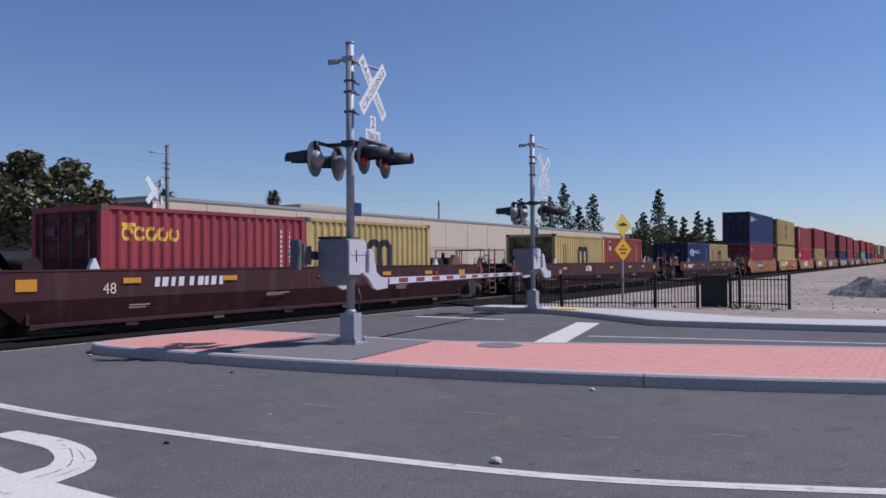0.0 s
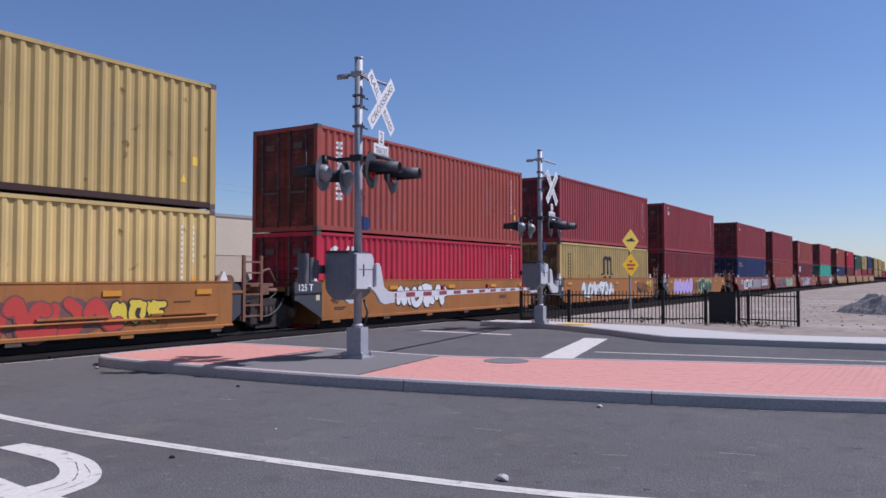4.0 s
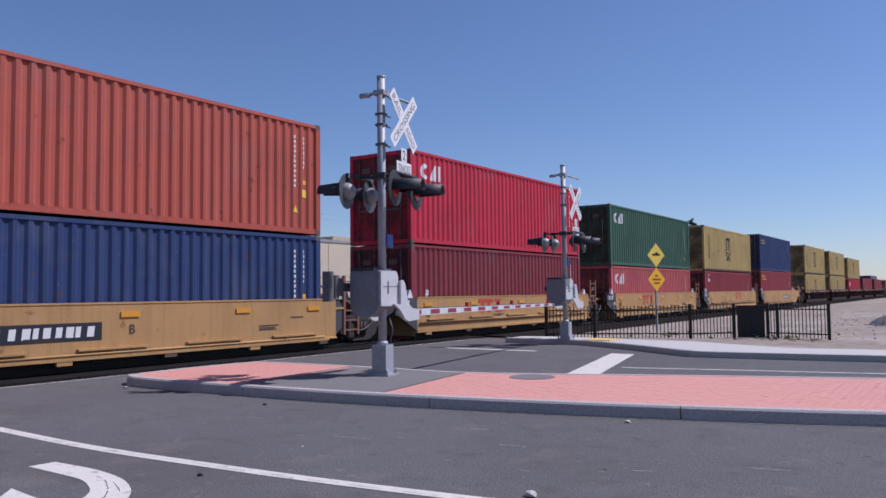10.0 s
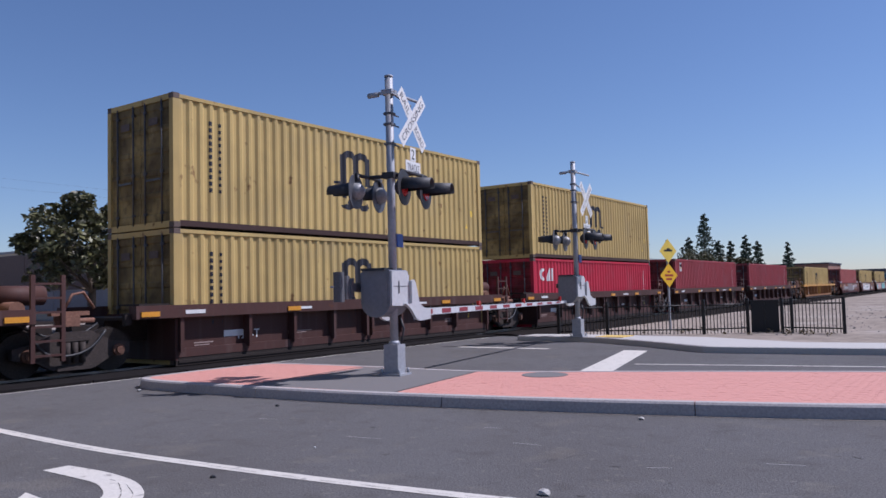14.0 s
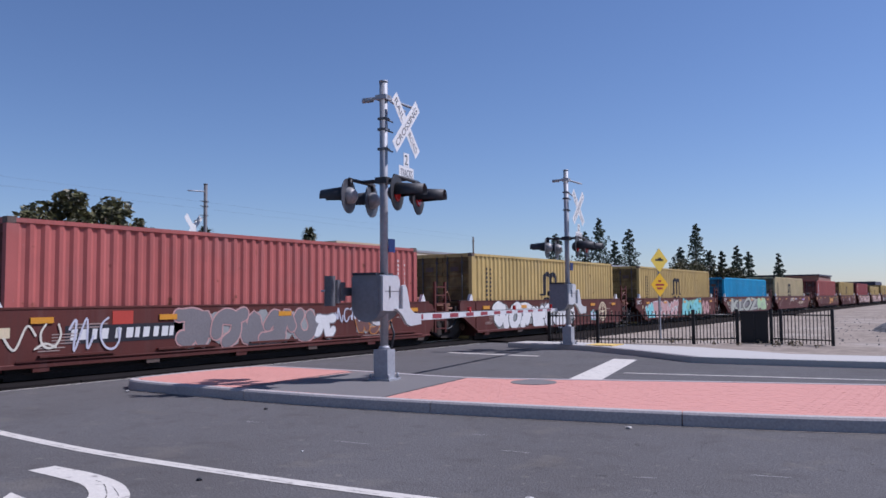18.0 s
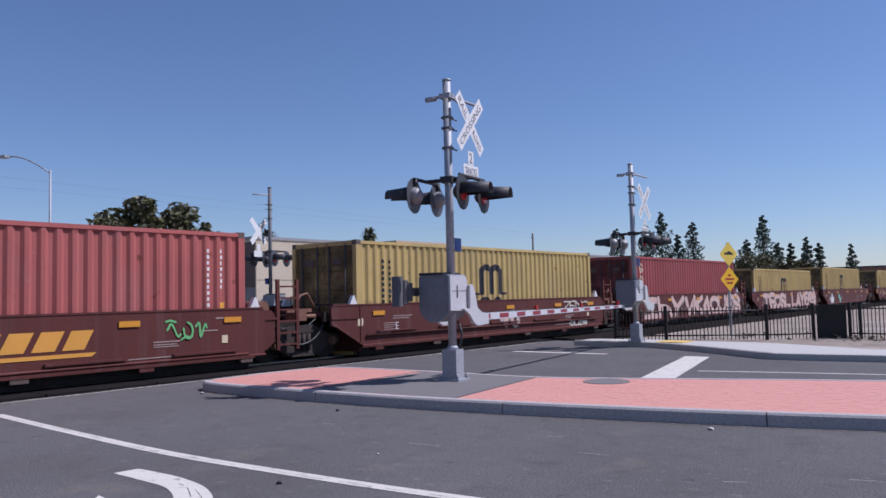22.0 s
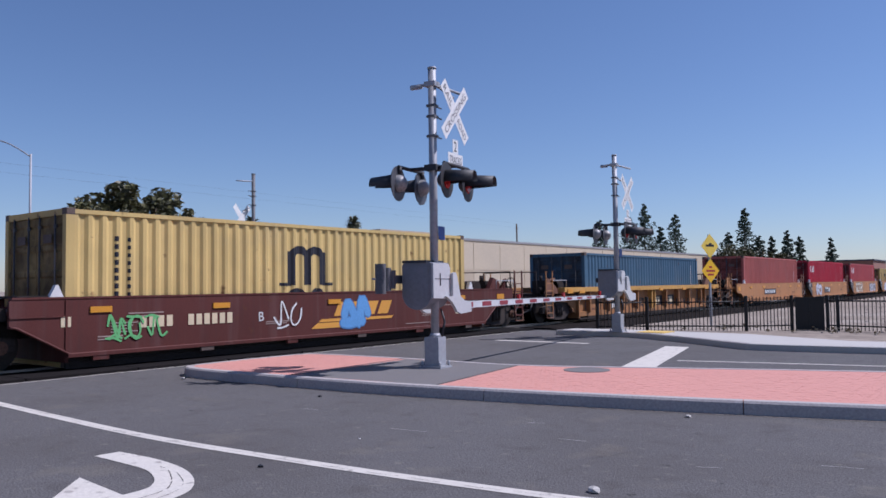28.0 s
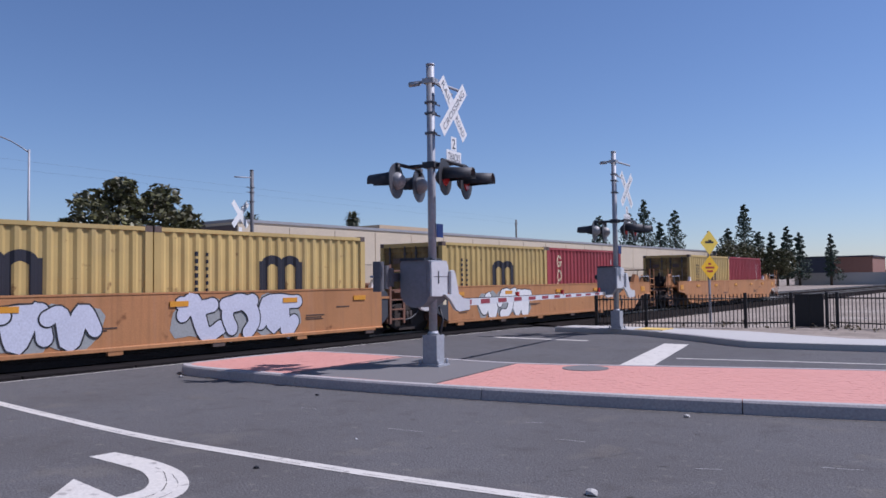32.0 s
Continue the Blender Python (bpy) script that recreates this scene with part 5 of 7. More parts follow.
def truck_parts(parent, y):
    """A two-axle truck under a car, centred at y."""
    RZ = 0.52
    t = part("truck", once("bolster", lambda: Geo().box(-1.0, 1.0, -0.18, 0.18, 0.42, 0.80).mesh("truck", M_UNDER)), None, parent, "dark two-axle truck", pose(0, y, 0))

    def frame_geo():
        g = Geo()
        g.prism([(-1.15, 0.46), (-0.75, 0.40), (-0.42, 0.22), (0.42, 0.22), (0.75, 0.40), (1.15, 0.46), (1.15, 0.66), (0.75, 0.72), (0.35, 0.92), (-0.35, 0.92), (-0.75, 0.72), (-1.15, 0.66)], "x", -0.07, 0.07)
        for k in (-0.15, 0.0, 0.15):
            g.tube((0.085, k, 0.34), (0.085, k, 0.72), 0.06, n=8)
        g.box(0.03, 0.10, -0.34, 0.34, 0.20, 0.27).box(0.03, 0.11, -0.30, 0.30, 0.74, 0.80)
        return g.mesh("side_frame", M_TRUCK)
    fm = once("side_frame", frame_geo)
    bm_ = once("bearing", lambda: Geo().tube((0, 0, 0), (0.12, 0, 0), 0.12, n=12).tube((0.12, 0, 0), (0.16, 0, 0), 0.075, n=10).mesh("bearing", M_BEARING))
    for s in (-1, 1):
        sf = part("side_frame", fm, None, t, "brown cast side frame with springs", pose(s * 1.03, 0, 0, 0, 0, 0 if s > 0 else 180))
        for k in (-0.89, 0.89):
            part("bearing", bm_, None, sf, "rusty bearing cap", pose(0.02, k, RZ))

    def wheel_geo():
        g = Geo()
        g.tube((-0.06, 0, 0), (0.06, 0, 0), 0.42, n=26)
        g.tube((-0.09, 0, 0), (-0.055, 0, 0), 0.45, n=26)
        g.tube((0.06, 0, 0), (0.10, 0, 0), 0.14, n=12)
        return g.mesh("wheel", M_WHEEL)
    wm = once("wheel", wheel_geo)
    am = once("axle", lambda: Geo().tube((-0.75, 0, 0), (0.75, 0, 0), 0.08, n=8).mesh("axle", M_UNDER))
    for dy in (-0.89, 0.89):
        part("axle", am, None, t, "", pose(0, dy, RZ))
        for s in (-1, 1):
            part("wheel", wm, None, t, "round steel wheel", pose(s * 0.80, dy, RZ, 0, 0, 0 if s > 0 else 180))
    return t


def well_car(y, kind, ribbed, ends, paintwork, note):
    """One well unit; y is the front end of its lower container. ends: how far the car reaches past the container,
    before and behind, and whether each end is coupled (True) or shares a truck (False)."""
    paint = CAR[kind]
    (ea, ca_), (eb, cb) = ends
    L = 12.19
    label = "%s well car %s" % (kind, note)
    w = thing("well_car", label, "railway car", None, "well cars of the train")
    joint_a, joint_b = not ca_, not cb
    dark_cap = kind in ("tan", "orange", "clay")
    la = (1.05 if joint_a else min(ea, 2.05) if ea < 4.5 else 2.75)
    lb = ((0.80 if ribbed else 0.36) if joint_b else min(eb, 2.4) if eb < 4.5 else 2.75)
    wide = lambda e: 0.75 if e < 4.5 else 1.6
    ia, ib = (0.06 if joint_a else wide(ea)), (0.06 if joint_b else wide(eb))
    top = 1.34
    amber = kind == "amber"
    stepped = kind == "tan" or (ca_ and kind in ("orange", "clay", "oxide")) or any(n in note for n in ("yellow and red", "light graffiti", "carrying one"))
    folded = kind == "dark oxide" or "pale lettering" in note
    ledge = 0.66 if joint_a and joint_b else 0.47

    def sides():
        out = []
        low = 0.80
        cut = 0.0 if dark_cap else la
        if joint_a and not dark_cap and not ribbed:
            head = [(-la, 0.86), (-la + 0.12, 0.84), (-0.02, 0.34)]
        elif joint_a:
            head = [(0.0, 0.34)]
        else:
            head = [(-la, low + 0.06), (-ia - 0.62, low), (-ia, 0.34)]
            cut = la
        if ribbed and joint_a:
            cut = 0.0
        tb = 0.06 if ribbed and joint_b else lb
        tail = [(L + tb, 0.34)] if joint_b else [(L + ib, 0.34), (L + ib + 0.62, low), (L + lb, low + 0.06)]
        prof = head + tail + [(L + tb, top - 0.03), (L + tb - 0.04, top), (-cut + 0.04, top), (-cut, top - 0.03)]
        for s in (1, -1):
            a, b_ = sorted((s * (WX - 0.07), s * WX))
            if ribbed:
                a2, b2 = sorted((s * (WX - 0.24), s * (WX - 0.21)))
                out.append(("side_sheet", Geo().prism(prof, "x", a2, b2).mesh("side_sheet", paint), "recessed side sheet"))
                c0, c1 = sorted((s * (WX - 0.2), s * (WX + 0.05)))
                out.append(("top_chord", Geo().box(c0, c1, -la, L + lb, top - (0.15 if amber else 0.24), top + 0.02).mesh("top_chord", CAR["saffron"] if amber else paint), "wide top chord"))
                out.append(("bottom_chord", Geo().box(a2 - 0.02, b2 + (0.10 if s > 0 else 0.05), -ia, L + ib, 0.26, 0.44).mesh("bottom_chord", paint), ""))
                for yy in ((0.06, 1.75, 3.05, 4.45, 5.94, 6.26, 7.6, 9.1, 10.5, 12.13) if amber else (0.06, 1.9, 3.3, 4.7, 5.99, 6.21, 7.5, 8.9, 10.3, 12.13)):
                    r0, r1 = sorted((s * (WX - 0.21), s * WX))
                    out.append(("side_rib", Geo().box(r0, r1, yy - 0.045, yy + 0.045, 0.38, top - (0.15 if amber else 0.24)).mesh("side_rib", CAR["saffron"] if amber and abs(yy - 6.1) < 0.5 else paint), ""))
            else:
                if folded:
                    zf = 0.80
                    out.append(("side_sheet", Geo().prism([(-la, low + 0.06), (-ia - 0.62, zf), (L + ib + 0.62, zf), (L + lb, low + 0.06), (L + lb, top), (-la, top)], "x", a, b_).mesh("side_sheet", paint), "upper side sheet"))
                    low_ = [(-ia - 0.62, zf), (L + ib + 0.62, zf), (L + ib, 0.34), (-ia, 0.34)]
                    n4 = [(s * (WX - (0.002 if z > 0.5 else 0.16)), y_, z) for y_, z in low_]
                    inner = [(x_ - s * 0.05, y_, z) for x_, y_, z in n4]
                    quad = [(3, 2, 1, 0), (4, 5, 6, 7), (0, 1, 5, 4), (1, 2, 6, 5), (2, 3, 7, 6), (3, 0, 4, 7)]
                    out.append(("lower_sheet", Geo().add(n4 + inner, quad if s < 0 else [tuple(reversed(q_)) for q_ in quad]).mesh("lower_sheet", paint), "lower side sheet folded inwards"))
                else:
                    out.append(("side_sheet", Geo().prism(prof, "x", a, b_).mesh("side_sheet", paint), "smooth painted side sheet"))
                c0, c1 = sorted((s * (WX - 0.14), s * (WX + 0.012)))
                out.append(("top_chord", Geo().box(c0, c1, -cut + 0.04, L + lb - 0.04, top, top + 0.035).mesh("top_chord", paint), ""))
                c0, c1 = sorted((s * (WX - 0.10), s * (WX + 0.05)))
                out.append(("bottom_sill", Geo().box(c0, c1, -ia, L + ib, 0.30, 0.36).mesh("bottom_sill", paint), ""))
                if not folded:
                    low_edge = [(s * (WX + 0.02), y_, z_ + 0.012) for y_, z_ in head + tail]
                    out.append(("edge_flange", Geo().path(low_edge, 0.026, 6).mesh("edge_flange", paint), "rolled lower edge"))
                if stepped and s > 0:
                    for k in range(5):
                        c0, c1 = sorted((s * WX, s * (WX + 0.08)))
                        y0 = 0.5 + 2.45 * k
                        out.append(("step_ledge", Geo().box(c0, c1, y0, y0 + 1.5, ledge, ledge + 0.04).mesh("step_ledge", paint), ""))
                    g = Geo().tube((s * (WX + 0.035), 0.1, ledge - 0.07), (s * (WX + 0.035), L - 0.1, ledge - 0.07), 0.028, n=6)
                    out.append(("side_pipe", g.mesh("side_pipe", paint), ""))
                for k in range(6 if s > 0 else 0):
                    out.append(("sill_bracket", Geo().box(*sorted((s * (WX - 0.03), s * (WX + 0.04))), 0.4 + 2.3 * k, 0.7 + 2.3 * k, 0.22, 0.31).mesh("sill_bracket", M_CAST if k % 2 else paint), ""))
                if joint_a and dark_cap:
                    cap = [(-0.004, 0.35), (-0.004, top - 0.02), (-la, top - 0.02), (-la, 0.86), (-la + 0.12, 0.84)]
                    out.append(("end_cap", Geo().prism(cap, "x", a, b_).mesh("end_cap", M_CAPGREY), "dark grey end panel"))
                    out.append(("cap_ridge", Geo().box(*sorted((s * WX, s * (WX + 0.02))), -la + 0.01, -0.02, 1.02, 1.045).mesh("cap_ridge", M_UNDER), ""))
                    out.append(("cap_notice", Geo().box(*sorted((s * (WX + 0.001), s * (WX + 0.004))), -0.24, -0.10, 0.84, 0.98).mesh("cap_notice", M_LOGO["cream"]), ""))
                if joint_a and not dark_cap:
                    out.append(("cap_ridge", Geo().box(*sorted((s * WX, s * (WX + 0.02))), -la + 0.01, -0.06, 1.02, 1.045).mesh("cap_ridge", paint), ""))
                    out.append(("cap_bead", Geo().box(*sorted((s * WX, s * (WX + 0.018))), -0.10, -0.06, 0.42, top - 0.02).mesh("cap_bead", paint), ""))
                if joint_b:
                    cap = [(L + lb + 0.004, 0.50), (L + lb + 0.12, 0.42), (L + lb + 0.36, 0.60), (L + lb + 0.36, 1.20), (L + lb + 0.26, 1.30), (L + lb + 0.004, 1.30)]
                    a3, b3 = sorted((s * (WX - 0.20), s * (WX - 0.10)))
                    out.append(("end_guard", Geo().prism(cap, "x", a3, b3).mesh("end_guard", M_CAPGREY if dark_cap else paint), "rounded end guard"))
        for s in (1, -1):
            out.append(("well_sill", Geo().box(*sorted((s * (WX - 0.19), s * (WX - 0.12))), -0.02, L + 0.02, 0.08, 0.36).mesh("well_sill", M_UNDER), "dark lower sill of the well"))
        out.append(("well_floor", Geo().box(-WX + 0.1, WX - 0.1, -ia + 0.1, L + ib - 0.1, 0.14, 0.20).mesh("well_floor", M_UNDER), ""))
        for y0 in (-ia, L + ib - 0.06):
            out.append(("bulkhead", Geo().box(-WX + 0.08, WX - 0.08, y0, y0 + 0.06, 0.2, 1.18).mesh("bulkhead", paint), ""))
        for a0, a1 in ((-la, -ia), (L + ib, L + lb + (0.4 if joint_b else 0.0))):
            g = Geo().box(-WX + 0.08, WX - 0.08, a0, a1, 1.08, 1.14)
            out.append(("end_deck", g.mesh("end_deck", paint if not ribbed else M_UNDER), "end deck over the truck"))
            out.append(("deck_beam", Geo().box(-0.35, 0.35, a0, a1, 0.62, 1.08).mesh("deck_beam", M_UNDER), ""))
        return out
    for n, m, lab in once(("sides", kind, ribbed, ea, eb, stepped, folded), sides):
        part(n, m, None, w, lab)

    # ends
    for s, e, coupled in ((-1, ea, ca_), (1, eb, cb)):
        yo = 0.0 if s < 0 else L
        q = lambda d: yo + s * d
        if coupled:
            tc = min(e, 3.9) - 2.05 if e < 4.5 else e - 2.6
            truck_parts(w, q(tc))
            g = Geo().box(-0.22, 0.22, min(q(tc), q(e - 0.45)), max(q(tc), q(e - 0.45)), 0.70, 0.95)
            part("draft_sill", g, M_UNDER, w)
            g = Geo().box(-0.10, 0.10, min(q(e - 0.5), q(e)), max(q(e - 0.5), q(e)), 0.74, 0.92)
            g.cbox(-0.17, 0.17, min(q(e - 0.22), q(e + 0.06)), max(q(e - 0.22), q(e + 0.06)), 0.68, 0.98, 0.04)
            part("coupler", g, M_UNDER, w, "rusty knuckle coupler")
            g = Geo().box(-1.35, 1.35, min(q(e - 1.05), q(e - 0.80)), max(q(e - 1.05), q(e - 0.80)), 1.0, 1.06)
            part("crossover_platform", g, M_UNDER, w)
            for sx in (-1.32, 1.32):
                rungs = [0.46 + 0.26 * k for k in range(5)]
                zs = [0.42] + [z + d for z in rungs for d in (0.0, 0.035)] + [1.95]
                ys = sorted(q(e - d) for d in (0.78, 0.82, 1.23, 1.27))
                g = Geo().lattice(sx - 0.018, sx + 0.018, ys, zs, lambda i, j: i != 1 or j % 2 == 1)
                part("ladder", g, paint if kind in ("tan", "clay", "amber", "oxide", "rust red") else M_LADDER, w, "steel side ladder")
            g = Geo().path([(-1.3, q(e - 0.85), 1.06), (-1.3, q(e - 0.85), 1.92), (0.9, q(e - 0.85), 1.92), (0.9, q(e - 0.85), 1.06)], 0.018, 6)
            g.tube((-0.2, q(e - 0.85), 1.06), (-0.2, q(e - 0.85), 1.92), 0.018, n=6)
            part("handrail", g, M_UNDER, w)
            part("air_hose", Geo().path([(0.35, q(e - 0.5), 0.78), (0.38, q(e - 0.25), 0.52), (0.36, q(e - 0.02), 0.46)], 0.025, 6), M_BLACK, w)
            g = Geo().tube((-0.25, q(1.2), 1.42), (0.85, q(1.2), 1.42), 0.20, n=14).box(-0.1, 0.7, min(q(1.0), q(1.4)), max(q(1.0), q(1.4)), 1.14, 1.30)
            part("air_reservoir", g, M_UNDER, w, "dark brown air reservoir")
            part("brake_bracket", Geo().prism([(min(q(1.5), q(2.5)), 1.14), (max(q(1.5), q(2.5)), 1.14), (q(2.2), 1.62), (q(1.9), 1.72)], "x", 0.85, 1.0), paint if kind in ("tan", "clay", "oxide") else M_LADDER, w)
            part("valve_stand", Geo().box(0.2, 0.75, min(q(1.8), q(2.2)), max(q(1.8), q(2.2)), 1.14, 1.62).tube((0.45, q(2.0), 1.6), (0.45, q(2.0), 1.8), 0.06), M_UNDER, w)
            face_ = WX + 0.004 if not ribbed else WX + 0.06
            part("end_reflector", Geo().box(face_, face_ + 0.012, min(q(1.45), q(1.85)), max(q(1.45), q(1.85)), 0.98 if not ribbed else 1.14, 1.20 if not ribbed else 1.30), M_REFLECT, w, "large yellow reflector")
            part("grab_rail", Geo().path([(1.30, q(e - 1.30), 1.40), (1.30, q(e - 1.30), 1.62), (1.30, q(e - 2.3), 1.62), (1.30, q(e - 2.3), 1.38)], 0.016, 6), M_GALV, w, "pale grab rail")
            part("brake_cylinder", Geo().tube((0.55, q(e - 1.5), 1.26), (0.55, q(e - 2.2), 1.26), 0.13, n=12), M_UNDER, w)
            part("brake_lever", Geo().prism([(min(q(e - 1.2), q(e - 1.9)), 1.10), (max(q(e - 1.2), q(e - 1.9)), 1.10), (q(e - 1.5), 1.66), (q(e - 1.35), 1.70)], "x", 1.02, 1.06), paint if kind in ("tan", "oxide", "clay") else M_LADDER, w, "rusty brake lever plate")
            part("hose", Geo().path([(0.8, q(e - 0.8), 1.0), (0.85, q(e - 0.5), 0.6), (0.6, q(e - 0.15), 0.42), (0.3, q(e + 0.02), 0.5)], 0.024, 6), M_BLACK, w)
            part("uncoupling_lever", Geo().path([(1.35, q(e - 0.55), 0.72), (1.32, q(e - 0.5), 0.95), (0.3, q(e - 0.42), 0.98), (0.15, q(e - 0.2), 0.98)], 0.016, 6), M_LADDER, w)
            part("corner_step", Geo().path([(1.34, q(e - 0.80), 0.62), (1.34, q(e - 0.80), 0.30), (1.34, q(e - 1.25), 0.30), (1.34, q(e - 1.25), 0.62)], 0.02, 6), M_LADDER, w)
            if s > 0:
                g = Geo()
                R_, cx, cyy, cz = 0.30, 1.30, q(e - 1.45), 1.42
                for k in range(16):
                    a, b_ = k * math.pi / 8, (k + 1) * math.pi / 8
                    g.tube((cx, cyy + R_ * math.cos(a), cz + R_ * math.sin(a)), (cx, cyy + R_ * math.cos(b_), cz + R_ * math.sin(b_)), 0.018, n=5)
                for k in range(4):
                    a = k * math.pi / 4
                    g.tube((cx, cyy - R_ * math.cos(a), cz - R_ * math.sin(a)), (cx, cyy + R_ * math.cos(a), cz + R_ * math.sin(a)), 0.012, n=5)
                g.tube((cx - 0.15, cyy, cz), (cx, cyy, cz), 0.03, n=6)
                part("brake_wheel", g, M_UNDER, w, "round hand brake wheel")
        else:
            if s > 0:
                truck_parts(w, q(e))
            part("articulated_joint", once(("joint", s), lambda: Geo().box(-0.30, 0.30, min(q(0.2), q(e)), max(q(0.2), q(e)), 0.62, 1.0).mesh("articulated_joint", M_UNDER)), None, w)
            rail_paint = M_LADDER if dark_cap else paint
            if s > 0:
                def ladder():
                    zs = [0.40] + [0.50 + 0.26 * k + d for k in range(6) for d in (0.0, 0.04)] + [1.98]
                    g = Geo().lattice(-0.03, 0.03, [L + 0.78, L + 0.86, L + 1.34, L + 1.42], zs, lambda i, j: i != 1 or j % 2 == 1)
                    return g.mesh("ladder", rail_paint)
                for sx in (-1.30, 1.30):
                    part("ladder", once(("ladder", kind), ladder), None, w, "brown steel end ladder", pose(sx, 0, 0))

                def clutter():
                    g = Geo()
                    g.box(0.75, 1.15, L + 1.5, L + 1.8, 1.02, 1.22).box(0.9, 1.05, L + 1.3, L + 2.05, 1.22, 1.30)
                    g.tube((1.10, L + 1.45, 1.12), (1.10, L + 2.1, 1.12), 0.05, n=8)
                    g.tube((0.2, L + 0.75, 1.36), (0.9, L + 0.75, 1.36), 0.15, n=12)
                    g.path([(1.0, L + 1.55, 1.3), (1.05, L + 1.70, 1.62), (1.0, L + 1.95, 1.66), (0.95, L + 2.2, 1.35)], 0.03, 6)
                    return g.mesh("brake_gear", M_LADDER)
                part("brake_gear", once("brake gear", clutter), None, w, "rusty brake levers and pipes")

                for k, run in enumerate(([(1.18, L + 0.8, 0.95), (1.22, L + 1.1, 0.55), (1.22, L + 1.6, 0.48), (1.22, L + 2.0, 0.62), (1.18, L + 2.3, 0.92)],
                                         [(0.9, L + 0.7, 1.1), (0.98, L + 1.2, 0.86), (0.98, L + 1.8, 0.82), (0.9, L + 2.3, 1.05)])):
                    part("air_hose", once(("joint hose", k), lambda: Geo().path(smooth_line3(run), 0.028 - 0.006 * k, 6).mesh("air_hose", M_BLACK)), None, w)
                if ribbed:
                    part("tank", once("brown tank", lambda: Geo().tube((0.35, L + 0.5, 1.62), (0.35, L + 1.5, 1.62), 0.19, n=14).mesh("tank", CAR["brown"])), None, w, "brown air tank")
            else:
                def stand():
                    g = Geo().box(0.55, 1.25, -0.85, -0.12, 1.36, 1.40)
                    for yy in (-0.8, -0.5, -0.2):
                        g.box(1.20, 1.25, yy - 0.03, yy + 0.03, 1.14, 1.36)
                    g.box(1.22, 1.32, -1.20, -1.06, 0.98, 1.20)
                    return g.mesh("walkway_grating", M_UNDER)
                part("walkway_grating", once("grating", stand), None, w)
    # container guides at the well ends
    for sx in (() if ribbed else (-1, 1)):
        for yy in (-0.34, L + 0.06):
            g = once(("guide", sx), lambda: Geo().prism([(0.0, top), (0.28, top), (0.165, top + 0.25), (0.125, top + 0.25)], "x", sx * 1.26 - 0.05, sx * 1.26 + 0.05).mesh("container_guide", M_WHITE))
            part("container_guide", g, None, w, "white tapered container guide", pose(0, yy, 0))
    # reflectors, plates and stencils
    face = WX + 0.003 if not ribbed else WX + 0.053
    zr = 1.08 if not ribbed else top - 0.20
    for yy in ((0.35, 3.0, 6.3, 9.2, 11.5) if not ribbed else (-0.95, 3.0, 6.6, 9.4, L + 0.25)):
        part("reflector", once(("reflector", face, zr), lambda: Geo().box(face, face + 0.022, 0, 0.42, zr, zr + (0.11 if not ribbed else 0.10)).mesh("reflector", M_REFLECT)), None, w, "yellow reflector", pose(0, yy, 0))
    for yy, zz, ww, hh, mt, *slant in paintwork[0]:
        if slant:
            k = slant[0] * hh
            part("stencil", Geo().prism([(yy, zz), (yy + ww, zz), (yy + ww + k, zz + hh), (yy + k, zz + hh)], "x", face - (0.263 if ribbed else 0), face + (0.002 if mt == "black" else 0.005) - (0.261 if ribbed and mt == "black" else 0.257 if ribbed else 0)), M_LOGO[mt], w)
            continue
        part("stencil", Geo().box(face - (0.263 if ribbed else 0) * (zz < top - 0.25), face + (0.002 if mt == "black" else 0.006) - (0.261 if ribbed else 0) * (zz < top - 0.25), yy, yy + ww, zz, zz + hh), M_LOGO[mt], w)
    for text, yy, zz, hh, mt, bold in paintwork[1]:
        xx = face - (0.263 if ribbed else 0) + 0.008
        part("lettering", lettering(text, hh, M_LOGO[mt], bold), None, w, "", pose(xx, yy, zz))
    if "round emblem" in note:
        ey = 10.49
        g, c2 = Geo(), Geo()
        for k in range(24):
            a0, a1 = k * math.pi / 12, (k + 1) * math.pi / 12
            g.add([(face + 0.003, ey + r_ * math.cos(t_), 0.82 + r_ * math.sin(t_)) for r_, t_ in ((0.36, a0), (0.42, a0), (0.42, a1), (0.36, a1))], [(0, 1, 2, 3)])
            g.add([(face + 0.003, ey + r_ * math.cos(t_), 0.82 + r_ * math.sin(t_)) for r_, t_ in ((0.26, a0), (0.32, a0), (0.32, a1), (0.26, a1))], [(0, 1, 2, 3)])
        c2.box(face + 0.002, face + 0.005, ey - 0.04, ey + 0.04, 0.60, 1.04).box(face + 0.0025, face + 0.0055, ey - 0.22, ey + 0.22, 0.78, 0.86)
        part("emblem", g, M_LOGO["cream"], w, "round cream emblem")
        part("emblem_cross", c2, M_LOGO["cream"], w)
    if "pale lettering" in note:
        for yy, mt in ((3.0, paint), (5.45, M_WHITE), (8.15, M_WOODPOLE)):
            part("top_flap", Geo().prism([(yy, top + 0.035), (yy + 1.65, top + 0.035), (yy + 1.62, top + 0.12), (yy + 0.03, top + 0.12)], "x", WX - 0.02, WX + 0.06), mt, w, "hinged flap on the top chord")
    for k, tag in enumerate(paintwork[2]):
        spray(w, face + 0.006, *tag, 100 + len(MOVING) * 7 + k)
    MOVING.append((w, TRAIN_X, y, 0.0))
    return w


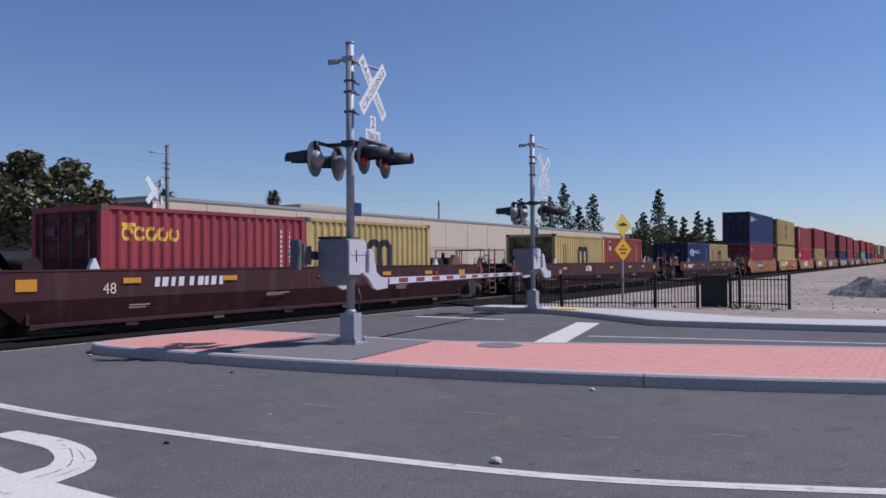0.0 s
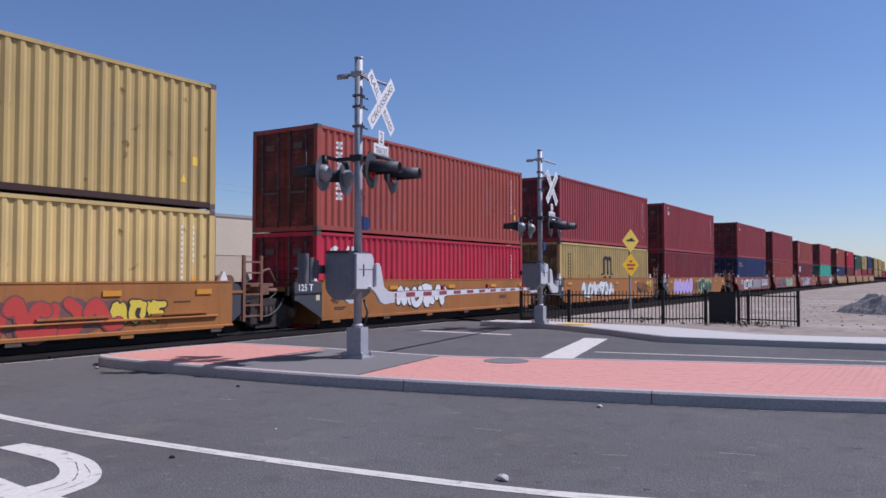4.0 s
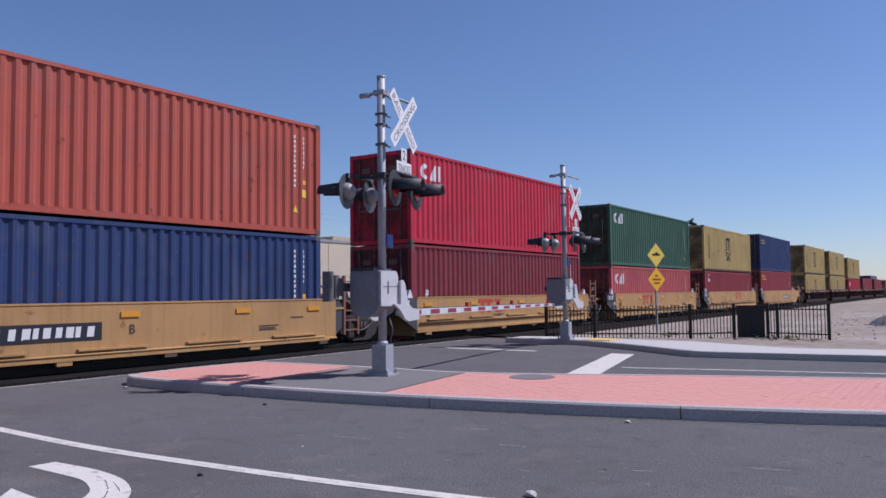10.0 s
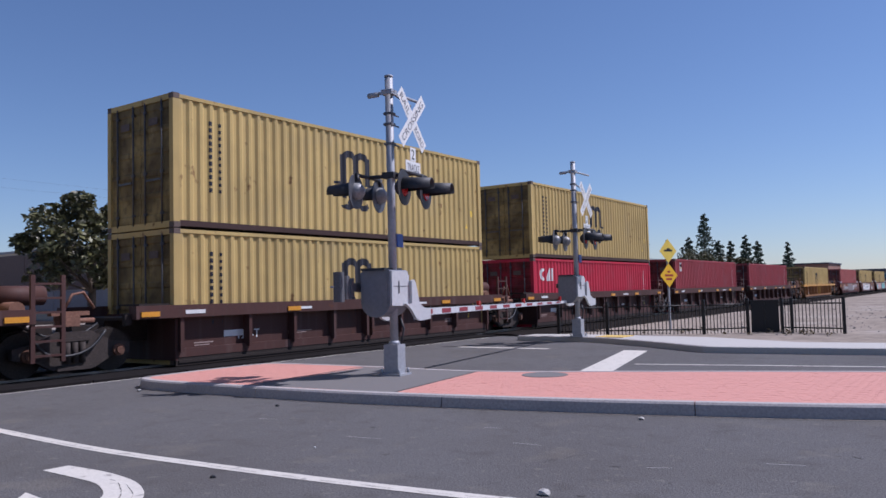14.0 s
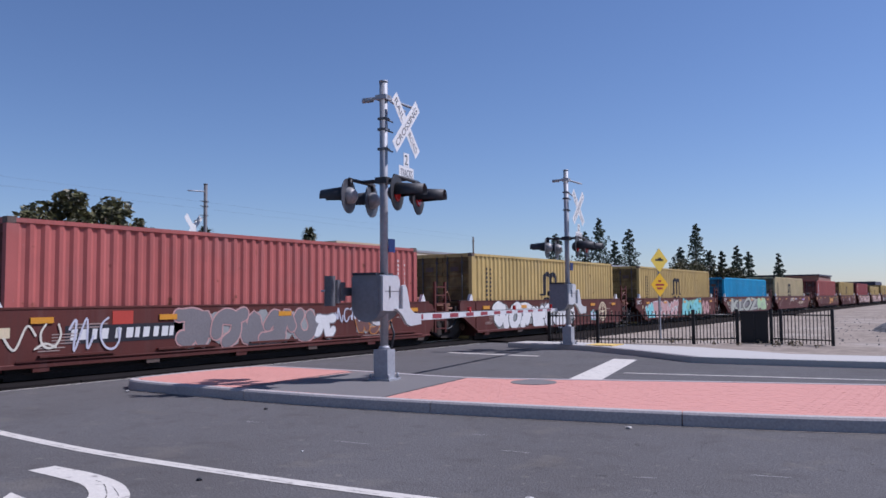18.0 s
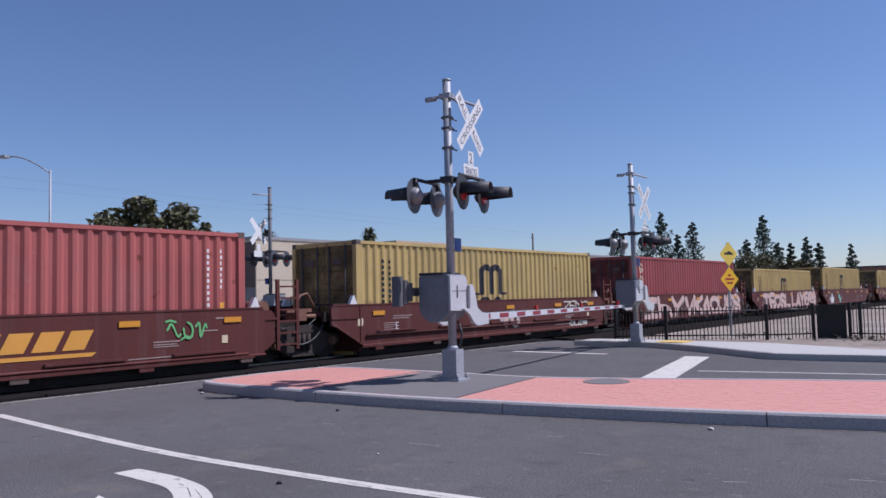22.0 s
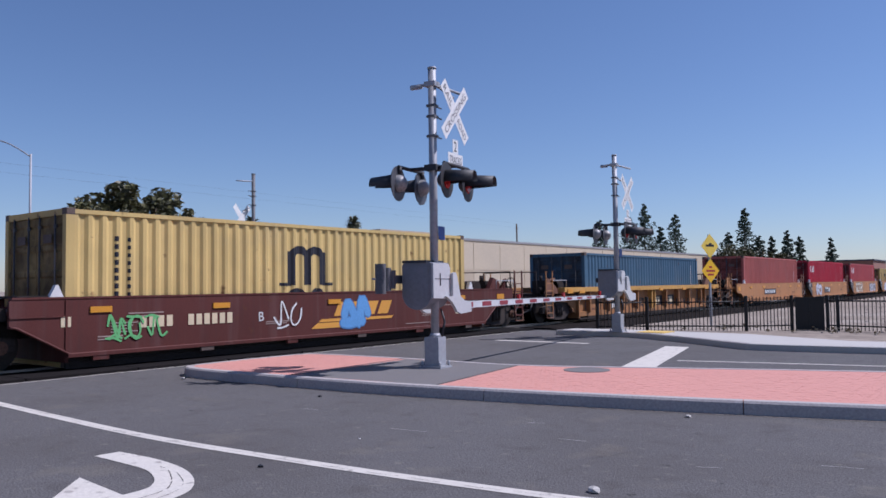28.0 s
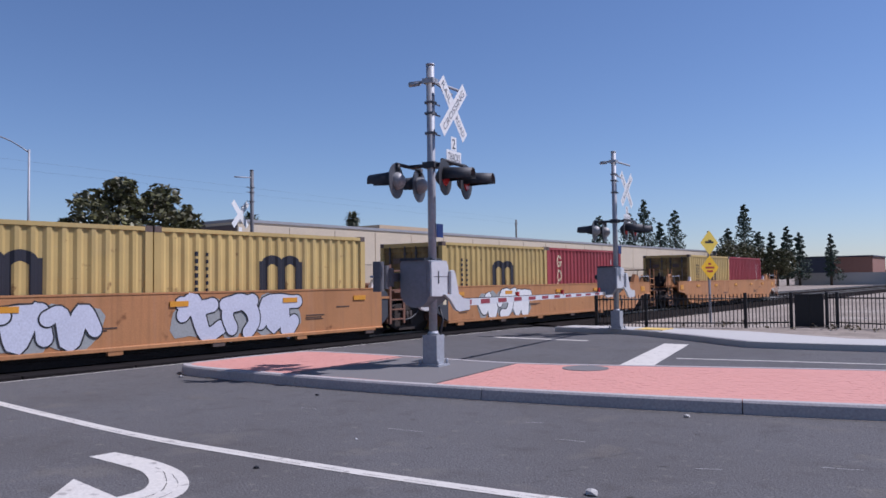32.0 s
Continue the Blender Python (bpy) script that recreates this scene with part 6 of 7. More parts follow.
def blob(rnd, cy, cz, ry, rz, x, n=18, rough=0.25):
    ph = [rnd.uniform(0, 6.28) for _ in range(4)]
    pts = []
    for k in range(n):
        a = 2 * math.pi * k / n
        r = 1 + rough * (math.sin(2 * a + ph[0]) * 0.5 + math.sin(3 * a + ph[1]) * 0.5 + math.sin(5 * a + ph[2]) * 0.3)
        pts.append((x, cy + ry * r * math.cos(a), cz + rz * r * math.sin(a)))
    return pts


def wild(mesh, tall, seed):
    """Bends a copy of plain letters as a quick hand would: swelling, leaning and wavering."""
    m = mesh.copy()
    wide = max(v.co.y for v in m.vertices)
    for v in m.vertices:
        y, z = v.co.y, v.co.z - 0.5
        v.co.z = 0.5 + z * (1.0 + tall * math.sin(2.6 * y + seed)) + 0.3 * tall * math.sin(1.7 * y + 2.0 * seed)
        v.co.y = y + tall * 0.55 * math.sin(5.0 * z + 2.3 * y + seed) + tall * 0.5 * z
    return m, wide


STROKES = {"T": "04-44 24-20", "I": "04-44 24-20 00-40", "E": "44-14-02-10-40 02-32", "O": "24-03-01-20-41-43-24", "S": "43-24-03-22-41-20-01", "L": "04-00 00-40", "A": "00-24 24-40 11-31",
           "Y": "04-22 44-22-20", "R": "00-04 04-34-43-32-02 22-40", "U": "04-01 44-41 02-01-20-41-42", "K": "04-00 44-02 02-40", "H": "04-00 02-32-40", "V": "04-20 20-44", "Z": "04-44 44-00 00-40", "N": "00-04 04-40 40-44"}


def strokes(letter):
    return [[(int(q[0]) / 2, int(q[1]) / 2) for q in run.split("-")] for run in STROKES[letter].split()]


def spray(parent, x, text, fill, line, y0, y1, z0, z1, seed):
    """Spray paint on a side sheet: readable letters, or lumps of paint with strokes where it cannot be read."""
    rnd = random.Random(seed)
    drawn = text.isupper() and (fill == "pink" or fill == line)
    if text and not drawn and text not in ("BOARD", "GOTH!"):
        cloud = Geo()
        for k in range(9):
            cloud.add(blob(rnd, y0 + (y1 - y0) * (k + 0.5) / 9, (z0 + z1) / 2, (y1 - y0) / 11, (z1 - z0) * 0.46, x - 0.004 + 0.0002 * k, 16, 0.16), [tuple(range(16))])
        part("graffiti_ground", cloud, M_SPRAY[{"silver": "black", "white": "black", "mint": "red", "cyan": "mint", "sage": "stone", "black": "white"}.get(fill, "grey")], parent)["kind"] = "stuff"
    if text == "BOARD":
        part("graffiti_ground", Geo().prism([(y0 - 0.35, z0 - 0.12), (y1 + 0.1, z0 - 0.1), (y1 + 0.3, z1 + 0.1), (y0 - 0.1, z1 + 0.12)], "x", x - 0.005, x - 0.002), M_SPRAY["plum"], parent)
    if text and not drawn:
        tall = 0.05 if text in ("GOTH!", "BOARD") else 0.20
        m, got = wild(lettering(text, 1.0, M_SPRAY[line], 0.085), tall, seed)
        part("graffiti_outline", m, None, parent, "", Matrix.Translation((x, y0, z0)) @ Matrix.Diagonal((1, (y1 - y0) / got, z1 - z0, 1)))
        m, got = wild(lettering(text, 1.0, M_SPRAY[fill], 0.035), tall, seed)
        part("graffiti_fill", m, None, parent, "", Matrix.Translation((x + 0.004, y0 + 0.05, z0 + 0.04)) @ Matrix.Diagonal((1, (y1 - y0 - 0.10) / got, z1 - z0 - 0.08, 1)))
        return
    n = max(1, round((y1 - y0) / ((1.18 if fill == "pink" else 0.92) * (z1 - z0))))
    if drawn:
        n = len(text)
    elif fill == line:
        n = max(2, round((y1 - y0) / (0.6 * (z1 - z0))))
    wide, high = (y1 - y0) / n, z1 - z0
    fat = (0.145 if drawn else 0.165) * min(wide * 1.1, high) if fill != line else 0.022
    shade, edge_, body = Geo(), Geo(), Geo()
    def ribbon(g, pts, r, xx, flare):
        """A fat sprayed line of nearly even width, with round ends and no pinch in tight bends."""
        line = smooth_line(pts, 6)
        m = len(line)
        way = []
        for i in range(m):
            u, v = line[max(0, i - 1)], line[min(m - 1, i + 1)]
            d = Vector((v[0] - u[0], v[1] - u[1]))
            way.append((d.normalized() if d.length > 1e-6 else Vector((1, 0)), d.length))
        rows_ = []
        for i, p in enumerate(line):
            d = way[i][0]
            q = i / (m - 1)
            rr = r * (0.95 + 0.09 * math.sin(q * 7 + flare))
            d0, d1 = way[max(0, i - 1)][0], way[min(m - 1, i + 1)][0]
            bend = (d0.x * d1.y - d0.y * d1.x) / max(1e-4, way[i][1])
            limit = 0.92 / abs(bend) if abs(bend) > 1e-4 else 1e6
            rows_.append((p, d, min(rr, limit) if bend < 0 else rr, min(rr, limit) if bend > 0 else rr))
        cap0 = [((p[0] - d.x * r * math.sin(f), p[1] - d.y * r * math.sin(f)), d, ra * math.cos(f), rb * math.cos(f)) for p, d, ra, rb in rows_[:1] for f in (1.35, 1.0, 0.6, 0.3)]
        cap1 = [((p[0] + d.x * r * math.sin(f), p[1] + d.y * r * math.sin(f)), d, ra * math.cos(f), rb * math.cos(f)) for p, d, ra, rb in rows_[-1:] for f in (0.3, 0.6, 1.0, 1.35)]
        vs = []
        path_ = rows_ if pts[0] == pts[-1] else cap0 + rows_ + cap1
        for i, (p, d, ra, rb) in enumerate(path_):
            xs_ = xx + 0.0018 * i / len(path_)
            vs += [(xs_, p[0] + d.y * ra, p[1] - d.x * ra), (xs_, p[0] - d.y * rb, p[1] + d.x * rb)]
        g.add(vs, [(2 * i, 2 * i + 1, 2 * i + 3, 2 * i + 2) for i in range(len(path_) - 1)])

    if n > 2 and fill != line and not drawn:
        for k in range(n * 2):
            cy = y0 + (y1 - y0) * (k + 0.5) / (n * 2)
            shade.add(blob(rnd, cy, (z0 + z1) / 2, wide * 0.40, high * 0.42, x - 0.004 + 0.0002 * (k % 7), 16, 0.22), [tuple(range(16))])
    for k in range(n):
        cy, lean = y0 + wide * (k + 0.5), rnd.uniform(-0.14, 0.14)
        amp = rnd.uniform(0.92, 1.04)
        place = lambda i, j: (cy + (i - 1) * wide * 0.36 + lean * (j - 1) * high * 0.5, min(z1 - 0.4 * fat, max(z0 + 0.4 * fat, (z0 + z1) / 2 + (j - 1) * high * 0.37 * amp)))
        # loose loops and hooks that wind across the width, no letters
        turns = rnd.choice((4, 5, 5, 6))
        up = rnd.random() < 0.5
        lines = [[(-0.25 + 2.5 * i / (turns - 1) + rnd.uniform(-0.16, 0.16), (rnd.uniform(1.55, 2.1) if (i % 2 == 0) == up else rnd.uniform(-0.1, 0.5)) if i not in (0, turns - 1) else rnd.uniform(0.4, 1.6)) for i in range(turns)]]
        if k % 3 == 1:
            a0, way = rnd.uniform(0, 6.28), rnd.choice((-1, 1))
            lines = [[(1 + 0.95 * math.cos(a0 + way * 0.82 * i), 1 + 0.95 * math.sin(a0 + way * 0.82 * i)) for i in range(7)]]
        if rnd.random() < 0.6:
            u, v = rnd.uniform(0.2, 1.8), rnd.choice((0.1, 1.9))
            lines.append([(u - 0.9, v + rnd.uniform(-0.15, 0.15)), (u, v + rnd.uniform(-0.3, 0.3)), (u + 1.0, v + rnd.uniform(-0.15, 0.15))])
        if drawn:
            lines = strokes(text[k])
            mid, tilt, grow = (z0 + z1) / 2, rnd.uniform(-0.10, 0.14), rnd.uniform(0.92, 1.06)
            reach = (0.56 * wide - fat * 0.9, 0.5 * high * grow - fat * 0.9)
            place = lambda i, j: (cy + (i - 1) * reach[0] + tilt * (j - 1) * high, mid + (j - 1) * reach[1] + 0.05 * high * math.sin(3 * i + k))
        lift = x + (0.0 if k % 2 == 0 else 0.0075)
        for j, ln in enumerate(lines):
            ln = [place(*p) for p in ln]
            ph = rnd.uniform(0, 6)
            if drawn and fill != line:
                ribbon(shade, [(p[0] + 0.05, p[1] - 0.05) for p in ln], fat + 0.045, x - 0.005 + 0.0003 * (j + 4 * (k % 2)) * 0.7, ph)
            if fill != line:
                ribbon(edge_, ln, fat + (0.028 if drawn else 0.034), lift + 0.0004 * j, ph)
            ribbon(body, ln, fat, lift + 0.0034 + 0.0004 * j, ph)
    if shade.v and fill not in ("black",):
        back = {"pink": "slate", "white": "grey", "silver": "grey", "teal": "mint", "mint": "teal", "violet": "magenta", "red": "umber", "green": "pale green", "sage": "pale green", "grey": "silver", "yellow": "umber", "blue": "grey"}.get(fill, "grey")
        if drawn or rnd.random() < 0.75:
            part("graffiti_ground", shade, M_SPRAY[back], parent)["kind"] = "stuff"
    if edge_.v:
        part("graffiti_outline", edge_, M_SPRAY[line], parent)["kind"] = "stuff"
    part("graffiti_fill", body, M_SPRAY[fill], parent)["kind"] = "stuff"


# ---- the train ----
HC, ST = 2.896, 2.591
FLOOR = 0.21 - 0.11
NUM = lambda y, z, k=10, plate=True: ([(y - 0.08, z - 0.06, 0.205 * k + 0.12, 0.34, "black")] if plate else []) + [(y + 0.205 * j + (0.18 if j > 3 else 0) * 0.6 + (0.02, 0.0, 0.03)[j % 3], z + 0.01, (0.12, 0.15, 0.10, 0.14)[j % 4], 0.20, "white", 0.12) for j in range(k - 1)]
NOTES = [(1.1, 1.03 - 0.06 * k, 0.75 - 0.12 * (k % 2), 0.024, "faint") for k in range(2)] + [(0.75, 0.86 - 0.055 * k, 0.55 - 0.1 * (k % 3), 0.020, "faint") for k in range(4)] + [(-0.18, 0.84, 0.18, 0.18, "cream"), (11.3, 1.16, 0.5, 0.03, "faint"), (11.45, 0.66, 0.14, 0.16, "cream"), (9.2, 0.46, 1.3, 0.02, "faint")]
SMALL = lambda c: [(0.5, 0.62, 0.5, 0.024, c), (0.5, 0.57, 0.4, 0.020, c), (4.4, 0.72, 0.8, 0.022, c), (4.4, 0.68, 0.6, 0.018, c), (9.9, 0.75, 0.6, 0.024, c), (9.9, 0.70, 0.5, 0.020, c), (9.9, 0.66, 0.55, 0.018, c), (10.9, 0.92, 0.45, 0.024, c)]
CAP = lambda side: [("125 T", -0.90, 1.09, 0.18, "white", 0.02)]
A, CPL, FAR = (1.715, False), (3.92, True), (5.1, True)


def unit(y, kind, ribbed, ends, lower, upper, stencils=(), words=(), tags=(), note=""):
    dark = kind in ("tan", "orange", "clay", "amber")
    small = SMALL("dark" if dark else "faint")
    if ribbed:
        small = [(q[0] - (1.15 if q[0] == 4.4 else 0), q[1] - 0.1) + q[2:] for q in small]
    well_car(y, kind, ribbed, ends, (list(stencils) + small + (NOTES if kind == "oxide" else []), list(words), list(tags)), note)
    yy = y
    h = FLOOR
    for color, size, H, spec in lower:
        container(color, size, H, spec, yy, FLOOR)
        yy += size + 0.03
        h = FLOOR + H
    for color, size, H, spec in upper:
        container(color, size, H, spec, y, h + 0.02)


F40, F20 = 12.192, 6.058
N40 = [("40", 0.35, 0.74, 0.24, "dark", 0.0)]
# three dark oxide cars with two short containers each
unit(9.67, "dark oxide", False, (FAR, FAR), [("red", F20, ST, "y"), ("yellow", F20, ST, "m")], [], NUM(1.1, 0.98, 10, False), [("48", -0.10, 0.88, 0.22, "cream", 0)], [], "with two short containers")
unit(32.02, "dark oxide", False, (FAR, FAR), [("pale yellow", F20, ST, "m"), ("brick red", F20, ST, "l")], [], [], [("48", -0.10, 0.88, 0.22, "cream", 0)], [("", "white", "black", 3.1, 3.75, 0.98, 1.25)], "with two short containers")
unit(54.35, "dark oxide", False, (FAR, FAR), [("blue", F20, ST, "o"), ("yellow", F20, ST, "m")], [], [], [("48", -0.10, 0.88, 0.22, "cream", 0)], [("", "white", "grey", -0.9, 0.2, 0.95, 1.2)], "with two short containers")
# five orange units
unit(75.9, "orange", False, (CPL, A), [("red", F40, HC, "l")], [("blue", F40, HC, "o")], NUM(2.4, 0.80, 14), N40, [("", "black", "black", 1.7, 4.4, 1.12, 1.3), ("", "black", "black", 3.6, 5.3, 0.52, 0.72), ("", "black", "black", 6.3, 9.0, 0.52, 1.25)], "in five joined units")
unit(91.21, "orange", False, (A, A), [("pale yellow", F40, HC, "")], [("yellow", F40, HC, "m")], [], CAP(0), [("", "yellow", "black", 0.5, 3.9, 0.32, 1.28), ("", "white", "grey", 3.4, 5.0, 0.8, 1.25), ("", "red", "umber", 5.0, 9.6, 0.32, 1.1), ("", "yellow", "black", 9.4, 10.6, 0.5, 1.0)], "covered in yellow and red graffiti")
unit(106.89, "orange", False, (A, A), [("crimson", F40, ST, "c")], [("brick red", F40, HC, "t")], [], CAP(0) + [("40", 0.35, 0.74, 0.24, "dark", 0)], [("", "white", "black", 3.4, 6.2, 0.5, 1.2)], "with white graffiti")
unit(122.75, "orange", False, (A, A), [("yellow", F40, HC, "m")], [("red", F40, HC, "")], [], CAP(0), [("", "white", "black", 2.0, 6.0, 0.5, 1.2), ("", "black", "black", 9.6, 11.6, 0.5, 1.2), ("", "yellow", "black", 11.3, 12.1, 0.85, 1.25)], "with scrawled graffiti")
unit(138.17, "orange", False, (A, CPL), [("maroon", F40, HC, "x")], [("red", F40, HC, "l")], [], CAP(0) + [("40", 0.35, 0.74, 0.24, "dark", 0)], [("", "violet", "white", 1.3, 5.4, 0.32, 1.28), ("", "green", "pale green", 6.9, 10.4, 0.32, 1.3), ("", "black", "black", 5.5, 6.6, 0.5, 1.1)], "with violet and green graffiti")
# three rust red units and a single
unit(158.33, "rust red", False, (CPL, A), [("blue", F40, HC, "s")], [("red", F40, HC, "l")], [], [], [("", "silver", "black", 0.2, 1.0, 0.75, 1.15), ("SOSIK", "white", "black", 1.2, 5.0, 0.34, 1.24), ("", "grey", "black", 5.2, 8.2, 0.4, 1.2), ("BOARD", "white", "black", 8.9, 12.0, 0.52, 1.24)], "with large white graffiti")
unit(174.29, "rust red", False, (A, A), [("brick red", F40, HC, "")], [("red", F40, HC, "")], [], [], [("", "plum", "silver", 1.3, 6.3, 0.32, 1.22), ("BOAKS", "mint", "lime", 6.5, 10.5, 0.34, 1.24)], "with black and green graffiti")
unit(190.42, "rust red", False, (A, CPL), [("maroon", F40, HC, "b")], [("brick red", F40, ST, "t")], [(11.2, 0.7, 0.12, 0.2, "white"), (11.4, 0.7, 0.12, 0.2, "white")], [("40", 0.85, 0.50, 0.30, "faint", 0)], [("LAGER", "silver", "black", 2.35, 7.75, 0.36, 1.26), ("", "silver", "black", 1.65, 2.5, 0.8, 1.25), ("", "silver", "black", 7.3, 8.0, 0.95, 1.28)], "with silver block graffiti")
unit(210.16, "rust red", False, (CPL, CPL), [("teal", F40, HC, "l")], [("bright red", F40, HC, "l")], [(1.55 + 0.2 * j, 0.88, 0.09, 0.20, "worn") for j in range(4)] + [(3.0 + 0.19 * j, 0.88, 0.08, 0.20, "worn") for j in range(6)] + [(5.05, 0.92, 0.26, 0.26, "worn"), (5.09, 0.96, 0.18, 0.18, "rust"), (6.35, 0.98, 0.05, 0.16, "worn"), (7.0, 1.02, 0.7, 0.05, "worn"), (7.0, 0.92, 0.6, 0.05, "worn")], [], [("", "ivory", "grey", 8.1, 10.9, 0.4, 1.28), ("", "umber", "umber", 3.6, 5.4, 0.9, 1.25)], "with pale lettering along its side")
# five tan units
EMBLEM = lambda y, z, c: [(y + 0.52 * j, z, 0.40, 0.34, c, 0.5) for j in range(4)] + [(y - 0.50, z - 0.13, 2.6, 0.07, c, 1.2), (y - 0.75, z - 0.28, 1.1, 0.13, c, 1.6)]
TTX = [(6.6, 1.14, 0.95, 0.13, "red", 0.0), (6.78, 0.80, 0.17, 0.34, "red", 0.0), (7.22, 0.80, 0.17, 0.34, "red", 0.0), (7.66, 0.80, 0.20, 0.47, "red", 0.6), (7.96, 0.80, 0.18, 0.47, "red", -0.6)]
unit(230.43, "tan", False, (CPL, A), [("blue", F40, HC, "o")], [("orange red", F40, HC, "c")], NUM(3.2, 0.72, 13), [("B", 6.5, 0.75, 0.18, "dark", 0), ("40", 0.35, 0.74, 0.24, "dark", 0)], [], "in five joined units")
unit(246.6, "tan", False, (A, A), [("maroon", F40, HC, "x")], [("crimson", F40, HC, "c")], [(a_ - 3.1, *b_) for a_, *b_ in TTX], CAP(0) + N40, [], "with red block lettering")
unit(262.3, "tan", False, (A, A), [("rose", F40, ST, "c")], [("green", F40, HC, "c")], [(a_ - 3.1, *b_) for a_, *b_ in TTX], CAP(0) + N40 + [("D", 4.6, 0.7, 0.18, "dark", 0)], [], "with red block lettering")
unit(277.64, "tan", False, (A, A), [("red", F40, ST, "l")], [("yellow", F40, HC, "m")], TTX, CAP(0) + N40 + [("E", 3.6, 0.7, 0.18, "dark", 0)], [], "with red block lettering")
unit(293.15, "tan", False, (A, CPL), [("red", F40, HC, "y")], [("blue", F40, HC, "s")], NUM(7.6, 0.72), CAP(0) + N40 + [("A", 5.9, 0.72, 0.18, "dark", 0)], [], "with a black number plate")
# five ribbed brown units
BR = [(0.1, 1.17, 0.5, 0.08, "white"), (3.3, 1.17, 0.5, 0.06, "white"), (8.0, 1.16, 0.6, 0.06, "white"), (1.3, 0.62, 0.6, 0.14, "white"), (8.3, 0.7, 0.5, 0.05, "white")]
unit(312.82, "brown", True, (CPL, A), [("yellow", F40, HC, "m")], [("yellow", F40, HC, "m")], BR, [], [], "with ribbed sides and a flat top chord")
unit(328.84, "brown", True, (A, A), [("yellow", F40, HC, "m")], [("yellow", F40, HC, "m")], BR, [("125-T", 1.7, 0.55, 0.2, "white", 0), ("E", 6.0, 0.55, 0.22, "white", 0)], [], "with ribbed sides and a flat top chord")
unit(344.61, "brown", True, (A, A), [("crimson", F40, ST, "c")], [("yellow", F40, HC, "m")], BR, [("D", 6.0, 0.55, 0.22, "white", 0), ("125-T", 1.7, 0.55, 0.2, "white", 0)], [], "with ribbed sides and a flat top chord")
unit(360.66, "brown", True, (A, A), [("red", F40, HC, "l")], [], BR, [("125-T", 1.7, 0.55, 0.2, "white", 0)], [], "with ribbed sides and a flat top chord")
unit(376.35, "brown", True, (A, CPL), [("red", F40, HC, "")], [], BR, [], [], "with ribbed sides and a flat top chord")
unit(396.2, "amber", True, (CPL, CPL), [("yellow", F40, HC, "m")], [], [(0.55 + 0.2 * j + (0.3 if j > 3 else 0), 0.50, 0.14, 0.22, "white") for j in range(9)] + [(6.5, 0.48, 2.45, 0.44, "black", 0.0), (6.68, 0.55, 0.50, 0.30, "cream", 0.15), (7.74, 0.55, 0.30, 0.30, "cream", 0.15), (8.24, 0.55, 0.45, 0.30, "cream", 0.15)], [("40", 4.88, 0.47, 0.40, "dark", 0.03)], [], "with ribbed amber sides")
# five oxide units
unit(416.6, "oxide", False, (CPL, A), [("faded red", F40, HC, "")], [], NUM(1.08, 0.74, 12) + [(1.95, 1.02, 0.45, 0.26, "red")], [], [("", "ivory", "ivory", -0.1, 1.0, 0.5, 1.25), ("", "stone", "rose", 3.5, 7.6, 0.42, 1.28), ("", "white", "stone", 7.5, 8.3, 0.42, 1.1), ("", "silver", "silver", 1.0, 2.2, 0.4, 1.3), ("", "umber", "orange", 9.2, 10.6, 0.5, 1.1), ("", "silver", "silver", 8.3, 10.4, 0.8, 1.3)], "covered in grey graffiti")
unit(431.91, "oxide", False, (A, A), [("yellow", F40, HC, "m")], [], [], [], [("", "white", "black", 1.2, 7.5, 0.32, 1.25), ("", "silver", "teal", 9.2, 9.75, 0.5, 0.9)], "with large white graffiti and a round emblem")
unit(447.55, "oxide", False, (A, A), [("yellow", F40, HC, "m")], [], [], [("125 T", -0.90, 1.08, 0.19, "white", 0.02)], [("", "cyan", "white", 0.3, 1.4, 0.32, 1.15), ("", "rose", "white", 1.4, 5.2, 0.35, 1.2), ("KASH", "cyan", "teal", 6.2, 9.7, 0.34, 1.27), ("", "rose", "umber", 9.9, 11.2, 0.4, 1.2)], "with teal and pink graffiti")
unit(463.29, "oxide", False, (A, A), [("sky blue", F40, ST, "")], [], [], [("125 T", -0.90, 1.08, 0.19, "white", 0.02), ("E", 3.05, 0.92, 0.18, "white", 0)], [("", "sage", "sage", -0.1, 1.0, 0.35, 1.25), ("KLOZ", "sage", "black", 0.9, 8.2, 0.34, 1.28), ("", "pale green", "grey", 8.3, 11.0, 0.34, 1.25)], "with a long pale green graffiti piece")
unit(478.86, "oxide", False, (A, CPL), [("cream", F40, HC, "n")], [], [(8.7 + 0.21 * j + (0.15 if j > 3 else 0), 0.66, 0.14, 0.22, "cream") for j in range(10)], [("125 T", -0.90, 1.08, 0.19, "white", 0.02), ("A", 7.75, 0.65, 0.2, "white", 0)], [("", "ivory", "ivory", 5.0, 6.4, 0.85, 1.25), ("", "silver", "silver", 7.0, 7.8, 0.95, 1.25), ("", "violet", "violet", 10.4, 11.6, 0.95, 1.2)], "with faded lettering")
unit(498.98, "oxide", False, (CPL, A), [("faded red", F40, HC, "t")], [], EMBLEM(6.6, 0.72, "amber"), [], [("", "lime", "lime", 10.2, 11.1, 0.72, 1.2)], "with amber emblem shapes")
unit(514.56, "oxide", False, (A, A), [("yellow", F40, HC, "m")], [], [], [("E", 1.2, 0.7, 0.18, "white", 0)], [("", "pink", "grey", 6.0, 7.0, 0.5, 1.0), ("ZENO", "ivory", "ivory", 9.8, 11.5, 0.93, 1.24), ("OUIS", "ivory", "ivory", 10.2, 11.4, 0.38, 0.56)], "with light graffiti")
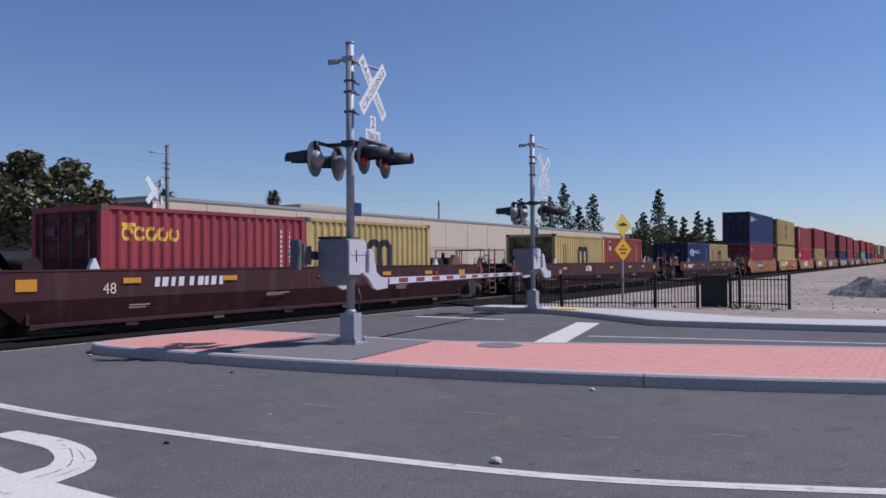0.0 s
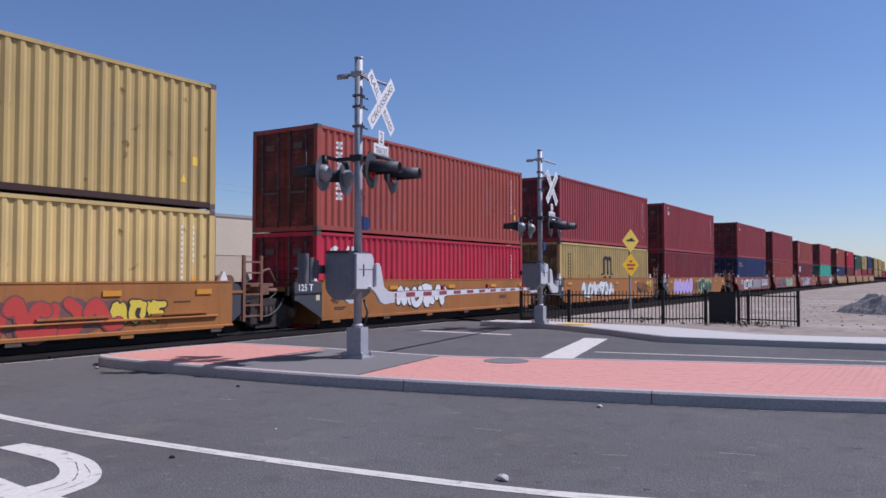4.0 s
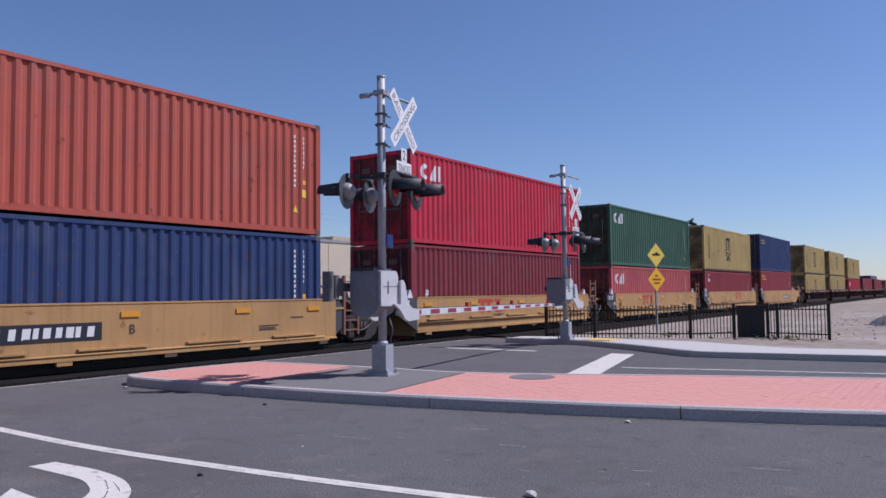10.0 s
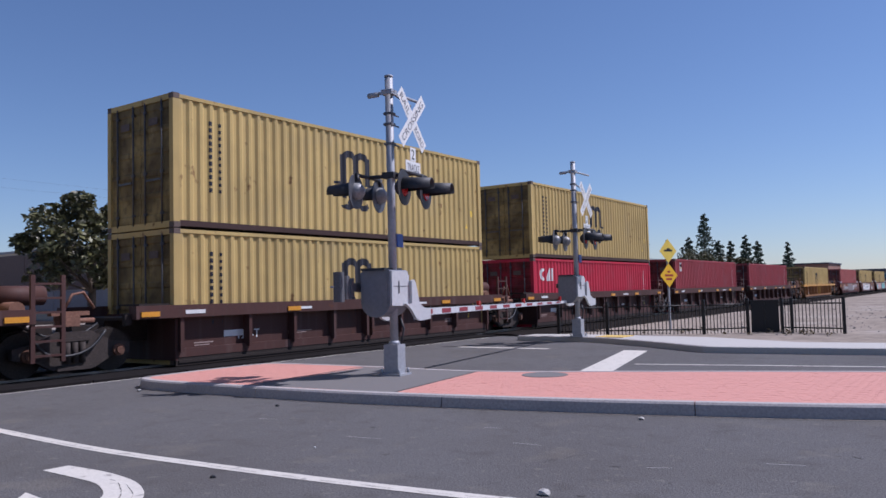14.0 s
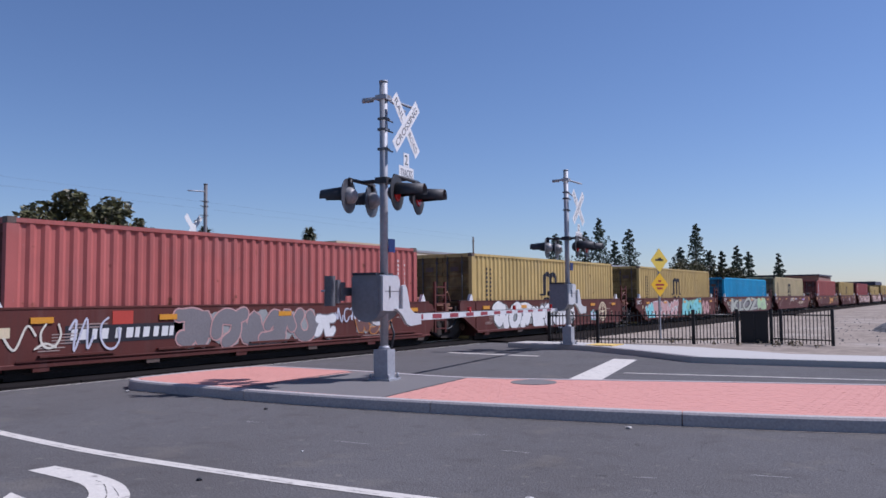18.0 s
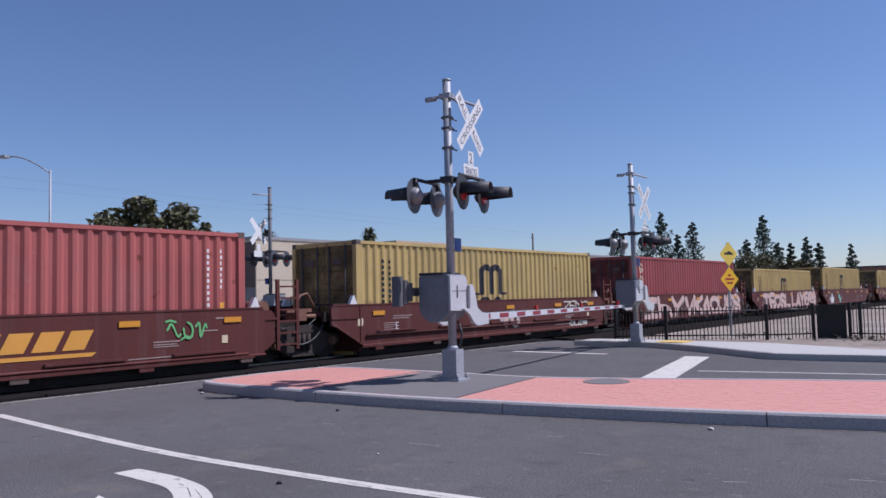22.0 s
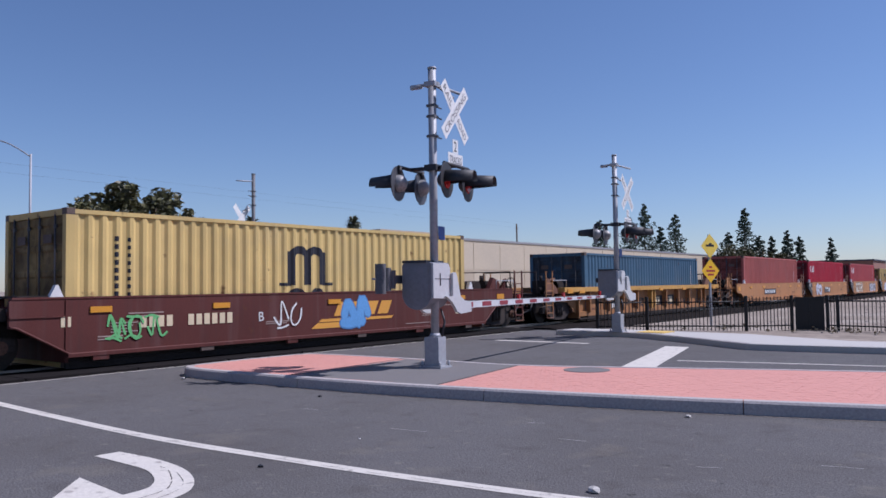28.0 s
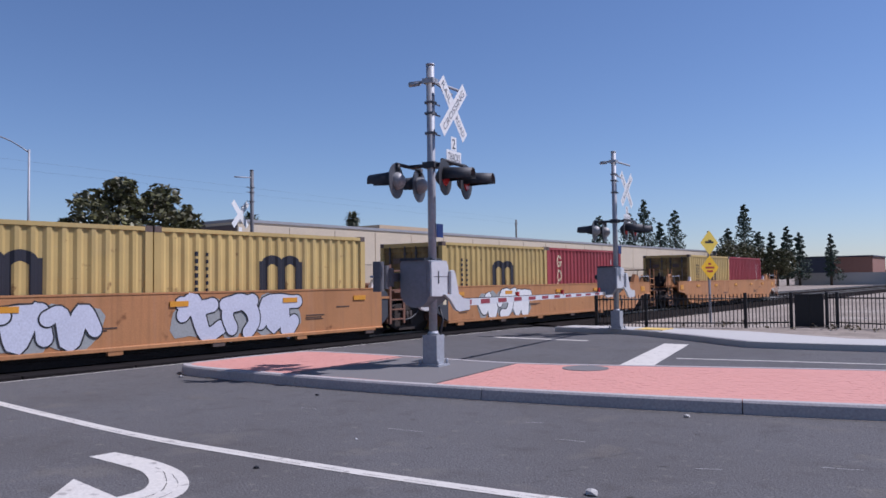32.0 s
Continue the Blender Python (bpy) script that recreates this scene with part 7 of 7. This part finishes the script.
unit(530.3, "oxide", False, (A, A), [("dull red", F40, HC, "g")], [], [], [], [("IHY", "pink", "black", 0.7, 4.6, 0.30, 1.28), ("VKAOUES", "pink", "black", 4.9, 12.3, 0.32, 1.28)], "with large pink graffiti")
unit(545.83, "oxide", False, (A, A), [("yellow", F40, ST, "m")], [], [], [], [("TEOSL", "pink", "black", 0.9, 6.2, 0.30, 1.26), ("LAYERS", "pink", "black", 6.6, 12.3, 0.30, 1.28)], "with large pink graffiti")
unit(561.4, "oxide", False, (A, CPL), [("yellow", F40, HC, "m")], [], [], [], [("", "white", "black", 1.0, 2.0, 0.3, 1.1), ("", "mint", "teal", 3.5, 4.2, 0.4, 1.0)], "with small graffiti tags")
unit(581.37, "oxide", False, (CPL, A), [("yellow", F40, HC, "n")], [], [(1.0 + 0.24 * j + (0.2 if j > 3 else 0), 0.72, 0.13, 0.22, "worn") for j in range(9)] + EMBLEM(7.6, 0.72, "amber"), [("A", 5.3, 0.7, 0.2, "white", 0)], [("", "silver", "silver", 10.1, 11.0, 0.65, 1.3)], "with amber emblem shapes")
unit(597.08, "oxide", False, (A, A), [("crimson", F40, HC, "c")], [], [], [("E", 4.1, 0.85, 0.18, "white", 0)], [], "carrying one container")
unit(612.77, "oxide", False, (A, A), [("faded red", F40, HC, "t")], [], [], [], [("", "grey", "pink", 8.0, 10.5, 0.5, 1.2)], "with faint graffiti")
unit(628.32, "oxide", False, (A, A), [("red", F40, HC, "")], [], [], [], [("", "violet", "blue", 0.6, 6.4, 0.28, 1.30), ("OTEM", "black", "mint", 6.8, 11.6, 0.36, 1.24)], "with violet and black graffiti")
unit(644.18, "oxide", False, (A, CPL), [("pale yellow", F40, HC, "m")], [], [(1.35 + 0.19 * j + (0.3 if j > 3 else 0), 0.76, 0.13, 0.22, "cream") for j in range(10)] + EMBLEM(6.5, 0.78, "amber"), [("B", 4.2, 0.76, 0.2, "white", 0)], [("", "lime", "lime", 0.65, 1.9, 0.45, 1.1), ("", "lime", "lime", 0.7, 1.4, 0.5, 1.05), ("", "white", "white", 4.6, 5.5, 0.5, 1.25), ("", "sky", "blue", 6.8, 7.75, 0.5, 1.25)], "with small coloured graffiti tags")
unit(664.2, "amber", True, (CPL, CPL), [("steel blue", F40, ST, "")], [], [(1.86, 0.46, 1.02, 0.32, "black", 0.0)] + [(1.93 + 0.18 * j, 0.50, 0.12, 0.2, "white", 0.12) for j in range(5)] + [(6.5, 0.48, 2.45, 0.44, "black", 0.0), (6.68, 0.55, 0.50, 0.30, "cream", 0.15), (7.74, 0.55, 0.30, 0.30, "cream", 0.15), (8.24, 0.55, 0.45, 0.30, "cream", 0.15)], [("40", 4.88, 0.47, 0.40, "dark", 0.03)], [], "with ribbed amber sides")
# five orange units and the last one
unit(684.09, "clay", False, (CPL, A), [("faded red", F40, HC, "")], [], NUM(3.4, 0.74, 12), [("A", 6.7, 0.72, 0.2, "dark", 0)], [], "carrying one container")
unit(699.84, "clay", False, (A, A), [("crimson", F40, HC, "c")], [], [(4.0, 0.55, 2.0, 0.42, "black"), (4.2, 0.84, 0.5, 0.1, "white"), (4.4, 0.6, 0.13, 0.26, "white"), (4.8, 0.84, 0.5, 0.1, "white"), (5.0, 0.6, 0.13, 0.26, "white"), (5.4, 0.62, 0.4, 0.3, "white")], CAP(0), [("", "silver", "black", 1.2, 3.0, 0.32, 1.2)], "with silver graffiti")
unit(715.4, "clay", False, (A, A), [("bright red", F40, HC, "c")], [], [], CAP(0) + N40, [("GOTH!", "ivory", "black", 1.1, 4.25, 0.30, 1.31), ("RESKO", "silver", "black", 7.9, 11.2, 0.34, 1.2)], "with bold white graffiti letters")
unit(730.94, "clay", False, (A, A), [("yellow", F20, ST, "m"), ("yellow", F20, ST, "m")], [], [], CAP(0) + N40, [("", "silver", "black", 1.2, 4.8, 0.32, 1.25), ("", "silver", "black", 6.5, 9.55, 0.3, 1.3)], "with silver graffiti and two short containers")
unit(746.37, "clay", False, (A, CPL), [("yellow", F20, ST, "m"), ("red", F20, ST, "g")], [], [], CAP(0), [("", "white", "black", 1.6, 4.4, 0.3, 1.25)], "with white graffiti and two short containers")
unit(766.45, "clay", False, (CPL, CPL), [("yellow", F20, ST, "m"), ("red", F20, ST, "")], [], [], [], [], "last car of the train with two short containers")

SPEED = 22.756


def motions():
    """The whole train rolls towards -y at one even speed."""
    for ob, x, y, z in MOVING:
        walk(ob, [(t, pose(x, y - SPEED * t, z)) for t in (0.0, 1 / 30, 2 / 30, 8.0, 16.0, 24.0, 32.0 - 2 / 30, 32.0 - 1 / 30, 32.0)])


# ---- paving bricks of the median ----
BRICK = Geo()
BRICK.add([(-0.0985, -0.0495, 0), (0.0985, -0.0495, 0), (0.0985, 0.0495, 0), (-0.0985, 0.0495, 0), (-0.0955, -0.0465, 0.024), (0.0955, -0.0465, 0.024), (0.0955, 0.0465, 0.024), (-0.0955, 0.0465, 0.024)],
          [(4, 5, 6, 7), (0, 1, 5, 4), (1, 2, 6, 5), (2, 3, 7, 6), (3, 0, 4, 7)])
BRICK_MESH = BRICK.mesh("brick", M_BRICK)


def along(line, x):
    for p, q in zip(line, line[1:]):
        if p[0] <= x <= q[0]:
            return p[1] + (q[1] - p[1]) * (x - p[0]) / (q[0] - p[0])
    return line[-1][1]


rest = Geo()
count = 0
fr, bk = inset(front, 0.17), inset(back, -0.17)
random.seed(77)
col = 0
x = -11.93
while x < 9.0:
    yb, yf = along(bk, x), along(fr, x)
    slope = 0.9 * math.atan2(along(fr, x + 0.2) - along(fr, x - 0.2), 0.4) if x > -11.6 else 0.0
    row = 0
    y = yf + 0.02 + (0.0 if col % 2 else 0.08)
    while y < yb - 0.10 - (0.1 if col % 2 else 0.0):
        bx, by = x, y + (0.1 if col % 2 else 0.0)
        pad = bx > -9.42 + 0.06 * (11 - by) - 0.02 and bx < -6.66 - 0.17 * (by - 8.4) + 0.04
        hole = math.hypot(bx + 5.82, by - 11.03) < 0.42
        if not pad and not hole:
            m = pose(bx, by, 0.127 + random.uniform(-0.001, 0.001), 0, 0, 90 + math.degrees(slope) + random.uniform(-0.6, 0.6))
            if -3.6 < bx < -1.4 and row < 18 and count < 300:
                part("brick", BRICK_MESH, None, median, "", m)
                count += 1
            else:
                rest.add([m @ Vector(v) for v in BRICK.v], BRICK.f)
        y += 0.202
        row += 1
    x += 0.102
    col += 1
part("bricks", rest, M_BRICKS, median, "laid red paving bricks")["kind"] = "stuff"

motions()
